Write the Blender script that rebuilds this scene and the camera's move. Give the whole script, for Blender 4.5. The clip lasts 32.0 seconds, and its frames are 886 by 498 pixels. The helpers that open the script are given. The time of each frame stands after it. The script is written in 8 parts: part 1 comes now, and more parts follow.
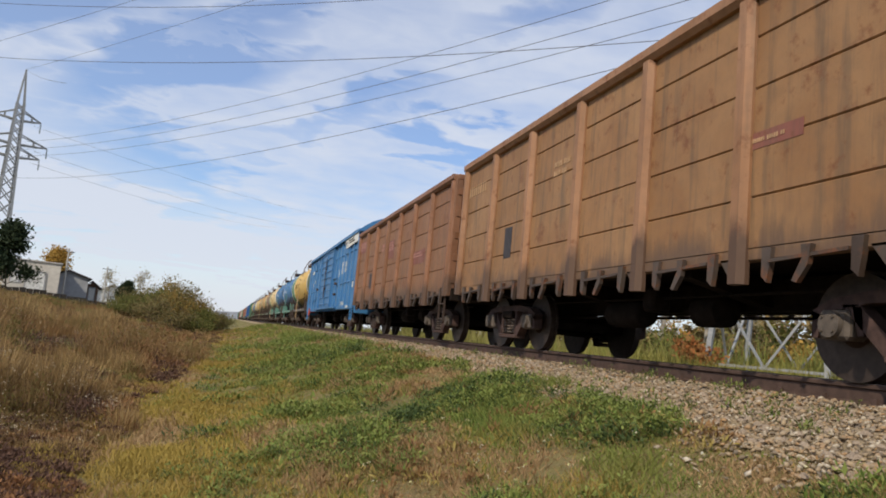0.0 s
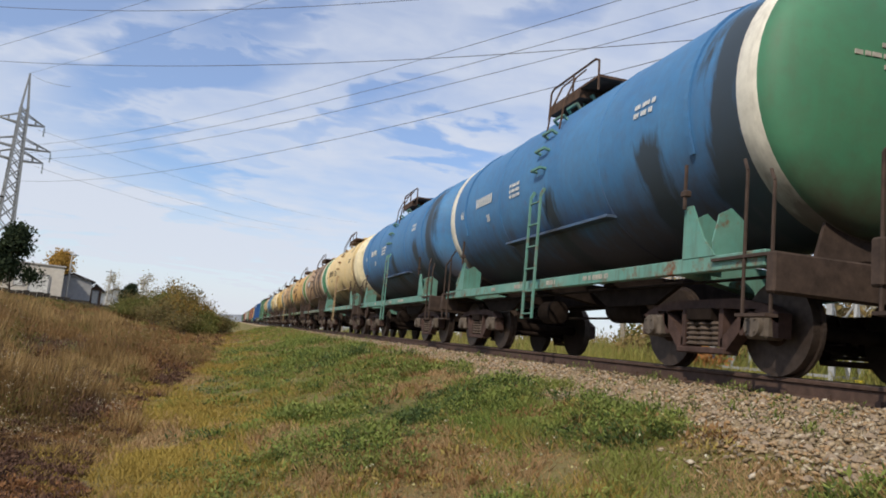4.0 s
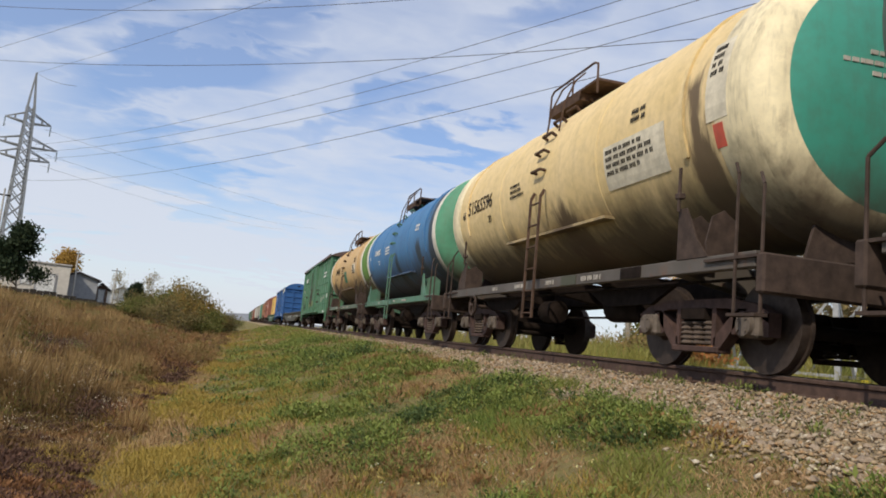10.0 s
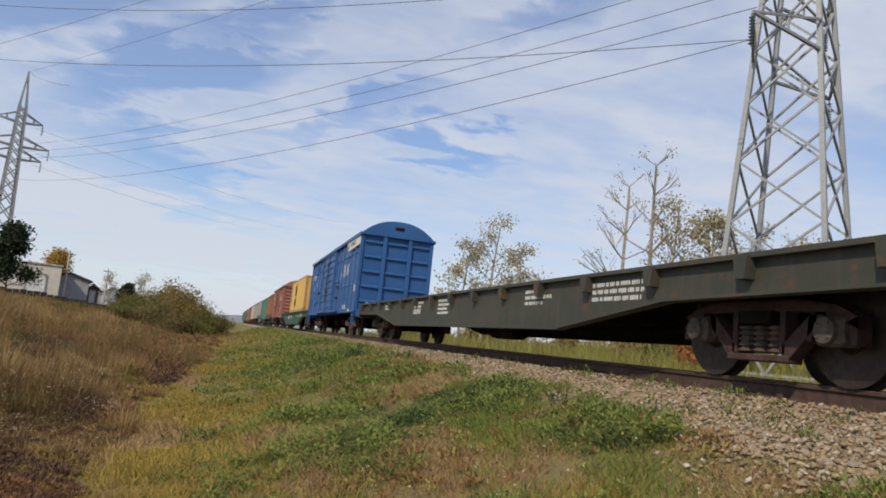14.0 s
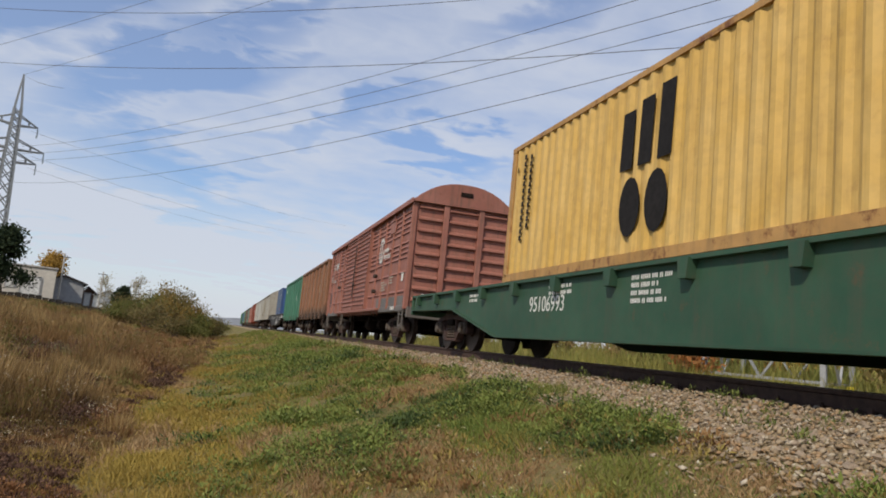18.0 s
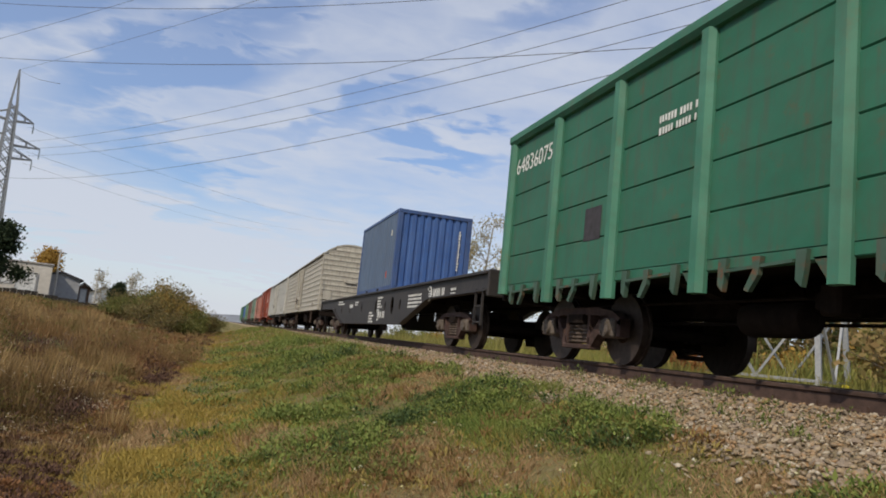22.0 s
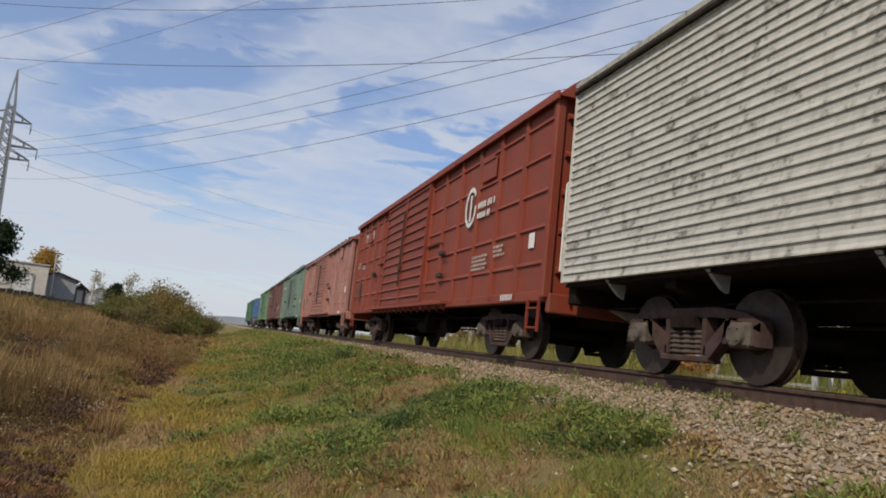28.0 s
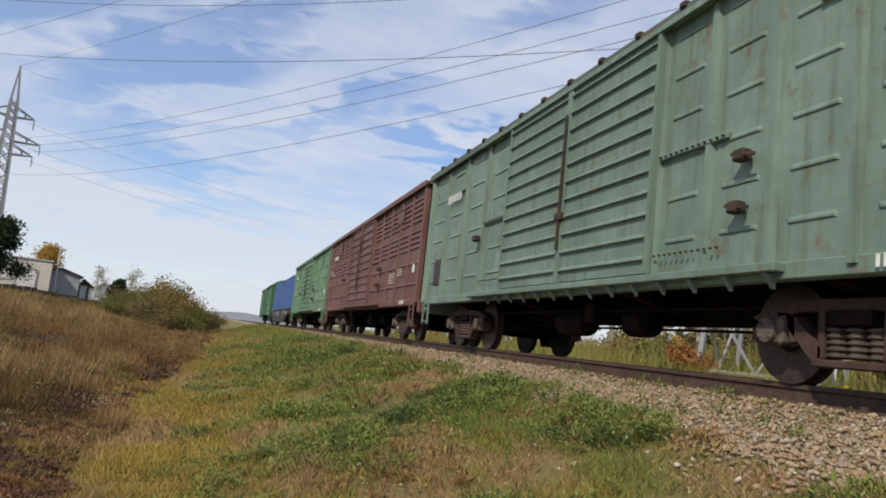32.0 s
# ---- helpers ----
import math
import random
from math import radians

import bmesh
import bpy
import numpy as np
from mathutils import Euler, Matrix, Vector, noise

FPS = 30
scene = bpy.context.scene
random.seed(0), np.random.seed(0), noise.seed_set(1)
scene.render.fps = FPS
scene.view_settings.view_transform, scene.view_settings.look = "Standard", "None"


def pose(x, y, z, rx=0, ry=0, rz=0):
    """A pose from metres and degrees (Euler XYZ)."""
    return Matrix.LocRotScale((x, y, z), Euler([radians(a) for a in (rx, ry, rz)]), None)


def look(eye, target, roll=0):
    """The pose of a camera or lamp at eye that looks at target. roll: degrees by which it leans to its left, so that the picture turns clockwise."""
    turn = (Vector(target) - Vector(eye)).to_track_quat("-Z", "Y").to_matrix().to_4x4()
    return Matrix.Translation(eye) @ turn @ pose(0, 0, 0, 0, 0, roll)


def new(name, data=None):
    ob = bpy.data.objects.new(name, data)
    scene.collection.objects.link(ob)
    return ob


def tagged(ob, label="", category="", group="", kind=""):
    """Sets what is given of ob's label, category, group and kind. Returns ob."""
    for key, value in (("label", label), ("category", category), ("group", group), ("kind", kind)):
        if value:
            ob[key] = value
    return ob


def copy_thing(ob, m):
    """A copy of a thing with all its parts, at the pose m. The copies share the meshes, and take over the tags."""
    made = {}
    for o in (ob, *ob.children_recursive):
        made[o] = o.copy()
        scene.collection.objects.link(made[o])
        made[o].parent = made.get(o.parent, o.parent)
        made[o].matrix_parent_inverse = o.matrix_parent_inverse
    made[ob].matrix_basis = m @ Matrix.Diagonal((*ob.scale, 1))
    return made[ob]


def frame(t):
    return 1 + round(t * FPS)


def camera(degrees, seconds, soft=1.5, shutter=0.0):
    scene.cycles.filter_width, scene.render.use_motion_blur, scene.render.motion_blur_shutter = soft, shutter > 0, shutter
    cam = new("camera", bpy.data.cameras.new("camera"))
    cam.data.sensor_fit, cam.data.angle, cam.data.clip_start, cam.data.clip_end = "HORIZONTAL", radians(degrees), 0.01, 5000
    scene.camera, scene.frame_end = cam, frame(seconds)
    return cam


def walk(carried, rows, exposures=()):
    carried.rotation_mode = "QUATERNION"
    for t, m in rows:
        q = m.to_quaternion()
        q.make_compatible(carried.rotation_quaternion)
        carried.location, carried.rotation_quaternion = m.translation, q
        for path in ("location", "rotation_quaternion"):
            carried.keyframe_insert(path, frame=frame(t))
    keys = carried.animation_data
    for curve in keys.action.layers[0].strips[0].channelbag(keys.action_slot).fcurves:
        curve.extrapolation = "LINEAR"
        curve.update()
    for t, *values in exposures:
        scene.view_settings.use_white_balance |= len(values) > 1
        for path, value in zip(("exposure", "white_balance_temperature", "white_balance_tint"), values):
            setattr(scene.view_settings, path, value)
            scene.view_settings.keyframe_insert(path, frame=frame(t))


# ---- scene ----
cam = camera(62.24, 32.0, soft=1.8)

# seconds, then the turn of the camera in degrees; it stands beside the line, a hand above the rail tops
EYE = (0.0, 0.0, 0.045)
TURNS = [
    (0.0, 96.94, -5.36, -16.18),
    (0.5, 96.97, -5.51, -16.15),
    (1.0, 97.34, -5.33, -15.89),
    (1.5, 97.29, -5.46, -15.91),
    (2.0, 97.23, -5.38, -16.03),
    (2.5, 97.34, -5.41, -16.01),
    (3.0, 97.31, -5.20, -15.90),
    (3.5, 97.12, -5.23, -15.98),
    (5.5, 97.12, -5.59, -15.72),
    (6.0, 96.90, -5.58, -15.77),
    (6.5, 96.91, -5.25, -15.78),
    (7.0, 96.88, -5.32, -15.80),
    (7.5, 96.82, -5.45, -15.86),
    (8.0, 96.81, -5.47, -15.75),
    (8.5, 96.93, -5.44, -15.73),
    (9.0, 97.00, -5.41, -15.68),
    (9.5, 96.98, -5.54, -15.78),
    (10.0, 97.01, -5.38, -15.57),
    (10.5, 97.18, -5.40, -15.62),
    (11.0, 97.22, -5.38, -15.68),
    (11.5, 97.34, -5.57, -15.69),
    (12.0, 97.30, -5.37, -15.70),
    (12.5, 97.41, -5.46, -15.92),
    (13.0, 97.31, -5.51, -15.87),
    (13.5, 97.22, -5.64, -16.07),
    (15.5, 97.53, -5.72, -16.30),
    (16.0, 97.53, -5.78, -16.43),
    (16.5, 97.64, -5.79, -16.36),
    (17.0, 97.50, -5.92, -16.59),
    (17.5, 97.99, -5.67, -16.41),
    (18.0, 97.51, -5.62, -16.47),
    (18.5, 97.43, -5.83, -16.38),
    (19.0, 97.34, -5.71, -16.46),
    (19.5, 97.32, -5.54, -16.33),
    (20.0, 97.41, -5.71, -16.49),
    (20.5, 97.31, -6.02, -16.55),
    (21.0, 97.35, -5.69, -16.68),
    (21.5, 97.37, -5.63, -16.87),
    (22.0, 97.33, -5.79, -16.75),
    (22.5, 97.39, -6.08, -16.81),
    (23.0, 97.51, -5.91, -16.93),
    (23.5, 97.78, -5.87, -17.11),
    (24.0, 97.75, -5.96, -17.02),
    (24.5, 97.74, -6.01, -16.77),
    (25.0, 97.78, -6.03, -16.95),
    (25.5, 97.49, -6.26, -17.04),
    (27.5, 97.67, -6.00, -17.00),
    (28.0, 97.58, -6.09, -16.99),
    (28.5, 97.57, -6.16, -17.04),
    (29.0, 97.50, -6.25, -17.02),
    (29.5, 97.56, -6.02, -16.96),
    (30.0, 97.67, -6.09, -16.83),
    (30.5, 97.50, -6.21, -16.95),
    (31.0, 97.51, -6.23, -16.91),
    (31.5, 97.35, -6.21, -16.95),
    (32.0, 97.20, -6.06, -16.78),
]
walk(cam, [(t, pose(*EYE, a, b, c)) for t, a, b, c in TURNS], [(0.0, 0.08), (8.0, 0.06), (13.0, 0.0), (16.0, -0.10), (25.0, -0.10), (28.0, -0.16), (29.5, 0.0), (32.0, 0.05)])

# ---- sky and sun ----
SUN_TO = Vector((-0.56, -0.52, 0.66)).normalized()
world = bpy.data.worlds.new("world")
scene.world = world
world.use_nodes = True
wn, wl = world.node_tree.nodes, world.node_tree.links
wn.clear()


def wnode(kind, **values):
    n = wn.new(kind)
    for k, v in values.items():
        n.inputs[k.replace("_", " ")].default_value = v
    return n


sky = wn.new("ShaderNodeTexSky")
sky.sky_type = "NISHITA"
sky.sun_disc = False
sky.sun_elevation = math.asin(SUN_TO.z)
sky.sun_rotation = math.atan2(SUN_TO.x, SUN_TO.y)
sky.air_density, sky.dust_density, sky.ozone_density = 1.0, 0.1, 3.0
coord = wn.new("ShaderNodeTexCoord")
split = wn.new("ShaderNodeSeparateXYZ")
wl.new(coord.outputs["Generated"], split.inputs[0])


def wmath(op, a, b=None):
    n = wn.new("ShaderNodeMath")
    n.operation = op
    for i, s in enumerate((a, b)):
        if s is None:
            continue
        if isinstance(s, (int, float)):
            n.inputs[i].default_value = s
        else:
            wl.new(s, n.inputs[i])
    return n.outputs[0]


# thin high cloud: noise laid on a flat layer overhead, drawn out along one direction
height = wmath("MAXIMUM", wmath("ADD", split.outputs["Z"], 0.16), 0.05)
flat = wn.new("ShaderNodeCombineXYZ")
wl.new(wmath("DIVIDE", split.outputs["X"], height), flat.inputs[0])
wl.new(wmath("DIVIDE", split.outputs["Y"], height), flat.inputs[1])


def layer(scale, stretch, turn, shift, detail, rough, low, high, warp):
    m = wn.new("ShaderNodeMapping")
    m.inputs["Rotation"].default_value = (0, 0, radians(turn))
    m.inputs["Scale"].default_value = (1.0, stretch, 1.0)
    m.inputs["Location"].default_value = shift
    wl.new(flat.outputs[0], m.inputs[0])
    n = wnode("ShaderNodeTexNoise", Scale=scale, Detail=detail, Roughness=rough, Distortion=warp)
    wl.new(m.outputs[0], n.inputs["Vector"])
    r = wnode("ShaderNodeMapRange", From_Min=low, From_Max=high)
    r.interpolation_type = "SMOOTHSTEP"
    wl.new(n.outputs["Fac"], r.inputs["Value"])
    return r.outputs[0]


broad = layer(0.62, 1.5, 62, (0.35, 1.2, 0.0), 4.0, 0.5, 0.30, 0.66, 0.5)
fine = layer(2.4, 1.9, 52, (2.1, 0.4, 0.0), 5.0, 0.50, 0.20, 0.80, 0.6)
puffs = layer(7.5, 1.25, 20, (4.4, 1.7, 0.0), 4.0, 0.52, 0.22, 0.78, 0.4)
azimuth = wmath("ARCTAN2", split.outputs["X"], split.outputs["Y"])
warp = wmath("ADD", wmath("MULTIPLY", wmath("SUBTRACT", fine, 0.5), 0.07), wmath("MULTIPLY", wmath("SUBTRACT", puffs, 0.5), 0.03))


def gap(az, el, wide, tall, slope):
    """A soft opening in the cloud sheet: 1 in its middle, 0 outside."""
    u = wmath("DIVIDE", wmath("ADD", wmath("SUBTRACT", azimuth, az), warp), wide)
    lift = wmath("MULTIPLY", wmath("SUBTRACT", azimuth, az), slope)
    v = wmath("DIVIDE", wmath("ADD", wmath("SUBTRACT", wmath("SUBTRACT", split.outputs["Z"], el), lift), warp), tall)
    d = wmath("ADD", wmath("MULTIPLY", u, u), wmath("MULTIPLY", v, v))
    return wmath("MAXIMUM", wmath("SUBTRACT", 1.0, d), 0.0)


open_sky = None
for strength, spot in ((1.0, (-0.10, 0.312, 0.19, 0.052, 0.30)), (0.95, (-0.30, 0.345, 0.24, 0.060, 0.30)), (0.9, (0.25, 0.262, 0.12, 0.036, -0.10)), (0.62, (-0.13, 0.190, 0.20, 0.050, -0.30)), (0.55, (-0.02, 0.385, 0.16, 0.030, 0.35)), (0.5, (0.40, 0.440, 0.16, 0.030, 0.25)), (0.45, (0.10, 0.275, 0.16, 0.022, 0.35)), (0.6, (0.05, 0.52, 0.35, 0.05, 0.1)), (0.8, (1.1, 0.3, 0.4, 0.1, 0.1)), (0.8, (-1.2, 0.35, 0.6, 0.12, 0.1)), (0.8, (2.6, 0.4, 0.7, 0.15, 0.0))):
    g = wmath("MULTIPLY", gap(*spot), strength)
    open_sky = g if open_sky is None else wmath("MAXIMUM", open_sky, g)
cover = wmath("ADD", wmath("ADD", wmath("MULTIPLY", broad, 0.22), wmath("MULTIPLY", fine, 0.22)), wmath("MULTIPLY", puffs, 0.15))
cover = wmath("ADD", cover, wmath("SUBTRACT", 0.475, wmath("MULTIPLY", open_sky, 0.66)))
band = gap(-0.1, 0.100, 0.45, 0.045, -0.12)
cover = wmath("ADD", cover, wmath("MULTIPLY", band, 0.28))
low_haze = wnode("ShaderNodeMapRange", From_Min=0.17, From_Max=0.02, To_Min=0.35, To_Max=0.93)
wl.new(split.outputs["Z"], low_haze.inputs["Value"])
cover = wmath("MINIMUM", wmath("MAXIMUM", wmath("MAXIMUM", cover, 0.12), low_haze.outputs[0]), 0.94)
mixed = wn.new("ShaderNodeMix")
mixed.data_type = "RGBA"
wl.new(cover, mixed.inputs["Factor"])
vivid = wnode("ShaderNodeHueSaturation", Hue=0.508, Saturation=1.38, Value=1.28)
wl.new(sky.outputs[0], vivid.inputs["Color"])
wl.new(vivid.outputs[0], mixed.inputs[6])
mixed.inputs[7].default_value = (6.3, 6.68, 7.55, 1)
back = wnode("ShaderNodeBackground", Strength=0.105)
wl.new(mixed.outputs[2], back.inputs["Color"])
out = wn.new("ShaderNodeOutputWorld")
wl.new(back.outputs[0], out.inputs["Surface"])

sun = new("sun", bpy.data.lights.new("sun", "SUN"))
sun.data.energy, sun.data.angle, sun.data.color = 3.4, radians(0.6), (1.0, 0.89, 0.72)
sun.matrix_world = look((0, 0, 50), Vector((0, 0, 50)) - SUN_TO)
scene.view_settings.exposure = 0.0

# ---- materials ----
def material(name):
    m = bpy.data.materials.new(name)
    m.use_nodes = True
    return m, m.node_tree.nodes, m.node_tree.links, m.node_tree.nodes["Principled BSDF"]


def coords(nodes, links, scale=(1, 1, 1)):
    """Object coordinates shifted by a random amount for each object."""
    c, info = nodes.new("ShaderNodeTexCoord"), nodes.new("ShaderNodeObjectInfo")
    add, mul = nodes.new("ShaderNodeVectorMath"), nodes.new("ShaderNodeVectorMath")
    mul.operation = "SCALE"
    mul.inputs[0].default_value = (31.0, 17.0, 23.0)
    links.new(info.outputs["Random"], mul.inputs["Scale"])
    links.new(c.outputs["Object"], add.inputs[0])
    links.new(mul.outputs[0], add.inputs[1])
    m = nodes.new("ShaderNodeMapping")
    m.inputs["Scale"].default_value = scale
    links.new(add.outputs[0], m.inputs[0])
    return m.outputs[0]


def noise_fac(nodes, links, vec, scale, detail=4.0, rough=0.55, low=0.4, high=0.6, warp=0.0):
    n = nodes.new("ShaderNodeTexNoise")
    n.inputs["Scale"].default_value, n.inputs["Detail"].default_value = scale, detail
    n.inputs["Roughness"].default_value, n.inputs["Distortion"].default_value = rough, warp
    links.new(vec, n.inputs["Vector"])
    r = nodes.new("ShaderNodeMapRange")
    r.inputs["From Min"].default_value, r.inputs["From Max"].default_value = low, high
    links.new(n.outputs["Fac"], r.inputs["Value"])
    return r.outputs[0]


def blend(nodes, links, fac, a, b):
    m = nodes.new("ShaderNodeMix")
    m.data_type = "RGBA"
    for socket, s in (("Factor", fac), (6, a), (7, b)):
        if isinstance(s, (float, int)):
            m.inputs[socket].default_value = s
        elif isinstance(s, tuple):
            m.inputs[socket].default_value = (*s, 1)
        else:
            links.new(s, m.inputs[socket])
    return m.outputs[2]


def times(nodes, links, a, k):
    m = nodes.new("ShaderNodeMath")
    m.operation = "MULTIPLY"
    links.new(a, m.inputs[0])
    if isinstance(k, (float, int)):
        m.inputs[1].default_value = k
    else:
        links.new(k, m.inputs[1])
    return m.outputs[0]


def bump(nodes, links, bsdf, height, strength, distance=0.01):
    b = nodes.new("ShaderNodeBump")
    b.inputs["Strength"].default_value, b.inputs["Distance"].default_value = strength, distance
    links.new(height, b.inputs["Height"])
    links.new(b.outputs[0], bsdf.inputs["Normal"])


MADE = {}


def paint(name, color, faded=None, rust=0.25, streak=0.4, dirt=(0.09, 0.07, 0.05), rough=0.62, rust_color=(0.16, 0.06, 0.025), stains=(), stain_color=(0.045, 0.027, 0.019), belly=None):
    """Old wagon paint: faded patches, streaks that run down, rust spots, road dirt."""
    if name in MADE:
        return MADE[name]
    m, n, l, b = material(name)
    v = coords(n, l)
    faded = faded or tuple(min(1.0, c * 1.25 + 0.03) for c in color)
    base = blend(n, l, noise_fac(n, l, v, 0.9, 6, 0.6, 0.36, 0.66, 0.4), color, faded)
    own = n.new("ShaderNodeObjectInfo").outputs["Random"]
    base = blend(n, l, times(n, l, own, 0.22), base, tuple(c * 0.62 + q * 0.1 for c, q in zip(color, dirt)))
    base = blend(n, l, times(n, l, noise_fac(n, l, v, 7.0, 5, 0.6, 0.42, 0.75), 0.22), base, dirt)
    down = coords(n, l, (3.2, 3.2, 0.28))
    run = times(n, l, noise_fac(n, l, down, 2.4, 5, 0.62, 0.50, 0.74), streak)
    base = blend(n, l, run, base, dirt)
    spot = times(n, l, noise_fac(n, l, v, 3.1, 9, 0.72, 0.60 - 0.12 * rust, 0.70 - 0.1 * rust), min(1.0, rust * 2.2))
    base = blend(n, l, spot, base, rust_color)
    # spilt oil: stains of a given place along the wagon (middle, half-width, lowest and highest z), with ragged edges
    if stains or belly:
        place = n.new("ShaderNodeTexCoord").outputs["Object"]
        xyz = n.new("ShaderNodeSeparateXYZ")
        l.new(place, xyz.inputs[0])
        stretched = n.new("ShaderNodeMapping")
        stretched.inputs["Scale"].default_value = (1.2, 2.6, 0.45)
        l.new(place, stretched.inputs[0])
        ragged = noise_fac(n, l, stretched.outputs[0], 1.25, 6, 0.62, 0.28, 0.72)

        def calc(op, p, q):
            k = n.new("ShaderNodeMath")
            k.operation = op
            for i, z in enumerate((p, q)):
                if isinstance(z, (int, float)):
                    k.inputs[i].default_value = z
                else:
                    l.new(z, k.inputs[i])
            return k.outputs[0]
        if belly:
            # soot and spilt oil under the drum, with its underside shade painted in
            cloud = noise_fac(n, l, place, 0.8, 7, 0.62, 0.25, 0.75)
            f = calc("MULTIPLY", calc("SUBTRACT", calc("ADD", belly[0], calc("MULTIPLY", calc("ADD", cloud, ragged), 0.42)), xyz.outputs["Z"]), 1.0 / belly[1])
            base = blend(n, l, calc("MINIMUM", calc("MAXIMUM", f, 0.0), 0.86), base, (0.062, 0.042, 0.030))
        for middle, half, z0, z1 in stains:
            away = calc("ADD", calc("MULTIPLY", calc("ABSOLUTE", calc("SUBTRACT", xyz.outputs["Y"], middle), 0.0), 1.0 / half), calc("MULTIPLY", ragged, 1.3))
            inside = calc("MULTIPLY", calc("SUBTRACT", 1.6, away), 2.2)
            top = calc("MULTIPLY", calc("SUBTRACT", calc("ADD", z1, calc("MULTIPLY", ragged, 0.5)), xyz.outputs["Z"]), 4.0)
            foot = calc("MULTIPLY", calc("SUBTRACT", xyz.outputs["Z"], z0), 4.0)
            f = calc("MINIMUM", calc("MINIMUM", inside, top), calc("MINIMUM", foot, 0.93))
            base = blend(n, l, calc("MAXIMUM", f, 0.0), base, stain_color)
    l.new(base, b.inputs["Base Color"])
    b.inputs["Roughness"].default_value = rough
    b.inputs["Specular IOR Level"].default_value = 0.35
    bump(n, l, b, noise_fac(n, l, v, 22, 5, 0.6, 0.2, 0.8), 0.12, 0.004)
    MADE[name] = m
    return m


def plain(name, color, rough=0.7, metal=0.0, vary=0.35, scale=9.0, strength=0.2):
    """One substance with grain at two scales."""
    if name in MADE:
        return MADE[name]
    m, n, l, b = material(name)
    v = coords(n, l)
    dark = tuple(c * (1 - vary) for c in color)
    light = tuple(min(1.0, c * (1 + vary)) for c in color)
    base = blend(n, l, noise_fac(n, l, v, scale, 6, 0.62, 0.3, 0.7), dark, light)
    base = blend(n, l, times(n, l, noise_fac(n, l, v, scale * 0.12, 3, 0.5, 0.4, 0.7), 0.4), base, dark)
    l.new(base, b.inputs["Base Color"])
    b.inputs["Roughness"].default_value, b.inputs["Metallic"].default_value = rough, metal
    b.inputs["Specular IOR Level"].default_value = 0.08 if max(color) < 0.05 else 0.3
    bump(n, l, b, noise_fac(n, l, v, scale * 3, 5, 0.6, 0.2, 0.8), strength, 0.006)
    MADE[name] = m
    return m


def leaf_mat(name, a, b_, c=None, trans=0.25):
    """Leaves and blades: the colour goes from piece to piece."""
    if name in MADE:
        return MADE[name]
    m, n, l, b = material(name)
    g = n.new("ShaderNodeNewGeometry")
    col = blend(n, l, g.outputs["Random Per Island"], a, b_)
    if c:
        v = n.new("ShaderNodeTexCoord").outputs["Object"]
        col = blend(n, l, noise_fac(n, l, v, 0.55, 4, 0.6, 0.44, 0.62), col, c)
    l.new(col, b.inputs["Base Color"])
    b.inputs["Roughness"].default_value = 0.75
    b.inputs["Specular IOR Level"].default_value = 0.15
    t = n.new("ShaderNodeBsdfTranslucent")
    l.new(col, t.inputs["Color"])
    mix = n.new("ShaderNodeMixShader")
    mix.inputs[0].default_value = trans
    l.new(b.outputs[0], mix.inputs[1])
    l.new(t.outputs[0], mix.inputs[2])
    l.new(mix.outputs[0], n["Material Output"].inputs["Surface"])
    MADE[name] = m
    return m


IRON = plain("grimy_iron", (0.017, 0.012, 0.010), 0.85, 0.0, 0.5, 6.0, 0.3)
DUSTY = plain("dusty_bogie_iron", (0.056, 0.038, 0.031), 0.85, 0.0, 0.45, 7.0, 0.3)
TREAD = plain("worn_wheel_steel", (0.065, 0.048, 0.040), 0.55, 0.5, 0.35, 12.0, 0.1)
WHEELDARK = plain("dirty_wheel_disc", (0.036, 0.022, 0.017), 0.85, 0.0, 0.5, 8.0, 0.3)
RAILRUST = plain("rusty_rail_steel", (0.075, 0.046, 0.036), 0.8, 0.0, 0.35, 11.0, 0.3)
RAILTOP = plain("rail_running_face", (0.22, 0.20, 0.19), 0.35, 0.8, 0.2, 8.0, 0.1)
WHITE = plain("stencil_white", (0.66, 0.66, 0.64), 0.7, 0.0, 0.15, 14.0, 0.05)
BLACK = plain("stencil_black", (0.022, 0.020, 0.020), 0.7, 0.0, 0.3, 14.0, 0.05)
GALV = plain("galvanised_steel", (0.30, 0.31, 0.32), 0.55, 0.3, 0.18, 9.0, 0.1)
FADED = plain("weathered_stencil_white", (0.42, 0.39, 0.35), 0.8, 0.0, 0.3, 9.0, 0.05)
RED = paint("red_handwheel_paint", (0.45, 0.07, 0.04), None, 0.3, 0.2)
RUSTY = plain("rusty_walkway_steel", (0.085, 0.05, 0.034), 0.85, 0.0, 0.45, 7.0, 0.3)
BOGIE = plain("bogie_frame_iron", (0.066, 0.039, 0.033), 0.85, 0.0, 0.45, 7.0, 0.3)


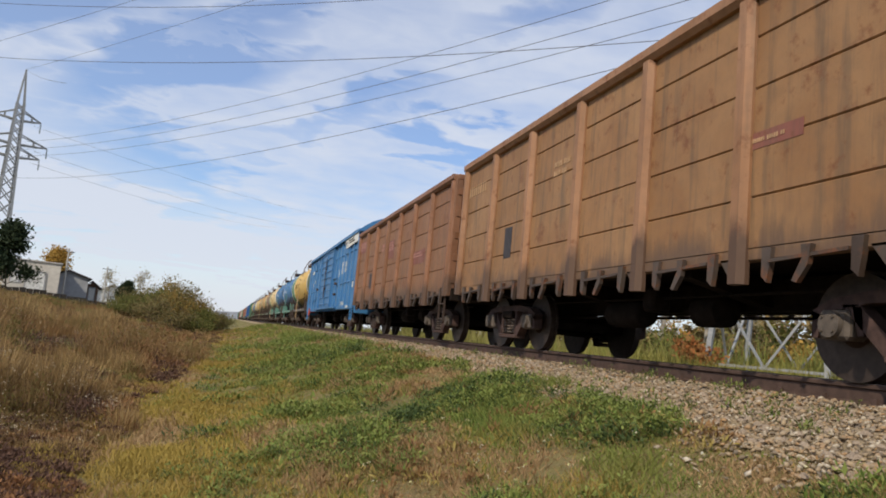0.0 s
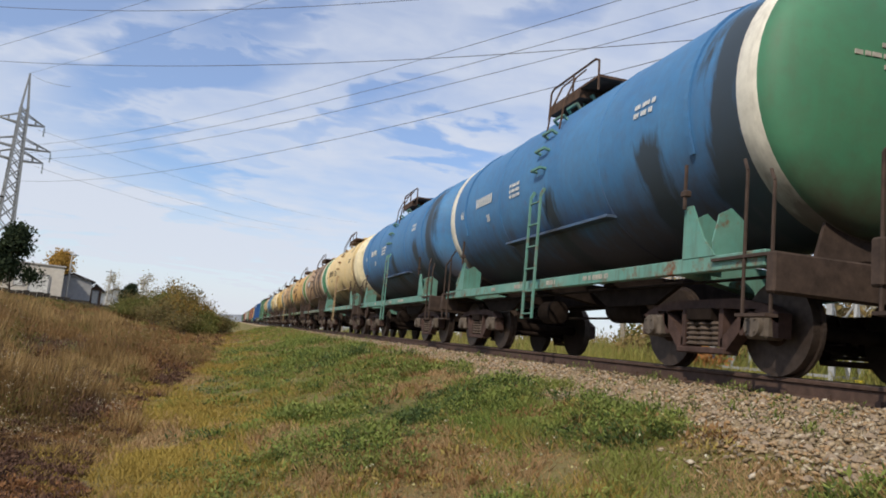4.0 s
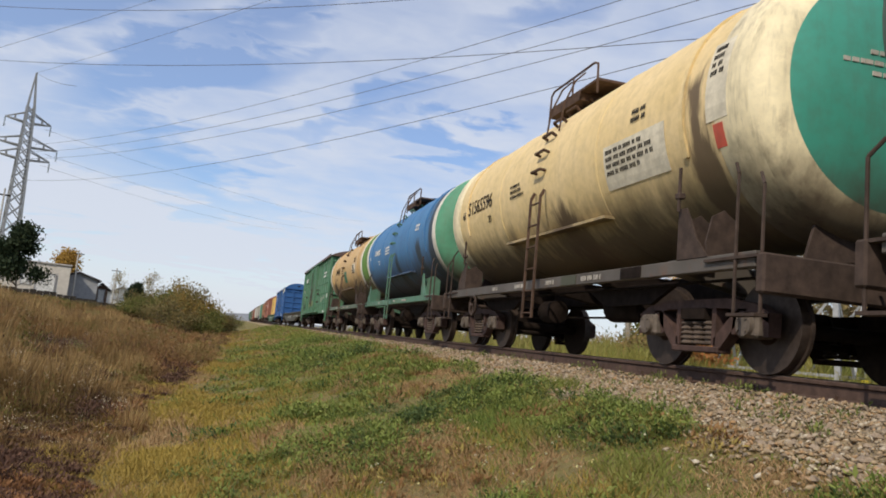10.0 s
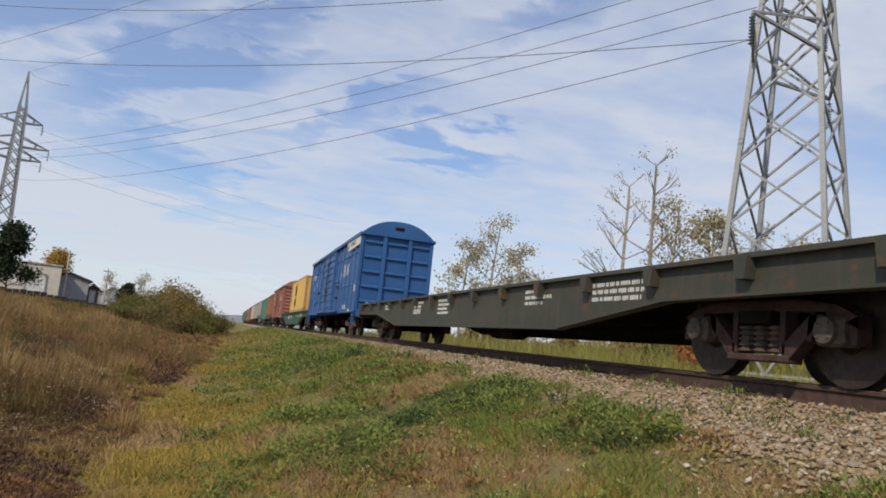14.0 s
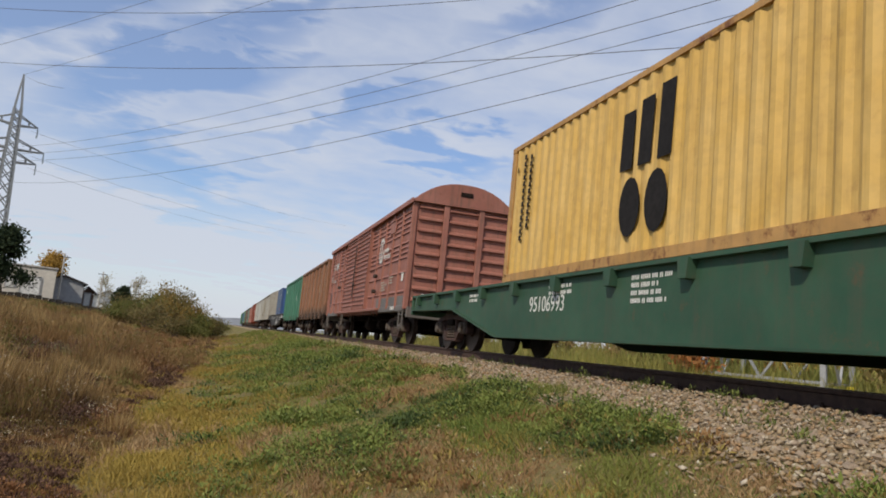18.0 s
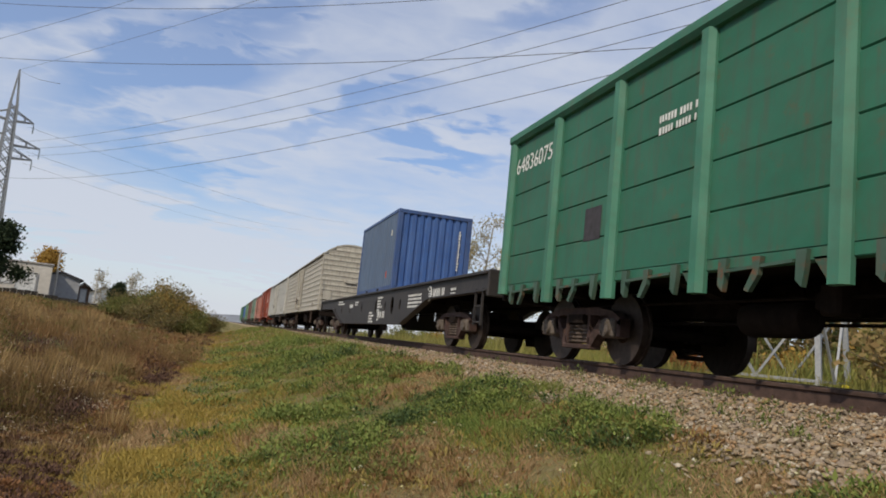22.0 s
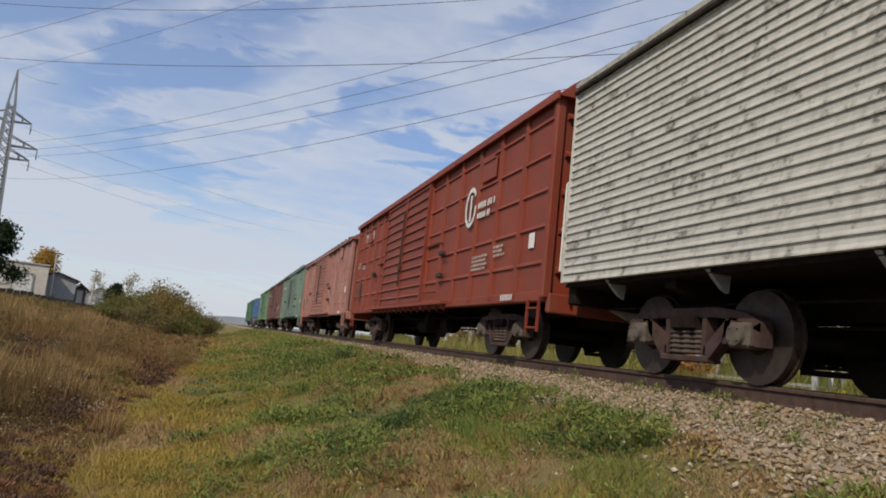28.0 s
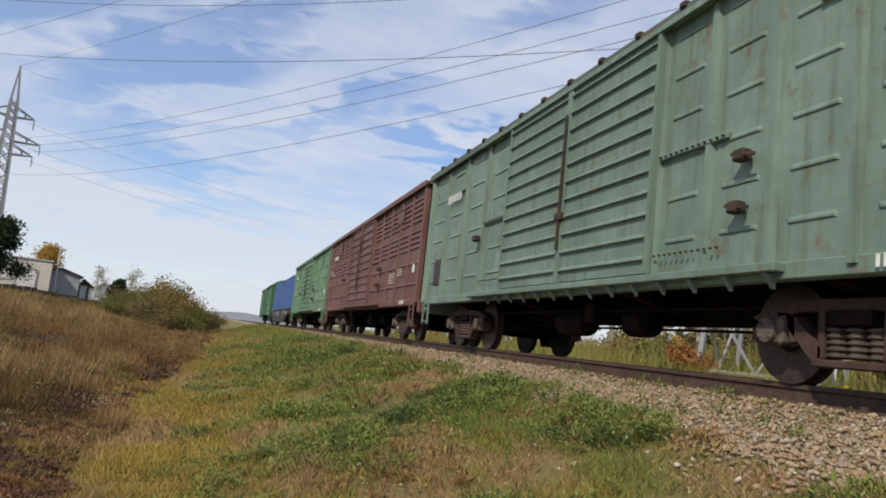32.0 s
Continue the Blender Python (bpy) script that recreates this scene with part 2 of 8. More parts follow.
# ---- mesh building ----
class Shape:
    """Vertices and faces of one part, gathered piece by piece."""

    def __init__(self):
        self.v, self.f = [], []

    def add(self, verts, faces):
        k = len(self.v)
        self.v += [tuple(p) for p in verts]
        self.f += [tuple(i + k for i in f) for f in faces]
        return self

    def box(self, x0, x1, y0, y1, z0, z1, c=0.0):
        """A box; c cuts its edges back."""
        if c <= 0:
            return self.add([(x, y, z) for x in (x0, x1) for y in (y0, y1) for z in (z0, z1)],
                            [(0, 1, 3, 2), (4, 6, 7, 5), (0, 4, 5, 1), (2, 3, 7, 6), (0, 2, 6, 4), (1, 5, 7, 3)])
        bm = bmesh.new()
        bmesh.ops.create_cube(bm, size=1.0)
        for q in bm.verts:
            q.co = ((x0, x1)[q.co.x > 0], (y0, y1)[q.co.y > 0], (z0, z1)[q.co.z > 0])
        bmesh.ops.bevel(bm, geom=bm.edges[:], offset=c, segments=1, affect="EDGES")
        return self.take(bm)

    def take(self, bm):
        bm.verts.index_update()
        self.add([q.co[:] for q in bm.verts], [[q.index for q in f.verts] for f in bm.faces])
        bm.free()
        return self

    def prism(self, pts, axis, a, b):
        """A flat outline drawn out from a to b along an axis; the outline's two numbers are the other axes in order."""
        def at(p, w):
            p = list(p)
            p.insert(axis, w)
            return p
        n = len(pts)
        return self.add([at(p, a) for p in pts] + [at(p, b) for p in pts],
                        [tuple(range(n))[::-1], tuple(range(n, 2 * n))] + [(i, (i + 1) % n, n + (i + 1) % n, n + i) for i in range(n)])

    def bar(self, p, q, w, h=None):
        """A straight square bar between two points."""
        p, q = Vector(p), Vector(q)
        h = w if h is None else h
        d = (q - p).normalized()
        side = d.cross(Vector((0, 0, 1)) if abs(d.z) < 0.95 else Vector((0, 1, 0))).normalized()
        up = side.cross(d)
        ring = [side * sx * w / 2 + up * sz * h / 2 for sx, sz in ((-1, -1), (1, -1), (1, 1), (-1, 1))]
        return self.add([p + r for r in ring] + [q + r for r in ring],
                        [(3, 2, 1, 0), (4, 5, 6, 7)] + [(i, (i + 1) % 4, 4 + (i + 1) % 4, 4 + i) for i in range(4)])

    def tube(self, p, q, r, n=10, r2=None):
        p, q = Vector(p), Vector(q)
        r2 = r if r2 is None else r2
        d = (q - p).normalized()
        side = d.cross(Vector((0, 0, 1)) if abs(d.z) < 0.95 else Vector((0, 1, 0))).normalized()
        up = side.cross(d)
        ring = [side * math.cos(a) + up * math.sin(a) for a in (2 * math.pi * i / n for i in range(n))]
        return self.add([p + c * r for c in ring] + [q + c * r2 for c in ring],
                        [tuple(range(n))[::-1], tuple(range(n, 2 * n))] + [(i, (i + 1) % n, n + (i + 1) % n, n + i) for i in range(n)])

    def lathe(self, profile, n, axis="x", centre=(0, 0, 0)):
        """A closed round body: (place along the axis, radius) pairs, turned about the axis."""
        rings, faces = [], []
        for a, r in profile:
            for i in range(n):
                t = 2 * math.pi * i / n
                c, s = r * math.cos(t), r * math.sin(t)
                p = (a, c, s) if axis == "x" else (c, a, s) if axis == "y" else (c, s, a)
                rings.append([p[j] + centre[j] for j in range(3)])
        for k in range(len(profile) - 1):
            for i in range(n):
                j = (i + 1) % n
                faces.append((k * n + i, k * n + j, (k + 1) * n + j, (k + 1) * n + i))
        faces += [tuple(range(n))[::-1], tuple(range((len(profile) - 1) * n, len(profile) * n))]
        return self.add(rings, faces)

    def path(self, pts, r, n=6):
        for p, q in zip(pts, pts[1:]):
            self.tube(p, q, r, n)
        return self

    def mesh(self, name, mat, smooth=False):
        me = bpy.data.meshes.new(name)
        me.from_pydata(self.v, [], self.f)
        me.materials.append(mat)
        bm = bmesh.new()
        bm.from_mesh(me)
        bmesh.ops.recalc_face_normals(bm, faces=bm.faces)
        if smooth:
            for f in bm.faces:
                f.smooth = True
            for e in bm.edges:
                if len(e.link_faces) == 2 and e.calc_face_angle(0) > 0.6:
                    e.smooth = False
        bm.to_mesh(me)
        bm.free()
        return me


def part(name, shape, mat, parent, label="", smooth=False):
    ob = new(name, shape if isinstance(shape, bpy.types.Mesh) else shape.mesh(name, mat, smooth))
    ob.parent = parent
    if label:
        ob["label"] = label
    if name in ("stencil_block", "running_number", "side_number"):
        tagged(ob, label, kind="stuff")
    return ob


def thing(name, label, category, group="", kind=""):
    return tagged(new(name), label, category, group, kind)


def font_shape(text, size):
    """Flat letters of the built-in font, as a mesh standing in the x-y plane from the origin."""
    c = bpy.data.curves.new("letters", "FONT")
    c.body, c.size, c.extrude = text, size, 0.002
    ob = bpy.data.objects.new("letters", c)
    scene.collection.objects.link(ob)
    me = bpy.data.meshes.new_from_object(ob.evaluated_get(bpy.context.evaluated_depsgraph_get()))
    bpy.data.objects.remove(ob)
    s = Shape()
    s.v = [tuple(p.co) for p in me.vertices]
    s.f = [tuple(p.vertices) for p in me.polygons]
    bpy.data.meshes.remove(me)
    bpy.data.curves.remove(c)
    return s


def on_side(shape, x, y, z):
    """Lay a flat lettering shape on a wagon's side that faces -x; it runs towards -y, as it is read."""
    shape.v = [(x - p[2], y - p[0], z + p[1]) for p in shape.v]
    return shape


def dashes(rows, rng, x, y, z, height, width, gap=0.6):
    """Writing too small to read, on a side that faces -x: lines of letter-sized bars, from y towards -y."""
    s = Shape()
    for r in range(rows):
        at, end, top = 0.0, width * rng.uniform(0.6, 1.0), z - r * height * (1 + gap)
        while at < end:
            for i in range(rng.randint(2, 6)):
                w = height * rng.uniform(0.30, 0.46)
                if at + w > end:
                    break
                low = rng.uniform(0.0, 0.15) * height
                s.box(x - 0.004, x, y - at - w, y - at, top - height + low, top)
                at += w + height * 0.26
            at += height * 0.55
    return s


def digits(count, x, y, z, height):
    """A painted number too worn to read: one upright bar for each figure."""
    s = Shape()
    for i in range(count):
        a = y - i * height * 0.68
        s.box(x - 0.004, x, a - height * 0.36, a, z, z + height)
    return s


def figures(text, x, y, z, height, wide=0.66):
    """Stencilled figures of a given height on a side that faces -x; wide: each one's width to its height."""
    s = font_shape(text, 1.0)
    lo, hi = min(p[1] for p in s.v), max(p[1] for p in s.v)
    x0, x1 = min(p[0] for p in s.v), max(p[0] for p in s.v)
    k, w = height / (hi - lo), height * wide * len(text) / (x1 - x0)
    s.v = [((p[0] - x0) * w, (p[1] - lo) * k, p[2]) for p in s.v]
    return on_side(s, x, y, z)


# ---- running gear, shared by all wagons ----
GAUGE, WHEEL_R, BASE = 1.52, 0.475, 1.85


def make_gear():
    """The meshes of one bogie and one wheelset."""
    g = {}
    x, k = GAUGE / 2 + 0.035, 1
    s = Shape().lathe([(x - k * 0.060, 0.12), (x - k * 0.060, 0.40), (x + k * 0.05, 0.405), (x + k * 0.018, 0.38), (x + k * 0.018, 0.21), (x + k * 0.07, 0.18), (x + k * 0.09, 0.11)], 28, "x")
    for a in range(3):
        t = a * 2.094
        s.lathe([(x + 0.012, 0.035), (x + 0.024, 0.035)], 10, "x", (0, 0.29 * math.cos(t), 0.29 * math.sin(t)))
    g["wheel"] = s.mesh("wheel", WHEELDARK, True)
    s = Shape().lathe([(x - k * 0.065, 0.39), (x - k * 0.065, 0.505), (x - k * 0.03, 0.505), (x - k * 0.03, 0.475), (x + k * 0.065, 0.478), (x + k * 0.065, 0.40)], 32, "x")
    g["tyre"] = s.mesh("tyre", TREAD, True)
    s = Shape().lathe([(-1.06, 0.065), (-0.80, 0.075), (-0.66, 0.09), (0, 0.075), (0.66, 0.09), (0.80, 0.075), (1.06, 0.065)], 14, "x")
    g["axle"] = s.mesh("axle", IRON, True)
    # cast side frame with its three windows, outline in y-z
    s = Shape()
    for x in (-1.0,):
        d = 0.075
        top = [(-1.20, 0.60), (-0.98, 0.70), (-0.55, 0.76), (0.55, 0.76), (0.98, 0.70), (1.20, 0.60), (1.20, 0.50), (0.95, 0.60), (0.55, 0.655), (-0.55, 0.655), (-0.95, 0.60), (-1.20, 0.50)]
        s.prism(top, 0, x - d, x + d)
        for k in (-1, 1):
            s.prism([(k * 0.88, 0.645), (k * 0.70, 0.645), (k * 0.34, 0.33), (k * 0.34, 0.20), (k * 0.42, 0.20)], 0, x - d, x + d)
            s.prism([(k * 0.30, 0.66), (k * 0.37, 0.66), (k * 0.37, 0.25), (k * 0.30, 0.25)], 0, x - d, x + d)
            s.prism([(k * 1.20, 0.60), (k * 1.20, 0.36), (k * 1.13, 0.36), (k * 1.10, 0.56)], 0, x - d, x + d)
            s.prism([(k * 0.76, 0.63), (k * 0.70, 0.38), (k * 0.64, 0.38), (k * 0.66, 0.62)], 0, x - d, x + d)
        s.box(x - d - 0.02, x + d + 0.02, -0.43, 0.43, 0.17, 0.24, 0.012)
    g["side"] = s.mesh("side_frame", BOGIE)
    s = Shape()
    for k in (-0.21, 0.0, 0.21):
        s.lathe([p for i in range(5) for p in ((0.255 + i * 0.055, 0.07), (0.27 + i * 0.055, 0.098), (0.285 + i * 0.055, 0.098), (0.30 + i * 0.055, 0.07))], 8, "z", (-1.0, k, 0))
    g["spring"] = s.mesh("spring_nest", plain("spring_steel", (0.10, 0.075, 0.06), 0.7, 0, 0.4, 9), True)
    s = Shape()
    s.box(-1.12, -0.88, -0.16, 0.16, 0.345, 0.60, 0.03)
    s.lathe([(-1.17, 0.07), (-1.165, 0.115), (-1.10, 0.125)], 14, "x", (0, 0, 0.475))
    for a in range(4):
        t = math.pi / 4 + a * math.pi / 2
        s.lathe([(-1.185, 0.012), (-1.16, 0.016)], 6, "x", (0, 0.085 * math.cos(t), 0.475 + 0.085 * math.sin(t)))
    g["box"] = s.mesh("axle_box", plain("axle_box_iron", (0.11, 0.09, 0.075), 0.8, 0, 0.4, 8), True)
    s = Shape()
    s.prism([(-1.12, 0.54), (-1.12, 0.66), (-0.5, 0.74), (0.5, 0.74), (1.12, 0.66), (1.12, 0.54), (0.5, 0.40), (-0.5, 0.40)], 1, -0.22, 0.22)
    s.lathe([(0.70, 0.26), (0.86, 0.22)], 16, "z")
    g["bolster"] = s.mesh("bogie", IRON)
    s = Shape()
    for k in (-1, 1):
        s.tube((-0.72, k * 0.36, 0.36), (0.72, k * 0.36, 0.36), 0.04, 8)
        for e in (-1, 1):
            s.prism([(k * 0.40, 0.30), (k * 0.45, 0.55), (k * 0.39, 0.58), (k * 0.34, 0.30)], 0, e * 0.76 - 0.05, e * 0.76 + 0.05)
            s.bar((e * 0.6, k * 0.36, 0.36), (e * 0.55, k * 0.2, 0.72), 0.03)
    g["brake"] = s.mesh("brake_beam", IRON)
    # automatic coupler, head towards +y
    s = Shape()
    s.box(-0.09, 0.09, -0.75, 0.05, 0.95, 1.13, 0.02)
    s.prism([(-0.20, 0.0), (-0.22, 0.22), (-0.08, 0.30), (-0.05, 0.14), (0.10, 0.14), (0.14, 0.30), (0.22, 0.26), (0.19, 0.0)], 2, 0.89, 1.20)
    s.box(-0.17, 0.17, -0.12, 0.02, 0.86, 1.22, 0.03)
    g["coupler"] = s.mesh("coupler", IRON)
    s = Shape()
    s.path([(0.28, -0.1, 1.0), (0.29, 0.12, 0.88), (0.26, 0.34, 0.66), (0.2, 0.52, 0.62)], 0.022, 6)
    g["hose"] = s.mesh("brake_hose", plain("black_rubber", (0.018, 0.018, 0.018), 0.6))
    return g


GEAR = make_gear()
TRAIN = []      # (thing, centre along the train)
WHEELS = []     # (wheelset, its wagon's centre along the train, its place in the wagon)


def running_gear(w, centre, pivots, half, colour=None):
    """Two bogies, four wheelsets, couplers and hoses under a wagon."""
    for by in (-pivots, pivots):
        b = new("bogie", GEAR["bolster"])
        b.parent = w
        b.location = (0, by, 0)
        for turn in (0, math.pi):
            for key, name in (("side", "side_frame"), ("spring", "spring_nest")):
                o = new(name, GEAR[key])
                o.parent, o.rotation_euler = b, (0, 0, turn)
            for k in (-1, 1):
                o = new("axle_box", GEAR["box"])
                o.parent, o.rotation_euler, o.location = b, (0, 0, turn), (0, k * BASE / 2, 0)
        o = new("brake_beam", GEAR["brake"])
        o.parent = b
        for k in (-1, 1):
            ws = new("axle", GEAR["axle"])
            ws.parent = w
            for turn in (0, math.pi):
                for key in ("wheel", "tyre"):
                    o = new(key, GEAR[key])
                    o.parent, o.rotation_euler = ws, (0, 0, turn)
            WHEELS.append((ws, centre, by + k * BASE / 2))
            ws.location = (0, by + k * BASE / 2, WHEEL_R)
    for k, turn in ((-1, math.pi), (1, 0)):
        for key, name in (("coupler", "coupler"), ("hose", "brake_hose")):
            o = new(name, GEAR[key])
            o.parent, o.rotation_euler, o.location = w, (0, 0, turn), (0, k * (half + 0.30), 0)


def under_frame(w, half, pivots, z, mat, width=1.3):
    """Centre sill, cross bearers, air tank, brake cylinder, rods and pipe under a wagon's floor."""
    part("centre_sill", Shape().box(-0.22, -0.06, -half, half, z - 0.36, z).box(0.06, 0.22, -half, half, z - 0.36, z), IRON, w)
    for y in (-pivots, -pivots * 0.35, pivots * 0.35, pivots):
        part("cross_bearer", Shape().prism([(-width, z - 0.10), (-width, z), (width, z), (width, z - 0.10), (0.3, z - 0.32), (-0.3, z - 0.32)], 1, y - 0.10, y + 0.10), IRON, w)
    part("air_tank", Shape().lathe([(0.9, 0.05), (0.94, 0.17), (1.0, 0.19), (1.75, 0.19), (1.81, 0.17), (1.85, 0.05)], 16, "y", (-0.62, -0.6, z - 0.42)), IRON, w, smooth=True)
    part("brake_cylinder", Shape().lathe([(-0.35, 0.06), (-0.3, 0.20), (0.15, 0.20), (0.22, 0.08), (0.5, 0.03)], 16, "y", (-0.52, -0.9, z - 0.38)), IRON, w, smooth=True)
    rod = Shape()
    rod.tube((-0.35, -pivots + 0.4, z - 0.46), (-0.35, pivots - 0.4, z - 0.44), 0.02, 6)
    rod.tube((-0.8, -half + 0.2, z - 0.24), (-0.8, half - 0.2, z - 0.24), 0.018, 6)
    for y in (-1.2, 0.7):
        rod.bar((-0.35, y, z - 0.45), (-0.35, y + 0.05, z - 0.05), 0.05, 0.02)
    part("brake_rod", rod, IRON, w)
    part("brake_valve", Shape().box(-0.95, -0.68, 0.28 - 0.6, 0.52 - 0.6, z - 0.42, z - 0.12, 0.03).box(-0.9, -0.74, -0.16, 0.02, z - 0.36, z - 0.2, 0.02), IRON, w)


def ladder(w, name, x, y, z0, z1, width, step, mat, r=0.018, depth=0.0):
    """Rungs between two stiles on the side that faces -x."""
    s = Shape()
    for k in (-width / 2, width / 2):
        s.bar((x, y + k, z0), (x, y + k, z1), 0.045, 0.02)
    z = z0 + 0.06
    while z < z1:
        s.tube((x, y - width / 2, z), (x, y + width / 2, z), r, 6)
        z += step
    return part(name, s, mat, w)


def handwheel(w, x, y, z, r, mat):
    s = Shape()
    n = 20
    ring = [(x, y + r * math.cos(2 * math.pi * i / n), z + r * math.sin(2 * math.pi * i / n)) for i in range(n + 1)]
    s.path(ring, 0.022, 6)
    for a in (0.3, 0.3 + 2.094, 0.3 + 4.189):
        s.tube((x, y, z), (x, y + r * math.cos(a), z + r * math.sin(a)), 0.016, 6)
    s.tube((x - 0.05, y, z), (x + 0.35, y, z), 0.03, 8)
    return part("brake_handwheel", s, mat, w)


# ---- the wagons ----
# In a wagon's own space y runs along the train, -x is the side towards the path, z = 0 is the rail top.
def wagon(name, label, category, near, far, pivots, group="wagons of the goods train"):
    centre = (near + far) / 2
    w = thing(name, label, category, group)
    w.location = (6.04, centre, 0)
    TRAIN.append((w, centre))
    running_gear(w, centre, pivots, (far - near) / 2)
    return w, (far - near) / 2


def gondola(near, far, mat, post_mat, label, seed, patch=None, plates=(), marks=WHITE, number=""):
    """Open high-sided wagon: seven panels between upright posts, hatches along its foot."""
    rng = random.Random(seed)
    w, h = wagon("open_goods_wagon", label, "open wagon", near, far, 4.32)
    X, Z0, Z1 = 1.50, 1.13, 3.72
    hinge_mat = paint("green_grimed_hinges", (0.03, 0.075, 0.05), None, 0.5, 0.6) if seed == 48 else paint("rusty_grimed_hinges", (0.048, 0.030, 0.022), None, 0.5, 0.6)
    ys = [-h + 0.10 + i * (2 * h - 0.2) / 7 for i in range(8)]
    for e in (-1, 1):
        out = e * X
        for i in range(7):
            a, b = ys[i], ys[i + 1]
            s = Shape()
            # sheet with four shallow horizontal creases
            zs = [Z0, Z0 + 0.50]
            for q in (1.62, 2.15, 2.68, 3.20):
                zs += [q - 0.016, q, q + 0.016]
            zs = sorted(zs[:1] + [z for z in zs[2:]] + [Z1])
            face = [(out - e * (0.02 if round(z, 3) in (1.62, 2.15, 2.68, 3.20) else 0.0), z) for z in zs]
            back_face = [(out - e * 0.08, z) for z in reversed(zs)]
            s.prism(face + back_face, 1, a, b)
            part("side_panel", s, mat, w)
        for i, y in enumerate(ys):
            low = 0.80 if 0 < i < 7 else 0.98
            s = Shape()
            wd = 0.105
            s.prism([(out - e * 0.02, y - wd), (out + e * 0.03, y - wd), (out + e * 0.095, y - wd * 0.55), (out + e * 0.095, y + wd * 0.55), (out + e * 0.03, y + wd), (out - e * 0.02, y + wd)], 2, low, Z1 - 0.12)
            part("side_post", s, post_mat, w)
            if 0 < i < 7:
                part("post_gusset", Shape().prism([(y + wd, 1.05), (y + wd + 0.20, 1.05), (y + wd, 0.80)], 0, min(out - e * 0.06, out), max(out - e * 0.06, out)), hinge_mat, w)
        part("top_rail", Shape().prism([(out - e * 0.10, Z1 - 0.13), (out + e * 0.06, Z1 - 0.13), (out + e * 0.11, Z1 - 0.07), (out + e * 0.11, Z1 + 0.03), (out - e * 0.10, Z1 + 0.03)], 1, -h, h), post_mat, w)
        part("side_sill", Shape().box(min(out, out - e * 0.12), max(out, out - e * 0.12), -h + 0.05, h - 0.05, 1.02, 1.15, 0.01), mat, w)
        # hatch hinges and latches below the sill
        for i in range(7):
            for q in (0.22, 0.5, 0.78):
                y = ys[i] + (ys[i + 1] - ys[i]) * q
                s = Shape()
                if q == 0.5:
                    s.prism([(y - 0.05, 1.10), (y + 0.06, 1.10), (y + 0.05, 0.98), (y + 0.16, 0.80), (y + 0.10, 0.78), (y - 0.02, 0.93)], 0, out + e * 0.01, out + e * 0.06)
                    s.bar((out + e * 0.03, y - 0.42, 1.03), (out + e * 0.05, y + 0.45, 0.99), 0.03)
                    part("hatch_latch", s, hinge_mat, w)
                else:
                    s.prism([(y - 0.07, 1.12), (y + 0.05, 1.12), (y + 0.05, 0.86), (y - 0.02, 0.80), (y - 0.05, 0.95)], 0, out - e * 0.01, out + e * 0.045)
                    part("hatch_hinge", s, hinge_mat, w)
    for e in (-1, 1):
        y = e * h
        part("end_wall", Shape().box(-X, X, min(y, y - e * 0.07), max(y, y - e * 0.07), 1.05, Z1), mat, w)
        for z in (1.35, 1.85, 2.35, 2.85, 3.35):
            part("end_rib", Shape().prism([(y, z - 0.11), (y + e * 0.09, z - 0.07), (y + e * 0.09, z + 0.07), (y, z + 0.11)], 0, -X + 0.03, X - 0.03), post_mat, w)
        for x in (-X + 0.05, X - 0.05):
            part("corner_post", Shape().box(x - 0.09, x + 0.09, min(y - e * 0.1, y + e * 0.07), max(y - e * 0.1, y + e * 0.07), 0.98, Z1, 0.02), post_mat, w)
        part("end_rail", Shape().box(-X, X, min(y - e * 0.08, y + e * 0.08), max(y - e * 0.08, y + e * 0.08), Z1 - 0.1, Z1 + 0.03, 0.02), post_mat, w)
        part("buffer_beam", Shape().box(-1.45, 1.45, min(y, y + e * 0.12), max(y, y + e * 0.12), 0.88, 1.16, 0.02), IRON, w)
        s = Shape()
        for k in range(7):
            s.tube((-1.28, y + e * 0.13, 1.3 + k * 0.36), (-0.88, y + e * 0.13, 1.3 + k * 0.36), 0.016, 6)
        s.bar((-1.28, y + e * 0.13, 1.2), (-1.28, y + e * 0.13, 3.6), 0.04)
        s.bar((-0.88, y + e * 0.13, 1.2), (-0.88, y + e * 0.13, 3.6), 0.04)
        part("end_ladder", s, post_mat, w)
    part("floor_plate", Shape().box(-X + 0.08, X - 0.08, -h + 0.07, h - 0.07, 1.10, 1.16), IRON, w)
    under_frame(w, h, 4.32, 1.05, mat)
    ladder(w, "side_step", -X - 0.02, -h + 0.28, 0.42, 1.18, 0.40, 0.33, DUSTY)
    handwheel(w, -X - 0.06, -h - 0.32, 0.82, 0.22, IRON) if seed % 2 else None
    # stencils on the near side
    if patch:
        part("number_patch", Shape().box(-X - 0.006, -X - 0.002, *patch), plain("dark_grey_patch", (0.05, 0.045, 0.05), 0.7), w, "dark grey painted patch")
    for y0, y1, z0, z1 in plates:
        part("stencil_patch", Shape().box(-X - 0.005, -X - 0.002, y0, y1, z0, z1), paint("maroon_patch_paint", (0.20, 0.062, 0.045), (0.27, 0.11, 0.08), 0.4, 0.5), w, "worn maroon patch under stencils")
        part("stencil_block", dashes(max(1, int((z1 - z0) / 0.14)), rng, -X - 0.008, y1 - 0.06, z1 - 0.06, 0.045, y1 - y0 - 0.1), marks, w, "faint stencilled lines")
    part("running_number", figures(number, -X - 0.005, h - 0.2, 3.05, 0.27) if number else digits(8, -X - 0.005, h - 0.25, 3.02, 0.2), marks, w, "faded painted number")
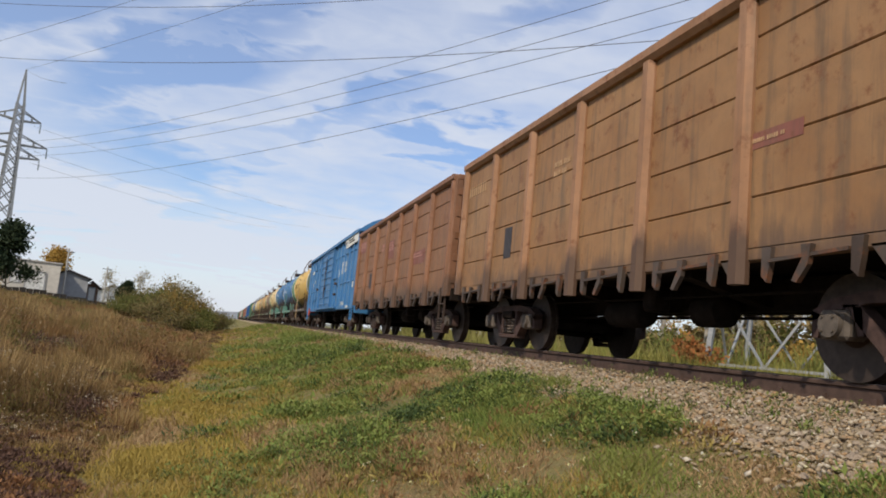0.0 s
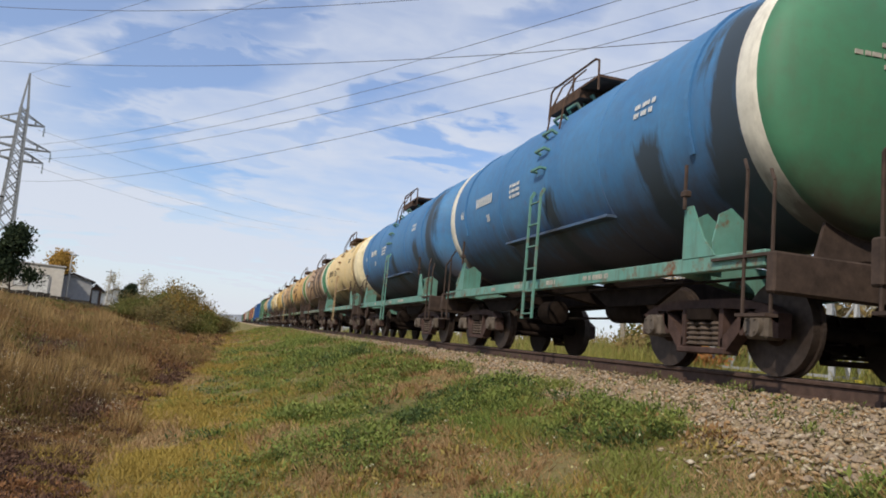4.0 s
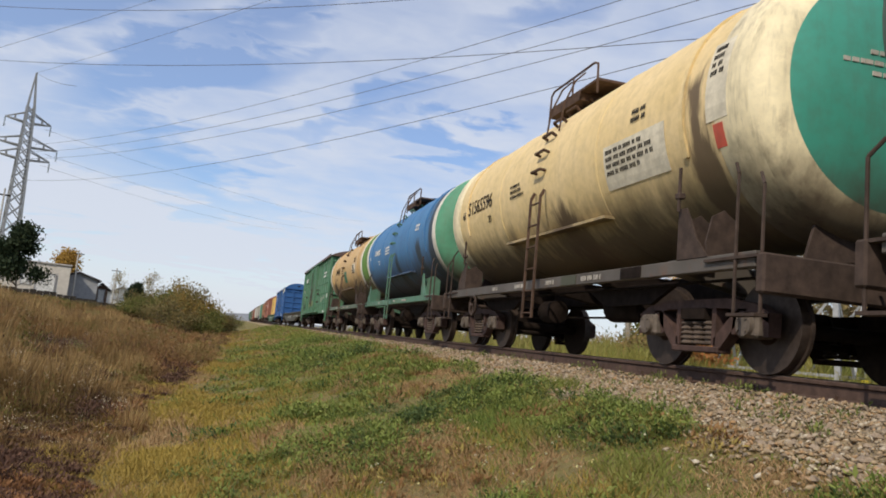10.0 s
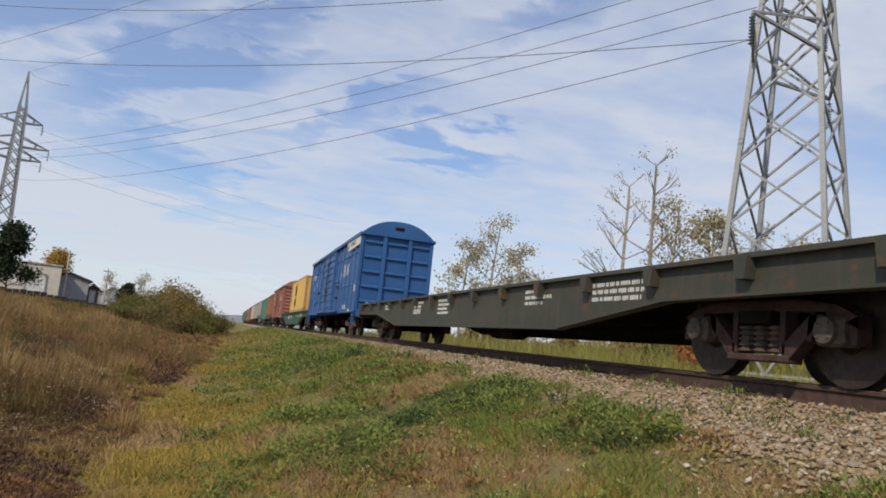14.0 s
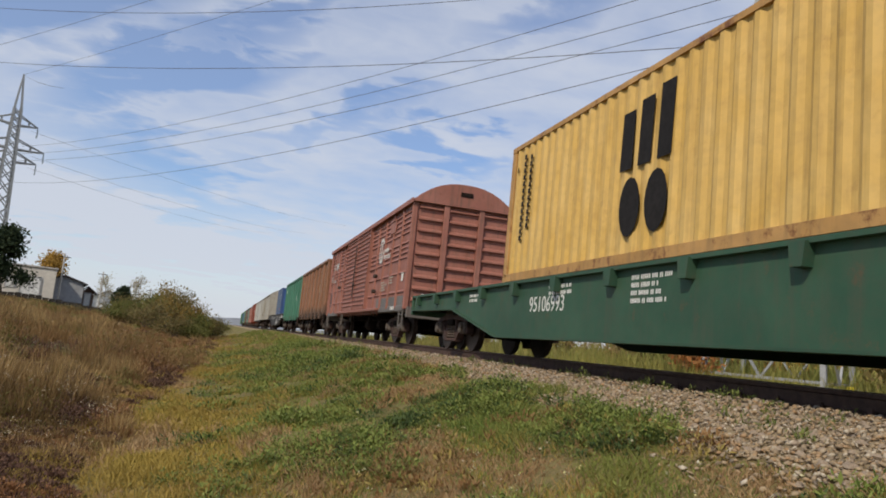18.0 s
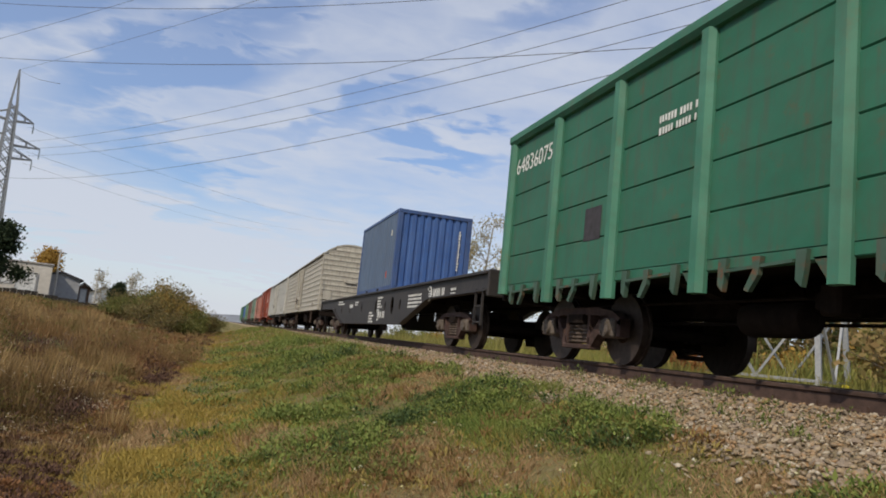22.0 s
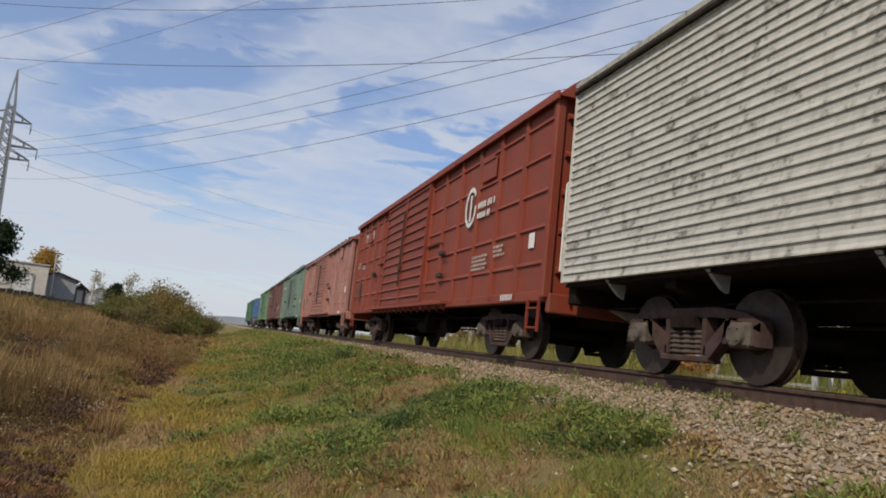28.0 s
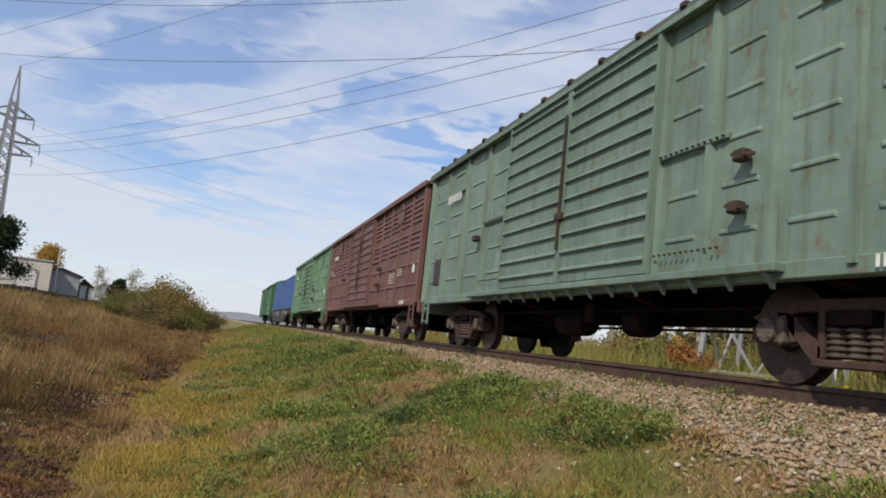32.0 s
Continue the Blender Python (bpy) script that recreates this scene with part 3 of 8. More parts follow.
    if not plates:
        part("stencil_block", dashes(3, rng, -X - 0.005, ys[2] - 0.3, 2.5, 0.07, 1.0), marks, w, "faint stencilled lines")
    part("stencil_block", dashes(2, rng, -X - 0.005, ys[4] + 0.9, 2.9, 0.09, 0.8), marks, w, "faint stencilled lines")
    return w


def arch(x0, z0, top, n=12, power=2.4):
    """An arched roof line from (-x0, z0) to (x0, z0)."""
    return [(-x0 + 2 * x0 * i / n, z0 + top * (1 - abs(-1 + 2 * i / n) ** power)) for i in range(n + 1)]


def boxcar(near, far, mat, label, seed, panels=(6, 6), door=(6.8, 11.2), ribs=4, end_ribs=4, door_ribs=9, door_cols=3, roof_mat=None, trim=None, open_end=False, logo=None, banner=False, skirt=None, louvre=False, clips=False, wheel=False, top=4.06, grime=0, rivets=False, rise=0.62, number=(1.5, 3.12, 0.18), ledge=0.036, short=False):
    """Covered wagon: ribbed panels between posts, a pair of sliding doors, an arched roof with eaves. door: from the near end, in metres."""
    rng = random.Random(seed)
    w, h = wagon("covered_goods_wagon", label, "boxcar", near, far, 0.345 * (far - near))
    X, Z0, Z1 = 1.42, 1.03, top
    roof_mat, trim = roof_mat or mat, trim or mat
    d0, d1 = door[0] - h, door[1] - h
    sides = [(-h + 0.06, d0, panels[0]), (d1, h - 0.06, panels[1])]

    def span(o, e, a, b):
        return min(o + e * a, o + e * b), max(o + e * a, o + e * b)
    for e in (-1, 1):
        o = e * X
        for a, b, n in sides:
            st = (b - a) / n
            levels = [Z0 + (Z1 - Z0) * (r + 0.8) / (ribs + 0.35) for r in range(ribs)]
            if louvre:
                levels = [1.45, 2.0] + [2.42 + 0.145 * i for i in range(4)] + [3.14 + 0.145 * i for i in range(5)]
            for i in range(n):
                y0, y1 = a + i * st, a + (i + 1) * st
                # one pressed sheet, its ledges with a flat underside
                face = [(o, Z0)]
                for zc in levels:
                    face += [(o, zc - 0.022), (o + e * ledge, zc - 0.018), (o + e * ledge * 0.85, zc + 0.004), (o, zc + 0.05)]
                if short:
                    zs = [(Z0, 0.0)] + [q for zc in levels for q in ((zc - 0.035, 0.0), (zc - 0.018, ledge), (zc, ledge), (zc + 0.035, 0.0))] + [(Z1, 0.0)]
                    ys = [y0, y0 + st * 0.20, y0 + st * 0.24, y1 - st * 0.24, y1 - st * 0.20, y1]
                    s, m = Shape(), len(zs)
                    s.v = [(o + e * (out if 1 < c < 4 else 0.0), yy, zz) for c, yy in enumerate(ys) for zz, out in zs] + [(o - e * 0.06, yy, zz) for yy in ys for zz, _ in zs]
                    for c in range(5):
                        for q in range(m - 1):
                            p = c * m + q
                            s.f += [(p, p + m, p + m + 1, p + 1), (6 * m + p + 1, 6 * m + p + m + 1, 6 * m + p + m, 6 * m + p)]
                        s.f += [(c * m, 6 * m + c * m, 7 * m + c * m, c * m + m), (c * m + m - 1, c * m + 2 * m - 1, 8 * m + c * m - 1, 7 * m + c * m - 1)]
                    for q in range(m - 1):
                        s.f += [(q, q + 1, 6 * m + q + 1, 6 * m + q), (5 * m + q, 11 * m + q, 11 * m + q + 1, 5 * m + q + 1)]
                else:
                    s = Shape().prism(face + [(o, Z1), (o - e * 0.06, Z1), (o - e * 0.06, Z0)], 1, y0, y1)
                part("side_panel", s, mat, w)
            for i in range(n + 1):
                y = a + i * st
                part("side_post", Shape().prism([(o - e * 0.01, y - 0.062), (o + e * 0.055, y - 0.04), (o + e * 0.055, y + 0.04), (o - e * 0.01, y + 0.062)], 2, Z0 - 0.05, Z1), trim, w)
        # doors, standing proud of the wall on their rails
        mid = (d0 + d1) / 2
        for y0, y1 in ((d0 - 0.03, mid - 0.012), (mid + 0.012, d1 + 0.03)):
            d = part("sliding_door", Shape().box(*span(o, e, 0.045, 0.10), y0, y1, Z0 + 0.02, Z1 - 0.08, 0.012), mat, w)
            far_side = Shape()
            for r in range(door_ribs):
                zc = Z0 + 0.2 + (Z1 - Z0 - 0.42) * r / max(1, door_ribs - 1)
                s = far_side if e > 0 else Shape()
                for c in range(door_cols):
                    u0, u1 = y0 + (y1 - y0) * c / door_cols + 0.05, y0 + (y1 - y0) * (c + 1) / door_cols - 0.05
                    s.prism([(o + e * 0.09, zc - 0.02), (o + e * 0.145, zc - 0.016), (o + e * 0.14, zc + 0.005), (o + e * 0.09, zc + 0.05)], 1, u0, u1)
                if e < 0:
                    part("door_rib", s, mat, d)
            if e > 0 and door_ribs:
                part("door_rib", far_side, mat, d)
            for y in (y0 + 0.03, y1 - 0.03):
                part("door_stile", Shape().box(*span(o, e, 0.09, 0.135), y - 0.03, y + 0.03, Z0 + 0.02, Z1 - 0.08), trim, d)
        part("door_bar", Shape().tube((o + e * 0.17, mid, Z0 + 0.5), (o + e * 0.17, mid, Z1 - 0.5), 0.022, 6).box(*span(o, e, 0.12, 0.2), mid - 0.10, mid + 0.10, 1.95, 2.08, 0.02), DUSTY, w)
        wide = d1 - d0
        part("door_rail", Shape().box(*span(o, e, 0.02, 0.15), d0 - wide * 0.45, d1 + wide * 0.35, Z0 - 0.08, Z0 + 0.005, 0.01), trim, w)
        far_side, m = Shape(), int(wide * 1.8 / 0.56)
        for i in range(m):
            y = d0 - wide * 0.42 + i * 0.56
            s = far_side if e > 0 else Shape()
            s.prism([(o + e * 0.02, Z0 - 0.09), (o + e * 0.13, Z0 - 0.09), (o + e * 0.02, Z0 - 0.22)], 1, y - 0.03, y + 0.03)
            if e < 0:
                part("rail_bracket", s, trim, w)
        if e > 0:
            part("rail_bracket", far_side, trim, w)
        part("door_header", Shape().prism([(o, Z1 - 0.09), (o + e * 0.15, Z1 - 0.12), (o + e * 0.15, Z1 - 0.05), (o, Z1)], 1, d0 - wide * 0.45, d1 + wide * 0.35), trim, w)
        part("side_sill", Shape().box(*span(o, e, -0.14, 0.025), -h, h, Z0 - 0.14, Z0 + 0.02, 0.012), skirt or trim, w)
        if skirt:
            part("sprayed_skirt", Shape().box(*span(o, e, 0.0, 0.004), -h + 0.02, -h + 4.2, Z0 + 0.02, Z0 + 0.30), skirt, w, "grey oversprayed strip")
        # loading hatches high in the wall, with their flaps
        for y in (-h + (d0 + h) * 0.42, h - (h - d1) * 0.42):
            hc = part("wall_hatch", Shape().box(*span(o, e, 0.02, 0.06), y - 0.36, y + 0.36, 3.30, 3.72, 0.012), mat, w)
            part("hatch_hinge", Shape().box(*span(o, e, 0.055, 0.085), y - 0.32, y + 0.32, 3.68, 3.74), trim, hc)
        # latches beside the door
        for y, z in ((d0 - 1.55, 2.1), (d0 - 1.5, 1.6), (d1 + 1.5, 2.1)):
            part("door_latch", Shape().box(*span(o, e, 0.04, 0.17), y - 0.08, y + 0.08, z - 0.06, z + 0.06, 0.02).bar((o + e * 0.15, y - 0.22, z - 0.03), (o + e * 0.15, y + 0.1, z + 0.02), 0.03), DUSTY, w)
        # stiffening strips with bolts beside the door
        for y0, y1 in ((d0 - 1.3, d0), (d1, d1 + 1.3)):
            part("wall_strip", Shape().box(*span(o, e, 0.0, 0.062), y0 + 0.05, y1 - 0.05, 2.36, 2.43, 0.01), trim, w)
            if rivets and e < 0:
                for zz in (2.36, 1.22):
                    s = Shape()
                    for i in range(12):
                        s.lathe([(o - 0.09, 0.008), (o - 0.062, 0.018)], 6, "x", (0, y0 + 0.1 + i * 0.1, zz + 0.03))
                    tagged(part("bolt_row", s, DUSTY, w), kind="stuff")
        # slanting braces in the low end panels
        if banner:
            for k in (-1, 1):
                for y0, z0, y1, z1 in ((4.55, 1.74, 5.06, 1.33), (5.82, 1.60, 6.40, 1.28)):
                    part("slant_brace", Shape().bar((o + e * 0.02, k * y0, z0), (o + e * 0.02, k * y1, z1), 0.03, 0.05), trim, w)
    for e in (-1, 1):
        y = e * h
        if open_end and e == -1:
            # brake platform with a low guard and an awning post
            part("end_wall", Shape().box(-X + 0.07, X - 0.07, y + 0.85, y + 0.92, Z0 + 0.02, Z1 + 0.2), mat, w)
            part("platform_floor", Shape().box(-X, X, y - 0.02, y + 0.86, Z0 - 0.1, Z0 - 0.02), IRON, w)
            part("platform_guard", Shape().box(-0.96, 1.0, y - 0.16, y + 0.02, Z0 - 0.05, 2.30, 0.02), mat, w, "low sheet guard with a sooty patch")
            part("end_panel", Shape().box(-X + 0.01, -0.98, y + 0.004, y + 0.05, Z0 - 0.02, Z1 + 0.05), mat, w)
            part("porch_side", Shape().box(-X + 0.075, -X + 0.12, y + 0.06, y + 0.84, Z0 - 0.01, Z1), mat, w)
            part("far_jamb", Shape().box(-0.30, -0.18, y + 0.55, y + 0.66, Z0, Z1), mat, w)
            for x in (-0.92, X - 0.06):
                part("awning_post", Shape().box(x - 0.06, x + 0.06, y, y + 0.11, Z0, Z1 + 0.05), mat, w)
        else:
            part("end_wall", Shape().box(-X, X, min(y, y - e * 0.06), max(y, y - e * 0.06), Z0 - 0.05, Z1), mat, w)
            for x0, x1 in ((-X + 0.12, -0.62), (-0.42, 0.42), (0.62, X - 0.12)):
                for r in range(end_ribs):
                    zc = Z0 + (Z1 - Z0) * (r + 0.55) / (end_ribs + 0.1)
                    part("end_rib", Shape().prism([(y - e * 0.01, zc - 0.05), (y + e * 0.09, zc - 0.035), (y + e * 0.09, zc + 0.0), (y - e * 0.01, zc + 0.075)], 0, x0, x1), mat, w)
            for x in (-0.52, 0.52):
                part("end_post", Shape().box(x - 0.08, x + 0.08, min(y, y + e * 0.12), max(y, y + e * 0.12), Z0 - 0.1, Z1 + 0.05, 0.012), trim, w)
        for x in (-X, X):
            part("corner_post", Shape().box(x - 0.075, x + 0.075, min(y - e * 0.09, y + e * 0.055), max(y - e * 0.09, y + e * 0.055), Z0 - 0.1, Z1, 0.02), trim, w)
        part("buffer_beam", Shape().box(-1.40, 1.40, min(y - e * 0.02, y + e * 0.10), max(y - e * 0.02, y + e * 0.10), Z0 - 0.32, Z0 - 0.02, 0.02), skirt or trim, w)
        # roof gable, a little forward of the end wall
        ar = arch(X + 0.10, Z1 - 0.06, rise + 0.02)
        part("gable", Shape().prism(ar, 1, min(y + e * 0.02, y + e * 0.16), max(y + e * 0.02, y + e * 0.16)), roof_mat, w)
        part("gable_vent", Shape().box(-0.18, 0.18, min(y + e * 0.15, y + e * 0.19), max(y + e * 0.15, y + e * 0.19), Z1 + 0.4 * rise, Z1 + 0.4 * rise + 0.12, 0.01), IRON, w)
    outer, inner = arch(X + 0.13, Z1 - 0.05, rise + 0.04), arch(X + 0.05, Z1 - 0.06, rise - 0.04)
    part("roof", Shape().prism(outer + inner[::-1], 1, -h - 0.1, h + 0.1), roof_mat, w, smooth=True)
    for e in (-1, 1):
        o = e * (X + 0.13)
        part("eave_strip", Shape().box(min(o, o - e * 0.04), max(o, o - e * 0.04), -h - 0.12, h + 0.12, Z1 - 0.10, Z1 + 0.03), roof_mat, w)
        if clips:
            for i in range(int(h * 2 / 0.95)):
                y = -h + 0.5 + i * 0.95
                part("roof_clip", Shape().box(min(o - e * 0.12, o + e * 0.03), max(o - e * 0.12, o + e * 0.03), y - 0.06, y + 0.06, Z1 + 0.0, Z1 + 0.08, 0.015), DUSTY, w)
    for y in [-h + (i + 0.5) * 2 * h / 9 for i in range(9)]:
        ar, ar2 = arch(X + 0.135, Z1 - 0.045, rise + 0.06), arch(X + 0.13, Z1 - 0.05, rise + 0.03)
        part("roof_seam", Shape().prism(ar + ar2[::-1], 1, y - 0.03, y + 0.03), roof_mat, w)
    part("floor_plate", Shape().box(-X + 0.06, X - 0.06, -h + 0.05, h - 0.05, Z0 - 0.05, Z0 + 0.01), IRON, w)
    under_frame(w, h, 0.345 * 2 * h, Z0 - 0.06, mat)
    for k in (-1, 1):
        ladder(w, "foot_step", -X - 0.03, k * (h - 0.35), 0.42, Z0 - 0.1, 0.42, 0.3, skirt or trim)
    if wheel:
        handwheel(w, -X - 0.12, h - (2.1 if wheel is True else wheel), 0.86 if wheel is True else 0.68, 0.23, RED if wheel is True else MADE["axle_box_iron"])
    # painted marks on the side
    xs = -X - 0.012
    if open_end:
        part("touch_up_patch", Shape().box(xs - 0.012, xs - 0.002, h - 2.35, h - 1.95, 1.62, 1.92), plain("green_patch", (0.06, 0.10, 0.06), 0.8), w, "small dull green paint patch")
    else:
        part("running_number", figures(number[3], xs - 0.032, h - number[0], number[1], number[2]) if len(number) > 3 else digits(8, xs - 0.06, h - number[0], number[1], number[2]), WHITE, w, "white painted number")
    part("running_number", digits(8, xs - 0.045, -h + 1.7, Z0 - 0.10, 0.10), WHITE, w, "white painted number")
    for y, z, n, wd in () if banner or clips else ((h - 0.5, 2.7, 3, 0.55), (h - 1.4, 2.55, 2, 0.5), (-h + 2.4, 1.95, 3, 0.7), (-h + 3.5, 1.85, 4, 0.9)):
        part("stencil_block", dashes(n, rng, xs - 0.03, y, z, 0.05, wd), FADED, w, "faded white stencilled lines")
    part("grille_panel", Shape().box(xs - 0.02, xs, h - 1.36, h - 0.72, 1.32, 1.92, 0.008), plain("dark_grey_patch", (0.05, 0.045, 0.05), 0.7), w, "dark grey patch low on the side")
    part("placard", Shape().box(xs - 0.02, xs, -h + 0.55, -h + 0.75, 1.75, 2.0, 0.005), WHITE, w, "small white placard")
    if banner:
        for y, z, n, wd in ((-3.75, 2.72, 4, 0.68), (-4.58, 3.04, 7, 0.82), (-5.55, 3.0, 6, 0.68), (7.9, 2.75, 3, 0.5), (7.2, 2.55, 3, 0.5), (6.3, 2.7, 2, 0.6)):
            part("stencil_block", dashes(n, rng, xs, y, z, 0.05, wd), WHITE, w, "white stencilled lines")
        part("side_number", figures("29075765" if wheel else "29072881", xs - 0.03, -5.45, 1.05, 0.17), WHITE, w, "white painted number")
        b = Shape().prism([(-h + 0.05, 3.62), (-h + 0.05, 3.98), (-h + 3.4, 3.98), (-h + 3.4, 3.80), (-h + 3.05, 3.55)], 0, xs - 0.075, xs - 0.06)
        part("banner", b, WHITE, w, "white painted banner with dark marks")
        part("banner_mark", Shape().lathe([(0, 0.11), (0.012, 0.11)], 16, "x", (xs - 0.085, -h + 3.0, 3.76)), BLACK, w)
        part("banner_mark", dashes(2, rng, xs - 0.077, -h + 2.5, 3.86, 0.06, 1.9), BLACK, w)
    if logo == "ring":
        s, n, R = Shape(), 20, 0.42
        yc, zc = -h + 3.85, 2.9
        for i in range(n):
            t0, t1 = 2 * math.pi * i / n, 2 * math.pi * (i + 1) / n
            if 0.35 < i / n < 0.5:
                continue
            s.prism([(yc + R * 0.8 * math.cos(t0), zc + R * math.sin(t0)), (yc + R * 0.8 * math.cos(t1), zc + R * math.sin(t1)), (yc + R * 0.62 * math.cos(t1), zc + R * 0.78 * math.sin(t1)), (yc + R * 0.62 * math.cos(t0), zc + R * 0.78 * math.sin(t0))], 0, xs - 0.05, xs - 0.045)
        s.box(xs - 0.05, xs - 0.045, yc - 0.05, yc + 0.04, zc - 0.3, zc + 0.25)
        part("emblem", s, WHITE, w, "white painted ring emblem")
        part("stencil_block", dashes(2, rng, xs - 0.045, yc - 0.45, zc + 0.02, 0.13, 0.95), WHITE, w, "white stencilled lines")
    if grime:
        ochre = paint("yellow_touch_up", (0.19, 0.20, 0.055), None, 0.2, 0.5)
        for y0, y1, z0, z1 in ((0.62, 1.75, 1.36, 1.68), (-0.62, 0.20, 1.42, 1.72)):
            part("touch_up_patch", Shape().box(-X - 0.104, -X - 0.101, y0, y1, z0, z1), ochre, w, "yellow touched-up paint patch")
        part("touch_up_patch", Shape().box(-X - 0.041, -X - 0.038, 5.66, 6.5, 1.66, 2.2), paint("pale_green_touch_up", (0.16, 0.34, 0.17), None, 0.1, 0.3), w, "pale green paint patch")
        part("touch_up_patch", Shape().box(-X - 0.042, -X - 0.039, 5.95, 6.45, 1.2, 1.62), plain("dark_grey_patch", (0.05, 0.045, 0.05), 0.7), w, "dark grey paint patch")
        for i in range(4):
            y = 0.52 + (i - 1.5) * 1.18
            part("door_stay", Shape().box(-X - 0.13, -X - 0.10, y - 0.025, y + 0.025, Z0 + 0.05, Z1 - 0.12), trim, w)
    if logo == "script":
        s = Shape()
        for i, (a, b) in enumerate(((0.0, 0.34), (0.42, 0.72), (0.8, 1.2))):
            s.prism([(-h + 3.0 - a, 3.0), (-h + 3.0 - b, 3.0), (-h + 2.94 - b, 3.1), (-h + 2.94 - a, 3.1)], 0, xs - 0.05, xs - 0.045)
            s.prism([(-h + 2.9 - a, 3.2), (-h + 2.9 - b, 3.2), (-h + 2.84 - b, 3.3), (-h + 2.84 - a, 3.3)], 0, xs - 0.05, xs - 0.045)
        part("emblem", s, WHITE, w, "white painted slanting emblem")
    return w


def tank(centre, mats, label, seed, k=0, wide_ring=0.3, number=True, broad=False):
    """Tank wagon: dished drum on saddles and an open frame, ladder, dome platform."""
    shell, head, ring, sill, lettering = mats
    rng = random.Random(seed)
    w, h = wagon("tank_wagon", label, "tank wagon", centre - 5.42, centre + 5.42, 3.9, "tank wagons")
    R, ZC, L = 1.50, 2.90, 5.18
    seam, deep = L, 0.42
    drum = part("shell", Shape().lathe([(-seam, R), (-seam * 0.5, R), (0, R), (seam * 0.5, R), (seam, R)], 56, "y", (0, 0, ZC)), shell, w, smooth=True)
    for e in (-1, 1):
        curve = [(e * (seam + deep * math.sqrt(max(0.0, 1 - u ** 2.6))), R * u) for u in (1.0, 0.995, 0.98, 0.95, 0.9, 0.82, 0.72, 0.6, 0.45, 0.3, 0.15, 0.02)]
        if broad:
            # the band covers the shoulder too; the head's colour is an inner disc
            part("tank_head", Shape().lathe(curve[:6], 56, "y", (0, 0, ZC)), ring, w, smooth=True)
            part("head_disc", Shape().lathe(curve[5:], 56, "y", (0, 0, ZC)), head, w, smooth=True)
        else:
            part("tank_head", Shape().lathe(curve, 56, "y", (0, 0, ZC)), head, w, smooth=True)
        part("head_ring", Shape().lathe([(e * (seam - wide_ring), R + 0.001), (e * (seam - wide_ring + 0.01), R + 0.006), (e * (seam - 0.01), R + 0.006), (e * (seam + 0.004), R - 0.002)], 56, "y", (0, 0, ZC)), ring, w, smooth=True)
    # straps over the drum by the saddles, girth welds
    for e in (-1, 1):
        y = e * 4.06
        turns = [math.radians(q) for q in range(-112, 113, 8)]
        band = [(-r * math.sin(a), ZC + r * math.cos(a)) for r, seq in ((R + 0.03, turns), (R + 0.002, turns[::-1])) for a in seq]
        s, m = Shape(), len(turns)
        s.v = [(p[0], y + q, p[1]) for q in (-0.04, 0.04) for p in band]
        s.f = [(i, i + 1, 2 * m + i + 1, 2 * m + i) for i in range(2 * m - 1)] + [(q * 2 * m + i, q * 2 * m + i + 1, q * 2 * m + 2 * m - 2 - i, q * 2 * m + 2 * m - 1 - i) for q in (0, 1) for i in range(m - 1)]
        part("drum_strap", s, shell, drum)
        for x in (-1, 1):
            # saddle: two webs and an outer plate that tapers up to the strap
            s = Shape()
            for yy in (y - 0.05, y + e * 0.46):
                s.prism([(x * 1.05, 1.16), (x * 1.40, 1.16), (x * 1.43, 1.30), (x * 1.36, 1.60), (x * 1.22, 1.68), (x * 1.05, 1.56)], 1, yy - 0.012, yy + 0.012)
            s.prism([(y - e * 0.06, 1.16), (y + e * 0.50, 1.16), (y + e * 0.30, 1.36), (y + e * 0.08, 1.74), (y - e * 0.06, 1.74)], 0, x * 1.415 - 0.012, x * 1.415 + 0.012)
            part("saddle", s, sill if k in (1, 2, 3, 9) else DUSTY, w)
            part("strap_bolt", Shape().tube((x * 1.47, y, 1.70), (x * 1.47, y, 2.2), 0.022, 6).box(x * 1.46 - 0.04, x * 1.46 + 0.04, y - 0.05, y + 0.05, 1.84, 1.91, 0.01), DUSTY, w)
    for y in (-1.95, 1.98):
        s = Shape()
        s.lathe([(y - 0.02, R + 0.003), (y, R + 0.012), (y + 0.02, R + 0.003)], 56, "y", (0, 0, ZC))
        part("girth_weld", s, shell, drum, smooth=True)
    # frame
    for x in (-1, 1):
        o = x * 1.42
        part("side_sill", Shape().box(min(o, o - x * 0.10), max(o, o - x * 0.10), -5.3, 5.3, 1.00, 1.16, 0.01), sill, w)
        # long shelf along the drum's lower flank
        a = math.radians(128)
        part("drum_shelf", Shape().bar((x * (R + 0.02) * math.sin(a), -2.0, ZC + (R + 0.04) * math.cos(a)), (x * (R + 0.02) * math.sin(a), 1.9, ZC + (R + 0.04) * math.cos(a)), 0.24, 0.04), shell, drum)
    for e in (-1, 1):
        y = e * 5.50
        part("buffer_beam", Shape().box(-1.48, 1.48, min(y, y - e * 0.12), max(y, y - e * 0.12), 0.74, 1.12, 0.02), DUSTY, w)
        part("end_deck", Shape().box(-1.46, 1.46, min(y - e * 0.12, y - e * 0.95), max(y - e * 0.12, y - e * 0.95), 1.09, 1.12), DUSTY, w)
        part("end_plate", Shape().prism([(-0.75, 1.11), (0.75, 1.11), (0.6, 1.62), (-0.6, 1.62)], 1, y - e * 0.35 - 0.02, y - e * 0.35 + 0.02), DUSTY, w)
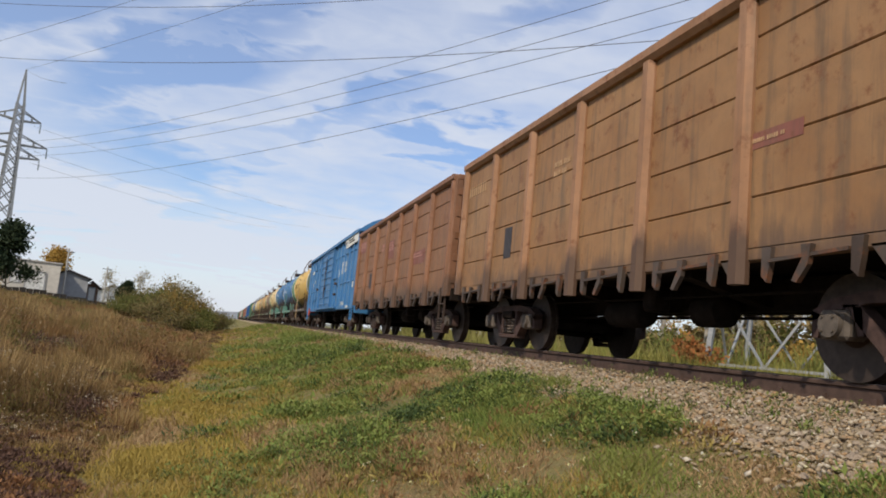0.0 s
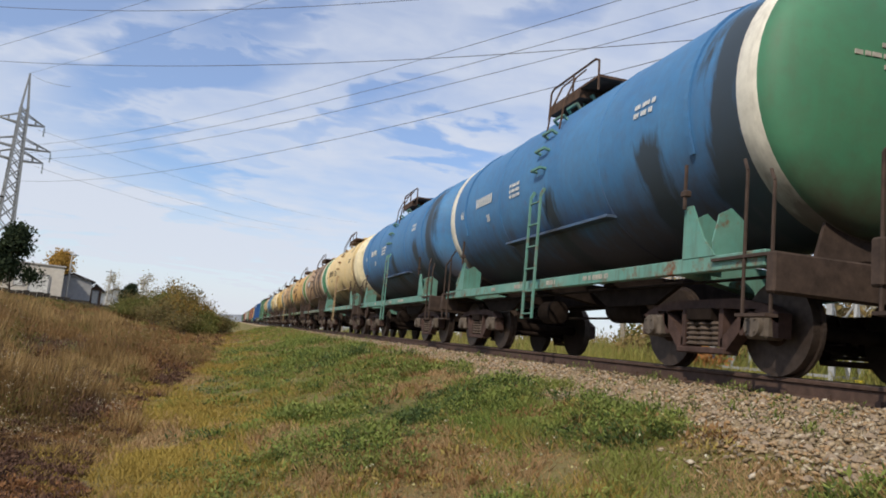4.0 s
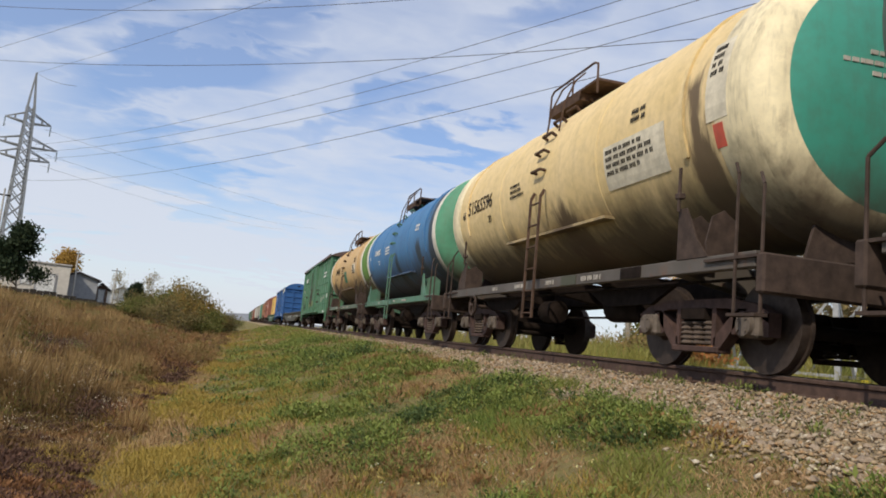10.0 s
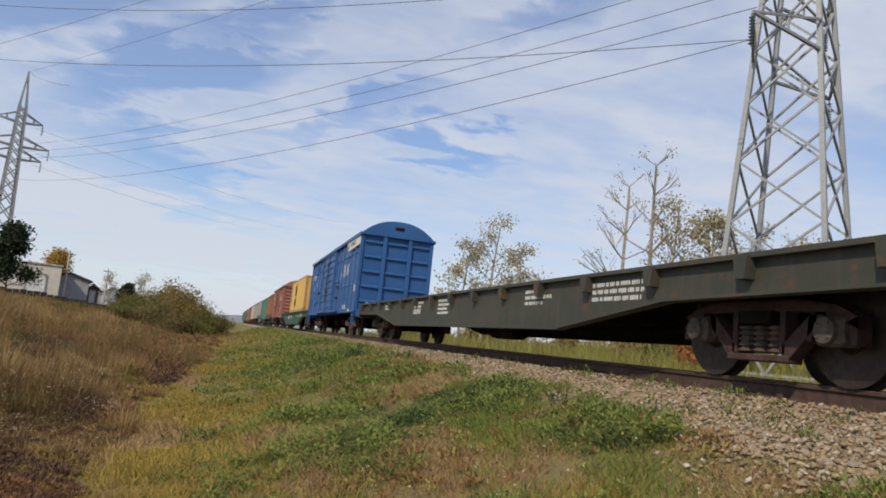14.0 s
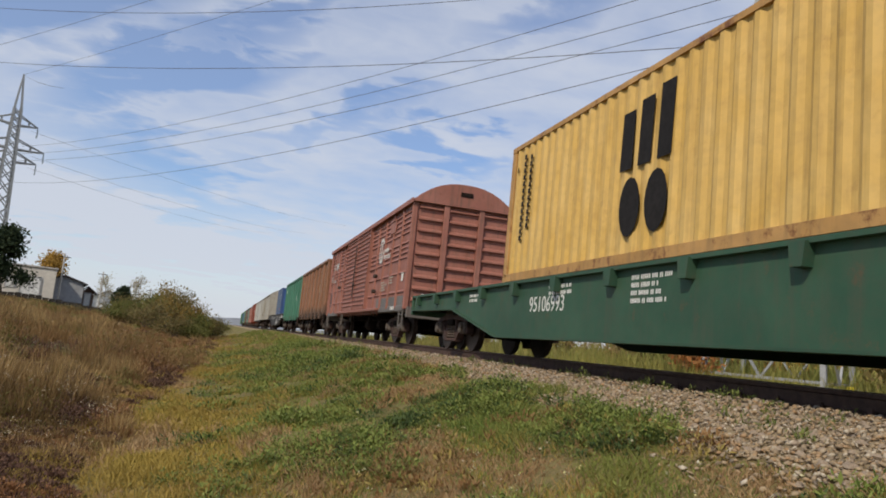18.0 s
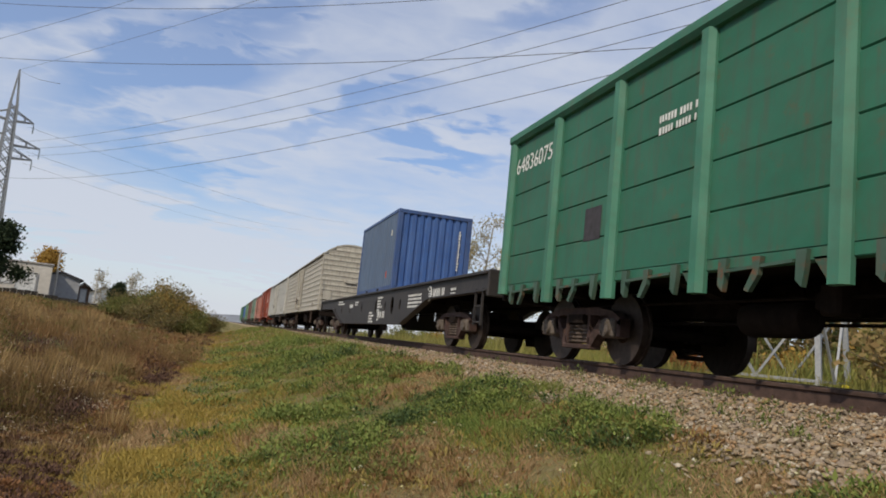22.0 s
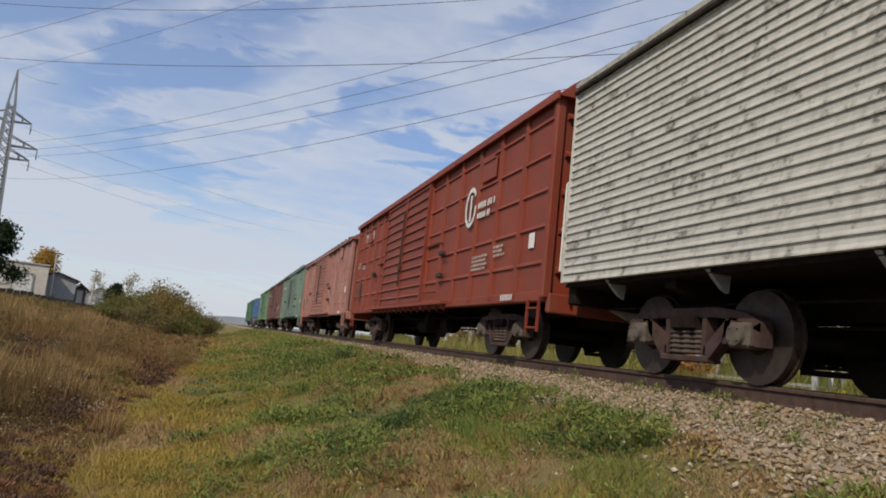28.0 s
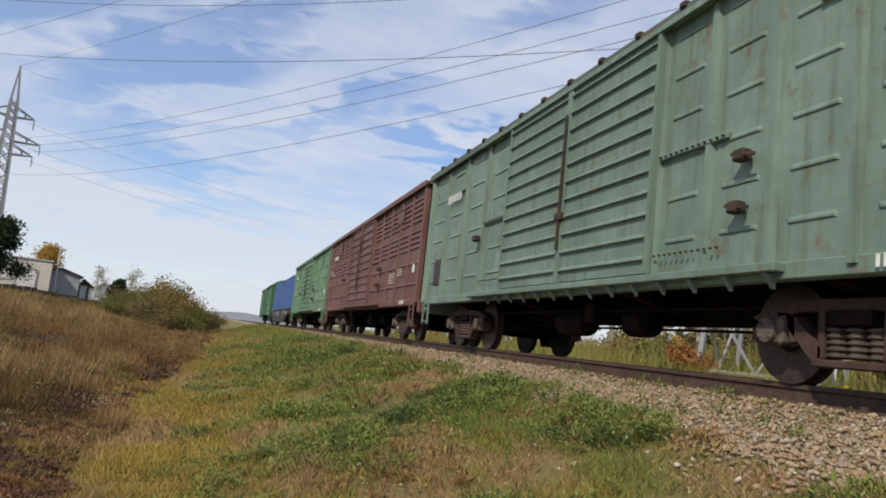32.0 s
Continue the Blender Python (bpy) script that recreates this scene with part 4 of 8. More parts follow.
        for x in (-1.44, 1.44):
            for yy, tall in ((5.04, 1.95), (5.42, 1.78)):
                part("corner_handrail", Shape().path([(x, e * yy, 0.52), (x, e * yy, tall), (x * 0.96, e * (yy - 0.12), tall + 0.14)], 0.018, 6), DUSTY, w)
            part("corner_step", Shape().bar((x, e * 5.02, 0.54), (x, e * 5.44, 0.54), 0.14, 0.03), DUSTY, w)
    part("centre_sill", Shape().box(-0.25, -0.08, -5.3, 5.3, 0.86, 1.18).box(0.08, 0.25, -5.3, 5.3, 0.86, 1.18), IRON, w)
    for y in (-3.9, -2.0, 0.0, 2.0, 3.9):
        part("cross_bearer", Shape().prism([(-1.4, 1.02), (-1.4, 1.17), (1.4, 1.17), (1.4, 1.02), (0.3, 0.84), (-0.3, 0.84)], 1, y - 0.11, y + 0.11), sill if abs(y) == 3.9 else IRON, w)
    for y in (-2.4, 2.4):
        part("belly_plate", Shape().prism([(y - 1.2, 0.98), (y + 1.2, 0.98), (y + 0.6, 0.72), (y - 0.6, 0.72)], 0, -1.12, -1.06), IRON, w)
    part("air_tank", Shape().lathe([(-0.5, 0.05), (-0.46, 0.2), (0.46, 0.2), (0.5, 0.05)], 16, "y", (-0.75, -1.9, 0.72)), IRON, w, smooth=True)
    part("brake_cylinder", Shape().lathe([(-0.35, 0.06), (-0.3, 0.20), (0.15, 0.20), (0.5, 0.03)], 16, "y", (-0.6, 1.2, 0.72)), IRON, w, smooth=True)
    part("brake_rod", Shape().tube((-0.4, -3.2, 0.62), (-0.4, 3.2, 0.64), 0.02, 6).tube((-1.15, -5.2, 0.94), (-1.15, 5.2, 0.94), 0.018, 6), IRON, w)
    part("drain_valve", Shape().lathe([(0.75, 0.1), (0.9, 0.16), (1.3, 0.18)], 14, "z", (0, 0, 0)), IRON, w)
    # ladder up the flank, steps over the drum
    steps = sill if k in (1, 2, 9) else RUSTY if k % 3 else paint("worn_ladder_paint", (0.34, 0.24, 0.13), None, 0.5, 0.4)
    for x in (-1, 1):
        s = Shape()
        for q in (-0.2, 0.2):
            pts = [(x * 1.56, q, 0.52), (x * 1.56, q, 2.50), (x * 1.50, q, 2.62)]
            for a, b in zip(pts, pts[1:]):
                s.bar(a, b, 0.03, 0.05)
        part("ladder_stile", s, steps, w)
        rungs = [Shape().bar((x * 1.56, -0.2, z), (x * 1.56, 0.2, z), 0.035, 0.02) for z in [0.60 + i * 0.36 for i in range(6)]]
        for d in range(2, 76, 12):
            a = math.radians(d)
            rungs.append(Shape().path([(x * (R - 0.02) * math.cos(a), -0.18, ZC + (R - 0.02) * math.sin(a)), (x * (R + 0.10) * math.cos(a), -0.18, ZC + (R + 0.10) * math.sin(a)), (x * (R + 0.10) * math.cos(a), 0.18, ZC + (R + 0.10) * math.sin(a)), (x * (R - 0.02) * math.cos(a), 0.18, ZC + (R - 0.02) * math.sin(a))], 0.028, 5))
        if x < 0:
            for s in rungs:
                part("ladder_rung", s, steps, w)
        else:
            s = Shape()
            for q in rungs:
                s.add(q.v, q.f)
            part("back_ladder", s, steps, w)
    if k == 10:
        a0 = math.radians(50)
        ring_line = [(-(R + 0.004) * math.cos(a0 + 0.22 * math.sin(t)), -2.35 + 0.72 * math.cos(t), ZC + (R + 0.004) * math.sin(a0 + 0.22 * math.sin(t))) for t in [2 * math.pi * i / 28 for i in range(29)]]
        part("emblem", Shape().path(ring_line, 0.028, 5), plain("faded_emblem_paint", (0.16, 0.10, 0.06), 0.8), w, "faded dark oval painted emblem")
    # dome and platform
    part("manhole", Shape().lathe([(ZC + R - 0.1, 0.38), (ZC + R + 0.18, 0.38), (ZC + R + 0.19, 0.44), (ZC + R + 0.24, 0.44), (ZC + R + 0.29, 0.2)], 20, "z", (0, 0.35, 0)), shell, w, smooth=True)
    part("platform", Shape().box(-0.95, 0.95, -0.75, -0.1, ZC + R + 0.02, ZC + R + 0.06).box(-0.95, -0.5, -0.1, 1.15, ZC + R - 0.12, ZC + R + 0.06).box(0.5, 0.95, -0.1, 1.15, ZC + R - 0.12, ZC + R + 0.06), RUSTY, w)
    for x in (-0.95, 0.95):
        s = Shape().path([(x, -0.75, ZC + R - 0.2), (x, -0.72, ZC + R + 0.30), (x, -0.60, ZC + R + 0.36), (x, 1.0, ZC + R + 0.36), (x, 1.12, ZC + R + 0.30), (x, 1.15, ZC + R - 0.2)], 0.02, 6)
        s.tube((x, 0.2, ZC + R), (x, 0.2, ZC + R + 0.36), 0.018, 6)
        for q in (-0.26, 0.26):
            s.path([(x * 1.42, q, ZC + R * 0.48), (x * 1.36, q, ZC + R * 0.80), (x * 1.18, q, ZC + R + 0.12), (x, q, ZC + R + 0.30)], 0.016, 6)
        part("platform_rail", s, RUSTY, w)
    if seed % 2:
        handwheel(w, -1.52, 3.05, 0.78, 0.19, DUSTY)
    # worn stencils along the side sill
    for at, wd in ((-2.0, 0.75), (-0.55, 0.35), (0.75, 0.5), (2.0, 0.35)):
        part("sill_stencil", dashes(1, rng, -1.424, at + wd / 2, 1.115, 0.07, wd), FADED, w, "worn white stencilled line")
    if k == 8:
        part("paint_patch", Shape().box(-1.428, -1.421, -1.45, -0.95, 1.012, 1.152), MADE["head_green"], w, "pale green touched-up plate")
        part("paint_patch", Shape().box(-1.428, -1.421, -3.25, -2.75, 1.012, 1.152), IRON, w, "dark touched-up plate")
    # lettering wraps the drum, so it is built on the curve
    def wrap(shape):
        shape.v = [((-(R + 0.012 + (-1.5 - p[0])) * math.cos((p[2] - ZC) / R)), p[1], ZC + (R + 0.012) * math.sin((p[2] - ZC) / R)) for p in shape.v]
        return shape
    def patch_on(y0, y1, z0, z1, mat, label):
        s, n = Shape(), 6
        for i in range(n):
            s.box(-1.497, -1.492, y0, y1, z0 + (z1 - z0) * i / n, z0 + (z1 - z0) * (i + 1) / n)
        part("paint_patch", wrap(s), mat, w, label)
    pale_ground = plain("pale_label_ground", (0.60, 0.55, 0.44), 0.8, 0, 0.25, 5.0)
    dark_ground = plain("dark_stencil_ground", (0.10, 0.08, 0.065), 0.8)
    sooty = plain("maroon_label_ground", (0.12, 0.05, 0.04), 0.8)
    for tank_no, y0, y1, z0, z1, mat, lab in (
            (0, -4.75, -4.35, 3.55, 3.85, BLACK, "small black painted label"), (3, -2.75, -2.5, 3.55, 3.95, dark_ground, "worn dark painted mark"),
            (6, 0.85, 1.45, 2.72, 3.05, pale_ground, "pale label with worn writing"), (6, -0.35, 0.25, 2.55, 3.15, pale_ground, "pale label with worn writing"),
            (7, -4.85, -4.3, 3.25, 3.75, sooty, "maroon painted label"), (7, -4.0, -3.6, 2.5, 2.9, sooty, "worn maroon mark"),
            (8, -3.7, -2.2, 2.25, 2.85, pale_ground, "white painted label with black lines"), (8, -4.85, -4.5, 2.6, 3.5, pale_ground, "white painted label"), (8, -4.76, -4.6, 2.3, 2.56, RED, "red painted mark"),
            (10, -0.74, 0.02, 2.22, 2.74, MADE["head_green"], "green touched-up patch"), (10, -3.3, -2.5, 2.55, 2.95, pale_ground, "pale label with worn writing")):
        if tank_no == k:
            patch_on(y0, y1, z0, z1, mat, lab)
            if mat is pale_ground:
                lines = dashes(4, rng, -1.5, y1 - 0.06, z1 - 0.06, 0.06, y1 - y0 - 0.12)
                part("stencil_block", wrap(lines), BLACK, w)
    if number:
        if k == 4:
            patch_on(1.65, 3.4, 2.68, 3.09, dark_ground, "dark patch under the number")
        text, start = {0: ("50345024", 3.5), 3: ("50344266", 3.4), 4: ("74995788", 3.2), 5: ("56908890", 3.3), 8: ("51565596", 3.87), 10: ("51818086", 2.85)}.get(k, ("", 3.3))
        part("running_number", wrap(figures(text, -1.5, start + 0.1, 2.74, 0.29) if text else digits(8, -1.5, start, 2.8, 0.18)), WHITE if k == 4 else lettering, w, "stencilled running number")
        part("stencil_code", wrap(on_side(font_shape("20", 0.2), -1.5, 2.72, 2.45)), lettering, w)
        part("stencil_code", wrap(on_side(font_shape("106" if k in (0, 5, 6) else "66", 0.24), -1.5, 4.35, 2.7)), lettering, w)
    part("stencil_block", wrap(dashes(3, rng, -1.5, 0.85 if k == 10 else 1.4, 2.95, 0.06, 0.7)), lettering, w)
    part("stencil_block", wrap(dashes(2, rng, -1.5, -2.9, 3.2, 0.07, 0.55)), lettering, w)
    s = Shape()
    for r, (u0, u1) in enumerate(((-0.42, 0.08), (-0.72, 0.42), (-0.40, 0.02))):
        u = u0
        while u < u1:
            du = rng.uniform(0.05, 0.13)
            z = ZC + 0.30 - r * 0.11
            q = math.hypot(u, z - ZC) / R
            yy = -(seam + deep * math.sqrt(max(0.0, 1 - q ** 2.6))) - 0.010
            s.box(u, u + du * 0.8, yy - 0.002, yy + 0.012, z, z + 0.045)
            u += du
    tagged(part("head_marks", s, FADED, w, "small white lines on the tank head"), kind="stuff")
    return w


HOLES = ((7.4, 0.09, 0.12), (5.6, 0.10, 0.14), (3.5, 0.10, 0.16), (1.05, 0.12, 0.20), (-1.5, 0.14, 0.22), (-2.9, 0.10, 0.15), (-3.86, 0.20, 0.27), (-4.85, 0.11, 0.16))


def holed_web(prof, x, thick, holes, z1):
    """A girder's upright plate with oval holes cut through it; prof goes down one end, along the foot and up the other."""
    s = Shape()
    foot = prof[1:-1]

    def low(y):
        return float(np.interp(y, [p[0] for p in foot], [p[1] for p in foot]))
    cuts = sorted((y - 0.35, y + 0.35, y, ry, rz) for y, ry, rz in holes)
    y, end = prof[0][0], prof[-1][0]
    for a, b, c, ry, rz in cuts + [(end, end, None, 0, 0)]:
        pts = [(y, z1), (y, low(y))] + [p for p in foot if y < p[0] < a] + [(a, low(a)), (a, z1)]
        s.prism(pts, 0, x - thick / 2, x + thick / 2)
        if c is None:
            break
        m, zc = 24, z1 - 0.46
        rim, box = [], []
        for i in range(m):
            t = 2 * math.pi * i / m
            dy, dz = math.cos(t), math.sin(t)
            rim.append((c + ry * dy, zc + rz * dz))
            k = min((b - c) / max(abs(dy), 1e-6), ((z1 - zc) if dz > 0 else (zc - low(c))) / max(abs(dz), 1e-6))
            box.append((c + k * dy, zc + k * dz))
        v = [(x + q * thick / 2, *p) for q in (-1, 1) for ring in (rim, box) for p in ring]
        f = []
        for i in range(m):
            j = (i + 1) % m
            f += [(i, j, m + j, m + i), (2 * m + i, 3 * m + i, 3 * m + j, 2 * m + j), (i, 2 * m + i, 2 * m + j, j)]
        s.add(v, f)
        for q in ((a, z1), (b, z1), (a, low(c)), (b, low(c))):
            # corners that the ring leaves open
            near = sorted(box, key=lambda p: abs(p[0] - q[0]) + abs(p[1] - q[1]))[:2]
            s.prism([q, near[0], near[1]], 0, x - thick / 2, x + thick / 2)
        y = b
    return s


def flatcar(near, far, mat, label, seed, belly=0.95, deck=1.30, deck_mat=None, stakes=True, holes=False, marks=WHITE, number=""):
    """Long flat wagon whose side girders are deeper in the middle."""
    rng = random.Random(seed)
    w, h = wagon("flat_wagon", label, "flat wagon", near, far, (far - near) / 2 - (3.0 if holes else 2.45))
    X = 1.40
    pv = h - (3.0 if holes else 2.45)
    for e in (-1, 1):
        o = e * X
        z1 = deck
        prof = [(-h, z1), (-h, z1 - 0.34), (-pv + 1.1, z1 - 0.38), (-pv + 3.7, z1 - belly + 0.03), (-pv + 3.9, z1 - belly), (pv - 3.9, z1 - belly), (pv - 3.7, z1 - belly + 0.03), (pv - 1.1, z1 - 0.38), (h, z1 - 0.34), (h, z1)]
        part("side_girder", holed_web(prof, o - e * 0.035, 0.03, HOLES if holes else (), z1), mat, w)
        part("top_flange", Shape().box(min(o + e * 0.06, o - e * 0.14), max(o + e * 0.06, o - e * 0.14), -h, h, z1 - 0.02, z1 + 0.03), mat, w)
        low = [(y, z) for y, z in prof[1:-1]]
        s = Shape()
        for (a, za), (b, zb) in zip(low, low[1:]):
            s.bar((o - e * 0.03, a, za), (o - e * 0.03, b, zb), 0.17, 0.03)
        part("bottom_flange", s, mat, w)
        if stakes:
            n = 15
            for i in range(n):
                y = -h + 0.6 + i * (2 * h - 1.2) / (n - 1)
                part("stake_pocket", Shape().prism([(y - 0.10, z1 + 0.0), (y + 0.10, z1 + 0.0), (y + 0.07, z1 - 0.22), (y - 0.07, z1 - 0.22)], 0, min(o - e * 0.02, o + e * 0.10), max(o - e * 0.02, o + e * 0.10)), mat, w)
    n = int(2 * h / 0.55)
    for i in range(n):
        y = -h + 0.1 + i * (2 * h - 0.2) / n
        part("deck_board", Shape().box(-X + 0.10, X - 0.10, y, y + (2 * h - 0.2) / n - 0.02, deck - 0.03, deck + 0.02), deck_mat or IRON, w)
    for e in (-1, 1):
        y = e * h
        part("buffer_beam", Shape().box(-1.44, 1.44, min(y, y + e * 0.10), max(y, y + e * 0.10), deck - 0.46, deck + 0.05, 0.02), mat, w)
        part("end_lamp", Shape().lathe([(deck + 0.03, 0.06), (deck + 0.09, 0.06), (deck + 0.12, 0.02)], 12, "z", (-1.2, y, 0)), WHITE, w)
        part("fold_stop", Shape().box(-1.3, 1.3, min(y - e * 0.25, y - e * 0.15), max(y - e * 0.25, y - e * 0.15), deck + 0.02, deck + 0.09, 0.01), mat, w)
    part("centre_sill", Shape().box(-0.25, -0.1, -h, h, deck - 0.5, deck - 0.05).box(0.1, 0.25, -h, h, deck - 0.5, deck - 0.05), IRON, w)
    for i in range(9):
        y = -h + 1 + i * (2 * h - 2) / 8
        part("cross_bearer", Shape().box(-X + 0.05, X - 0.05, y - 0.06, y + 0.06, deck - 0.36, deck - 0.05), IRON, w)
    part("air_tank", Shape().lathe([(-0.7, 0.05), (-0.66, 0.2), (0.66, 0.2), (0.7, 0.05)], 16, "y", (-0.6, -1.5, deck - 0.7)), IRON, w, smooth=True)
    part("brake_rod", Shape().tube((-0.4, -pv, deck - 0.65), (-0.4, pv, deck - 0.65), 0.02, 6), IRON, w)
    xs = -X + 0.018
    part("running_number", figures(number, xs, h * 0.36, deck - 0.50, 0.24) if number else digits(8, xs, h * 0.30, deck - 0.42, 0.14), marks, w, "white painted number")
    rows = ((-0.46, 0.62, 4, 0.95), (-5.8, 0.22, 4, 1.75), (-1.74, 0.16, 4, 0.8), (2.4, 0.2, 2, 0.8), (6.6, 0.1, 2, 1.6), (-9.6, 0.2, 2, 0.6)) if holes else ((-0.55 * h, 0.1, 3, 1.5), (-0.35 * h, 0.1, 3, 1.1), (0.1 * h, 0.1, 4, 0.9), (0.3 * h, 0.1, 2, 1.0), (0.62 * h, 0.1, 2, 0.8))
    for at, drop, n_, wd in rows:
        part("stencil_block", dashes(n_, rng, xs, at, deck - drop, 0.06, wd), marks, w, "white stencilled lines")
    if holes:
        for at, drop in ((-7.9, 0.26), (-1.95, 0.72)):
            ring = [(xs - 0.004, at + 0.17 * math.cos(t), deck - drop + 0.17 * math.sin(t)) for t in [0.6 + 4.6 * i / 14 for i in range(15)]]
            s = Shape().path(ring, 0.016, 5)
            for q in (-0.06, 0.0, 0.06):
                s.box(xs - 0.01, xs, at - 0.08, at + 0.07, deck - drop + q - 0.014, deck - drop + q + 0.014)
            part("emblem", s, marks, w, "white painted ring emblem")
            part("stencil_block", dashes(1, rng, xs, at - 0.3, deck - drop + 0.1, 0.2, 0.95), marks, w, "white painted lettering")
    ladder(w, "foot_step", -X - 0.02, -h + 0.4, 0.45, deck - 0.3, 0.4, 0.3, mat)
    return w


def container(near, far, z, mat, frame_mat, label, seed, group="", high=2.591, logo=False, side_mat=None):
    """Steel box container with corrugated walls, corner posts and castings."""
    rng = random.Random(seed)
    centre, h, X = (near + far) / 2, (far - near) / 2, 1.219
    w = thing("shipping_container", label, "container", "containers on the train")
    w.location = (6.04, centre, 0)
    TRAIN.append((w, centre))
    z1 = z + high
    pitch = 0.278
    n = max(4, round((2 * h - 0.4) / pitch))
    back_wall = Shape()
    for e in (-1, 1):
        o = e * X
        step = (2 * h - 0.36) / n
        for i in range(n):
            a = -h + 0.18 + i * step
            out, inn = o - e * 0.012, o - e * 0.048
            pts = [(inn, a), (inn, a + step * 0.26), (out, a + step * 0.5), (out, a + step * 0.76), (inn, a + step), (inn - e * 0.012, a + step), (inn - e * 0.012, a)]
            if e < 0:
                part("wall_fold", Shape().prism(pts, 2, z + 0.16, z1 - 0.07), side_mat or mat, w)
            else:
                back_wall.prism(pts, 2, z + 0.16, z1 - 0.07)
        part("top_side_rail", Shape().box(min(o, o - e * 0.06), max(o, o - e * 0.06), -h + 0.1, h - 0.1, z1 - 0.08, z1), frame_mat, w)
        part("bottom_side_rail", Shape().box(min(o, o - e * 0.05), max(o, o - e * 0.05), -h + 0.1, h - 0.1, z + 0.03, z + 0.17), frame_mat, w)
        for y in (-0.95, 0.95) if h < 4 else ():
            part("fork_pocket", Shape().box(min(o + e * 0.003, o - e * 0.02), max(o + e * 0.003, o - e * 0.02), y - 0.17, y + 0.17, z + 0.05, z + 0.14), BLACK, w)
    for e in (-1, 1):
        y = e * h
        m = 9
        step = (2 * X - 0.30) / m
        for i in range(m):
            a = -X + 0.15 + i * step
            out, inn = y - e * 0.02, y - e * 0.062
            pts = [(a, inn), (a + step * 0.2, inn), (a + step * 0.36, out), (a + step * 0.84, out), (a + step, inn), (a + step, inn - e * 0.01), (a, inn - e * 0.01)]
            part("end_fold", Shape().prism(pts, 2, z + 0.15, z1 - 0.1), mat, w)
        part("end_header", Shape().box(-X + 0.1, X - 0.1, min(y, y - e * 0.07), max(y, y - e * 0.07), z1 - 0.11, z1 - 0.005), frame_mat, w)
        part("end_sill", Shape().box(-X + 0.1, X - 0.1, min(y, y - e * 0.07), max(y, y - e * 0.07), z + 0.01, z + 0.16), frame_mat, w)
        slots = Shape()
        for i in range(10):
            x = -X + 0.22 + i * (2 * X - 0.44) / 9
            slots.box(x - 0.05, x + 0.05, min(y - e * 0.02, y + e * 0.003), max(y - e * 0.02, y + e * 0.003), z1 - 0.135, z1 - 0.115)
        tagged(part("header_slots", slots, BLACK, w), kind="stuff")
        for x in (-X, X):
            k = -1 if x > 0 else 1
            part("corner_post", Shape().box(min(x, x + k * 0.16), max(x, x + k * 0.16), min(y, y - e * 0.17), max(y, y - e * 0.17), z + 0.11, z1 - 0.11, 0.012), frame_mat, w)
            for zz in (z, z1 - 0.118):
                part("corner_casting", Shape().box(min(x - k * 0.004, x + k * 0.165), max(x - k * 0.004, x + k * 0.165), min(y + e * 0.004, y - e * 0.18), max(y + e * 0.004, y - e * 0.18), zz, zz + 0.122, 0.015), frame_mat, w)
    part("back_wall", back_wall, mat, w)
    part("roof_sheet", Shape().box(-X + 0.04, X - 0.04, -h + 0.06, h - 0.06, z1 - 0.04, z1 - 0.01), mat, w)
    part("floor", Shape().box(-X + 0.04, X - 0.04, -h + 0.06, h - 0.06, z + 0.1, z + 0.15), IRON, w)
    xs = -X - 0.004
    if logo:
        # dark shipping emblem: three uprights under a slanting bar, two rounded signs below
        s = Shape()
        yc, zc = 1.95, z + 1.30
        for i in range(3):
            s.prism([(yc - i * 0.45, zc), (yc - i * 0.45 - 0.30, zc), (yc - i * 0.45 - 0.34, zc + 0.80 + 0.08 * i), (yc - i * 0.45 - 0.04, zc + 0.80 + 0.08 * i)], 0, xs, xs + 0.005)
        for at in (-0.30, -0.92):
            s.prism([(yc + at + 0.25 * math.cos(2 * math.pi * i / 16), zc - 0.52 + 0.40 * math.sin(2 * math.pi * i / 16)) for i in range(16)], 0, xs, xs + 0.005)
        part("emblem", s, BLACK, w, "large black painted emblem")
        part("side_code", digits(1, xs, h - 0.35, z + 2.05, 0.1), BLACK, w)
        s = Shape()
        for at, low, count in ((0.95, 0.95, 11), (0.68, 0.75, 13)):
            for i in range(count):
                s.box(xs, xs + 0.005, h - at - 0.045, h - at + 0.045, z + low + i * 0.125, z + low + 0.085 + i * 0.125)
        part("side_code", s, BLACK, w, "column of small black marks")
    else:
        s = Shape()
        for i in range(13):
            s.box(0.815, 0.845 + 0.012 * (i % 3), -h - 0.006, -h + 0.03, z + 0.85 + i * 0.1, z + 0.925 + i * 0.1)
        part("end_code", s, WHITE, w, "column of small white marks")
        s = Shape().box(xs, xs + 0.03, -h + 0.77, -h + 0.80, z + 1.8, z + 1.98)
        part("side_code", s, WHITE, w)
        part("side_code", Shape().box(xs, xs + 0.03, -h + 1.01, -h + 1.05, z + 0.45, z + 0.66), RED, w)
    return w


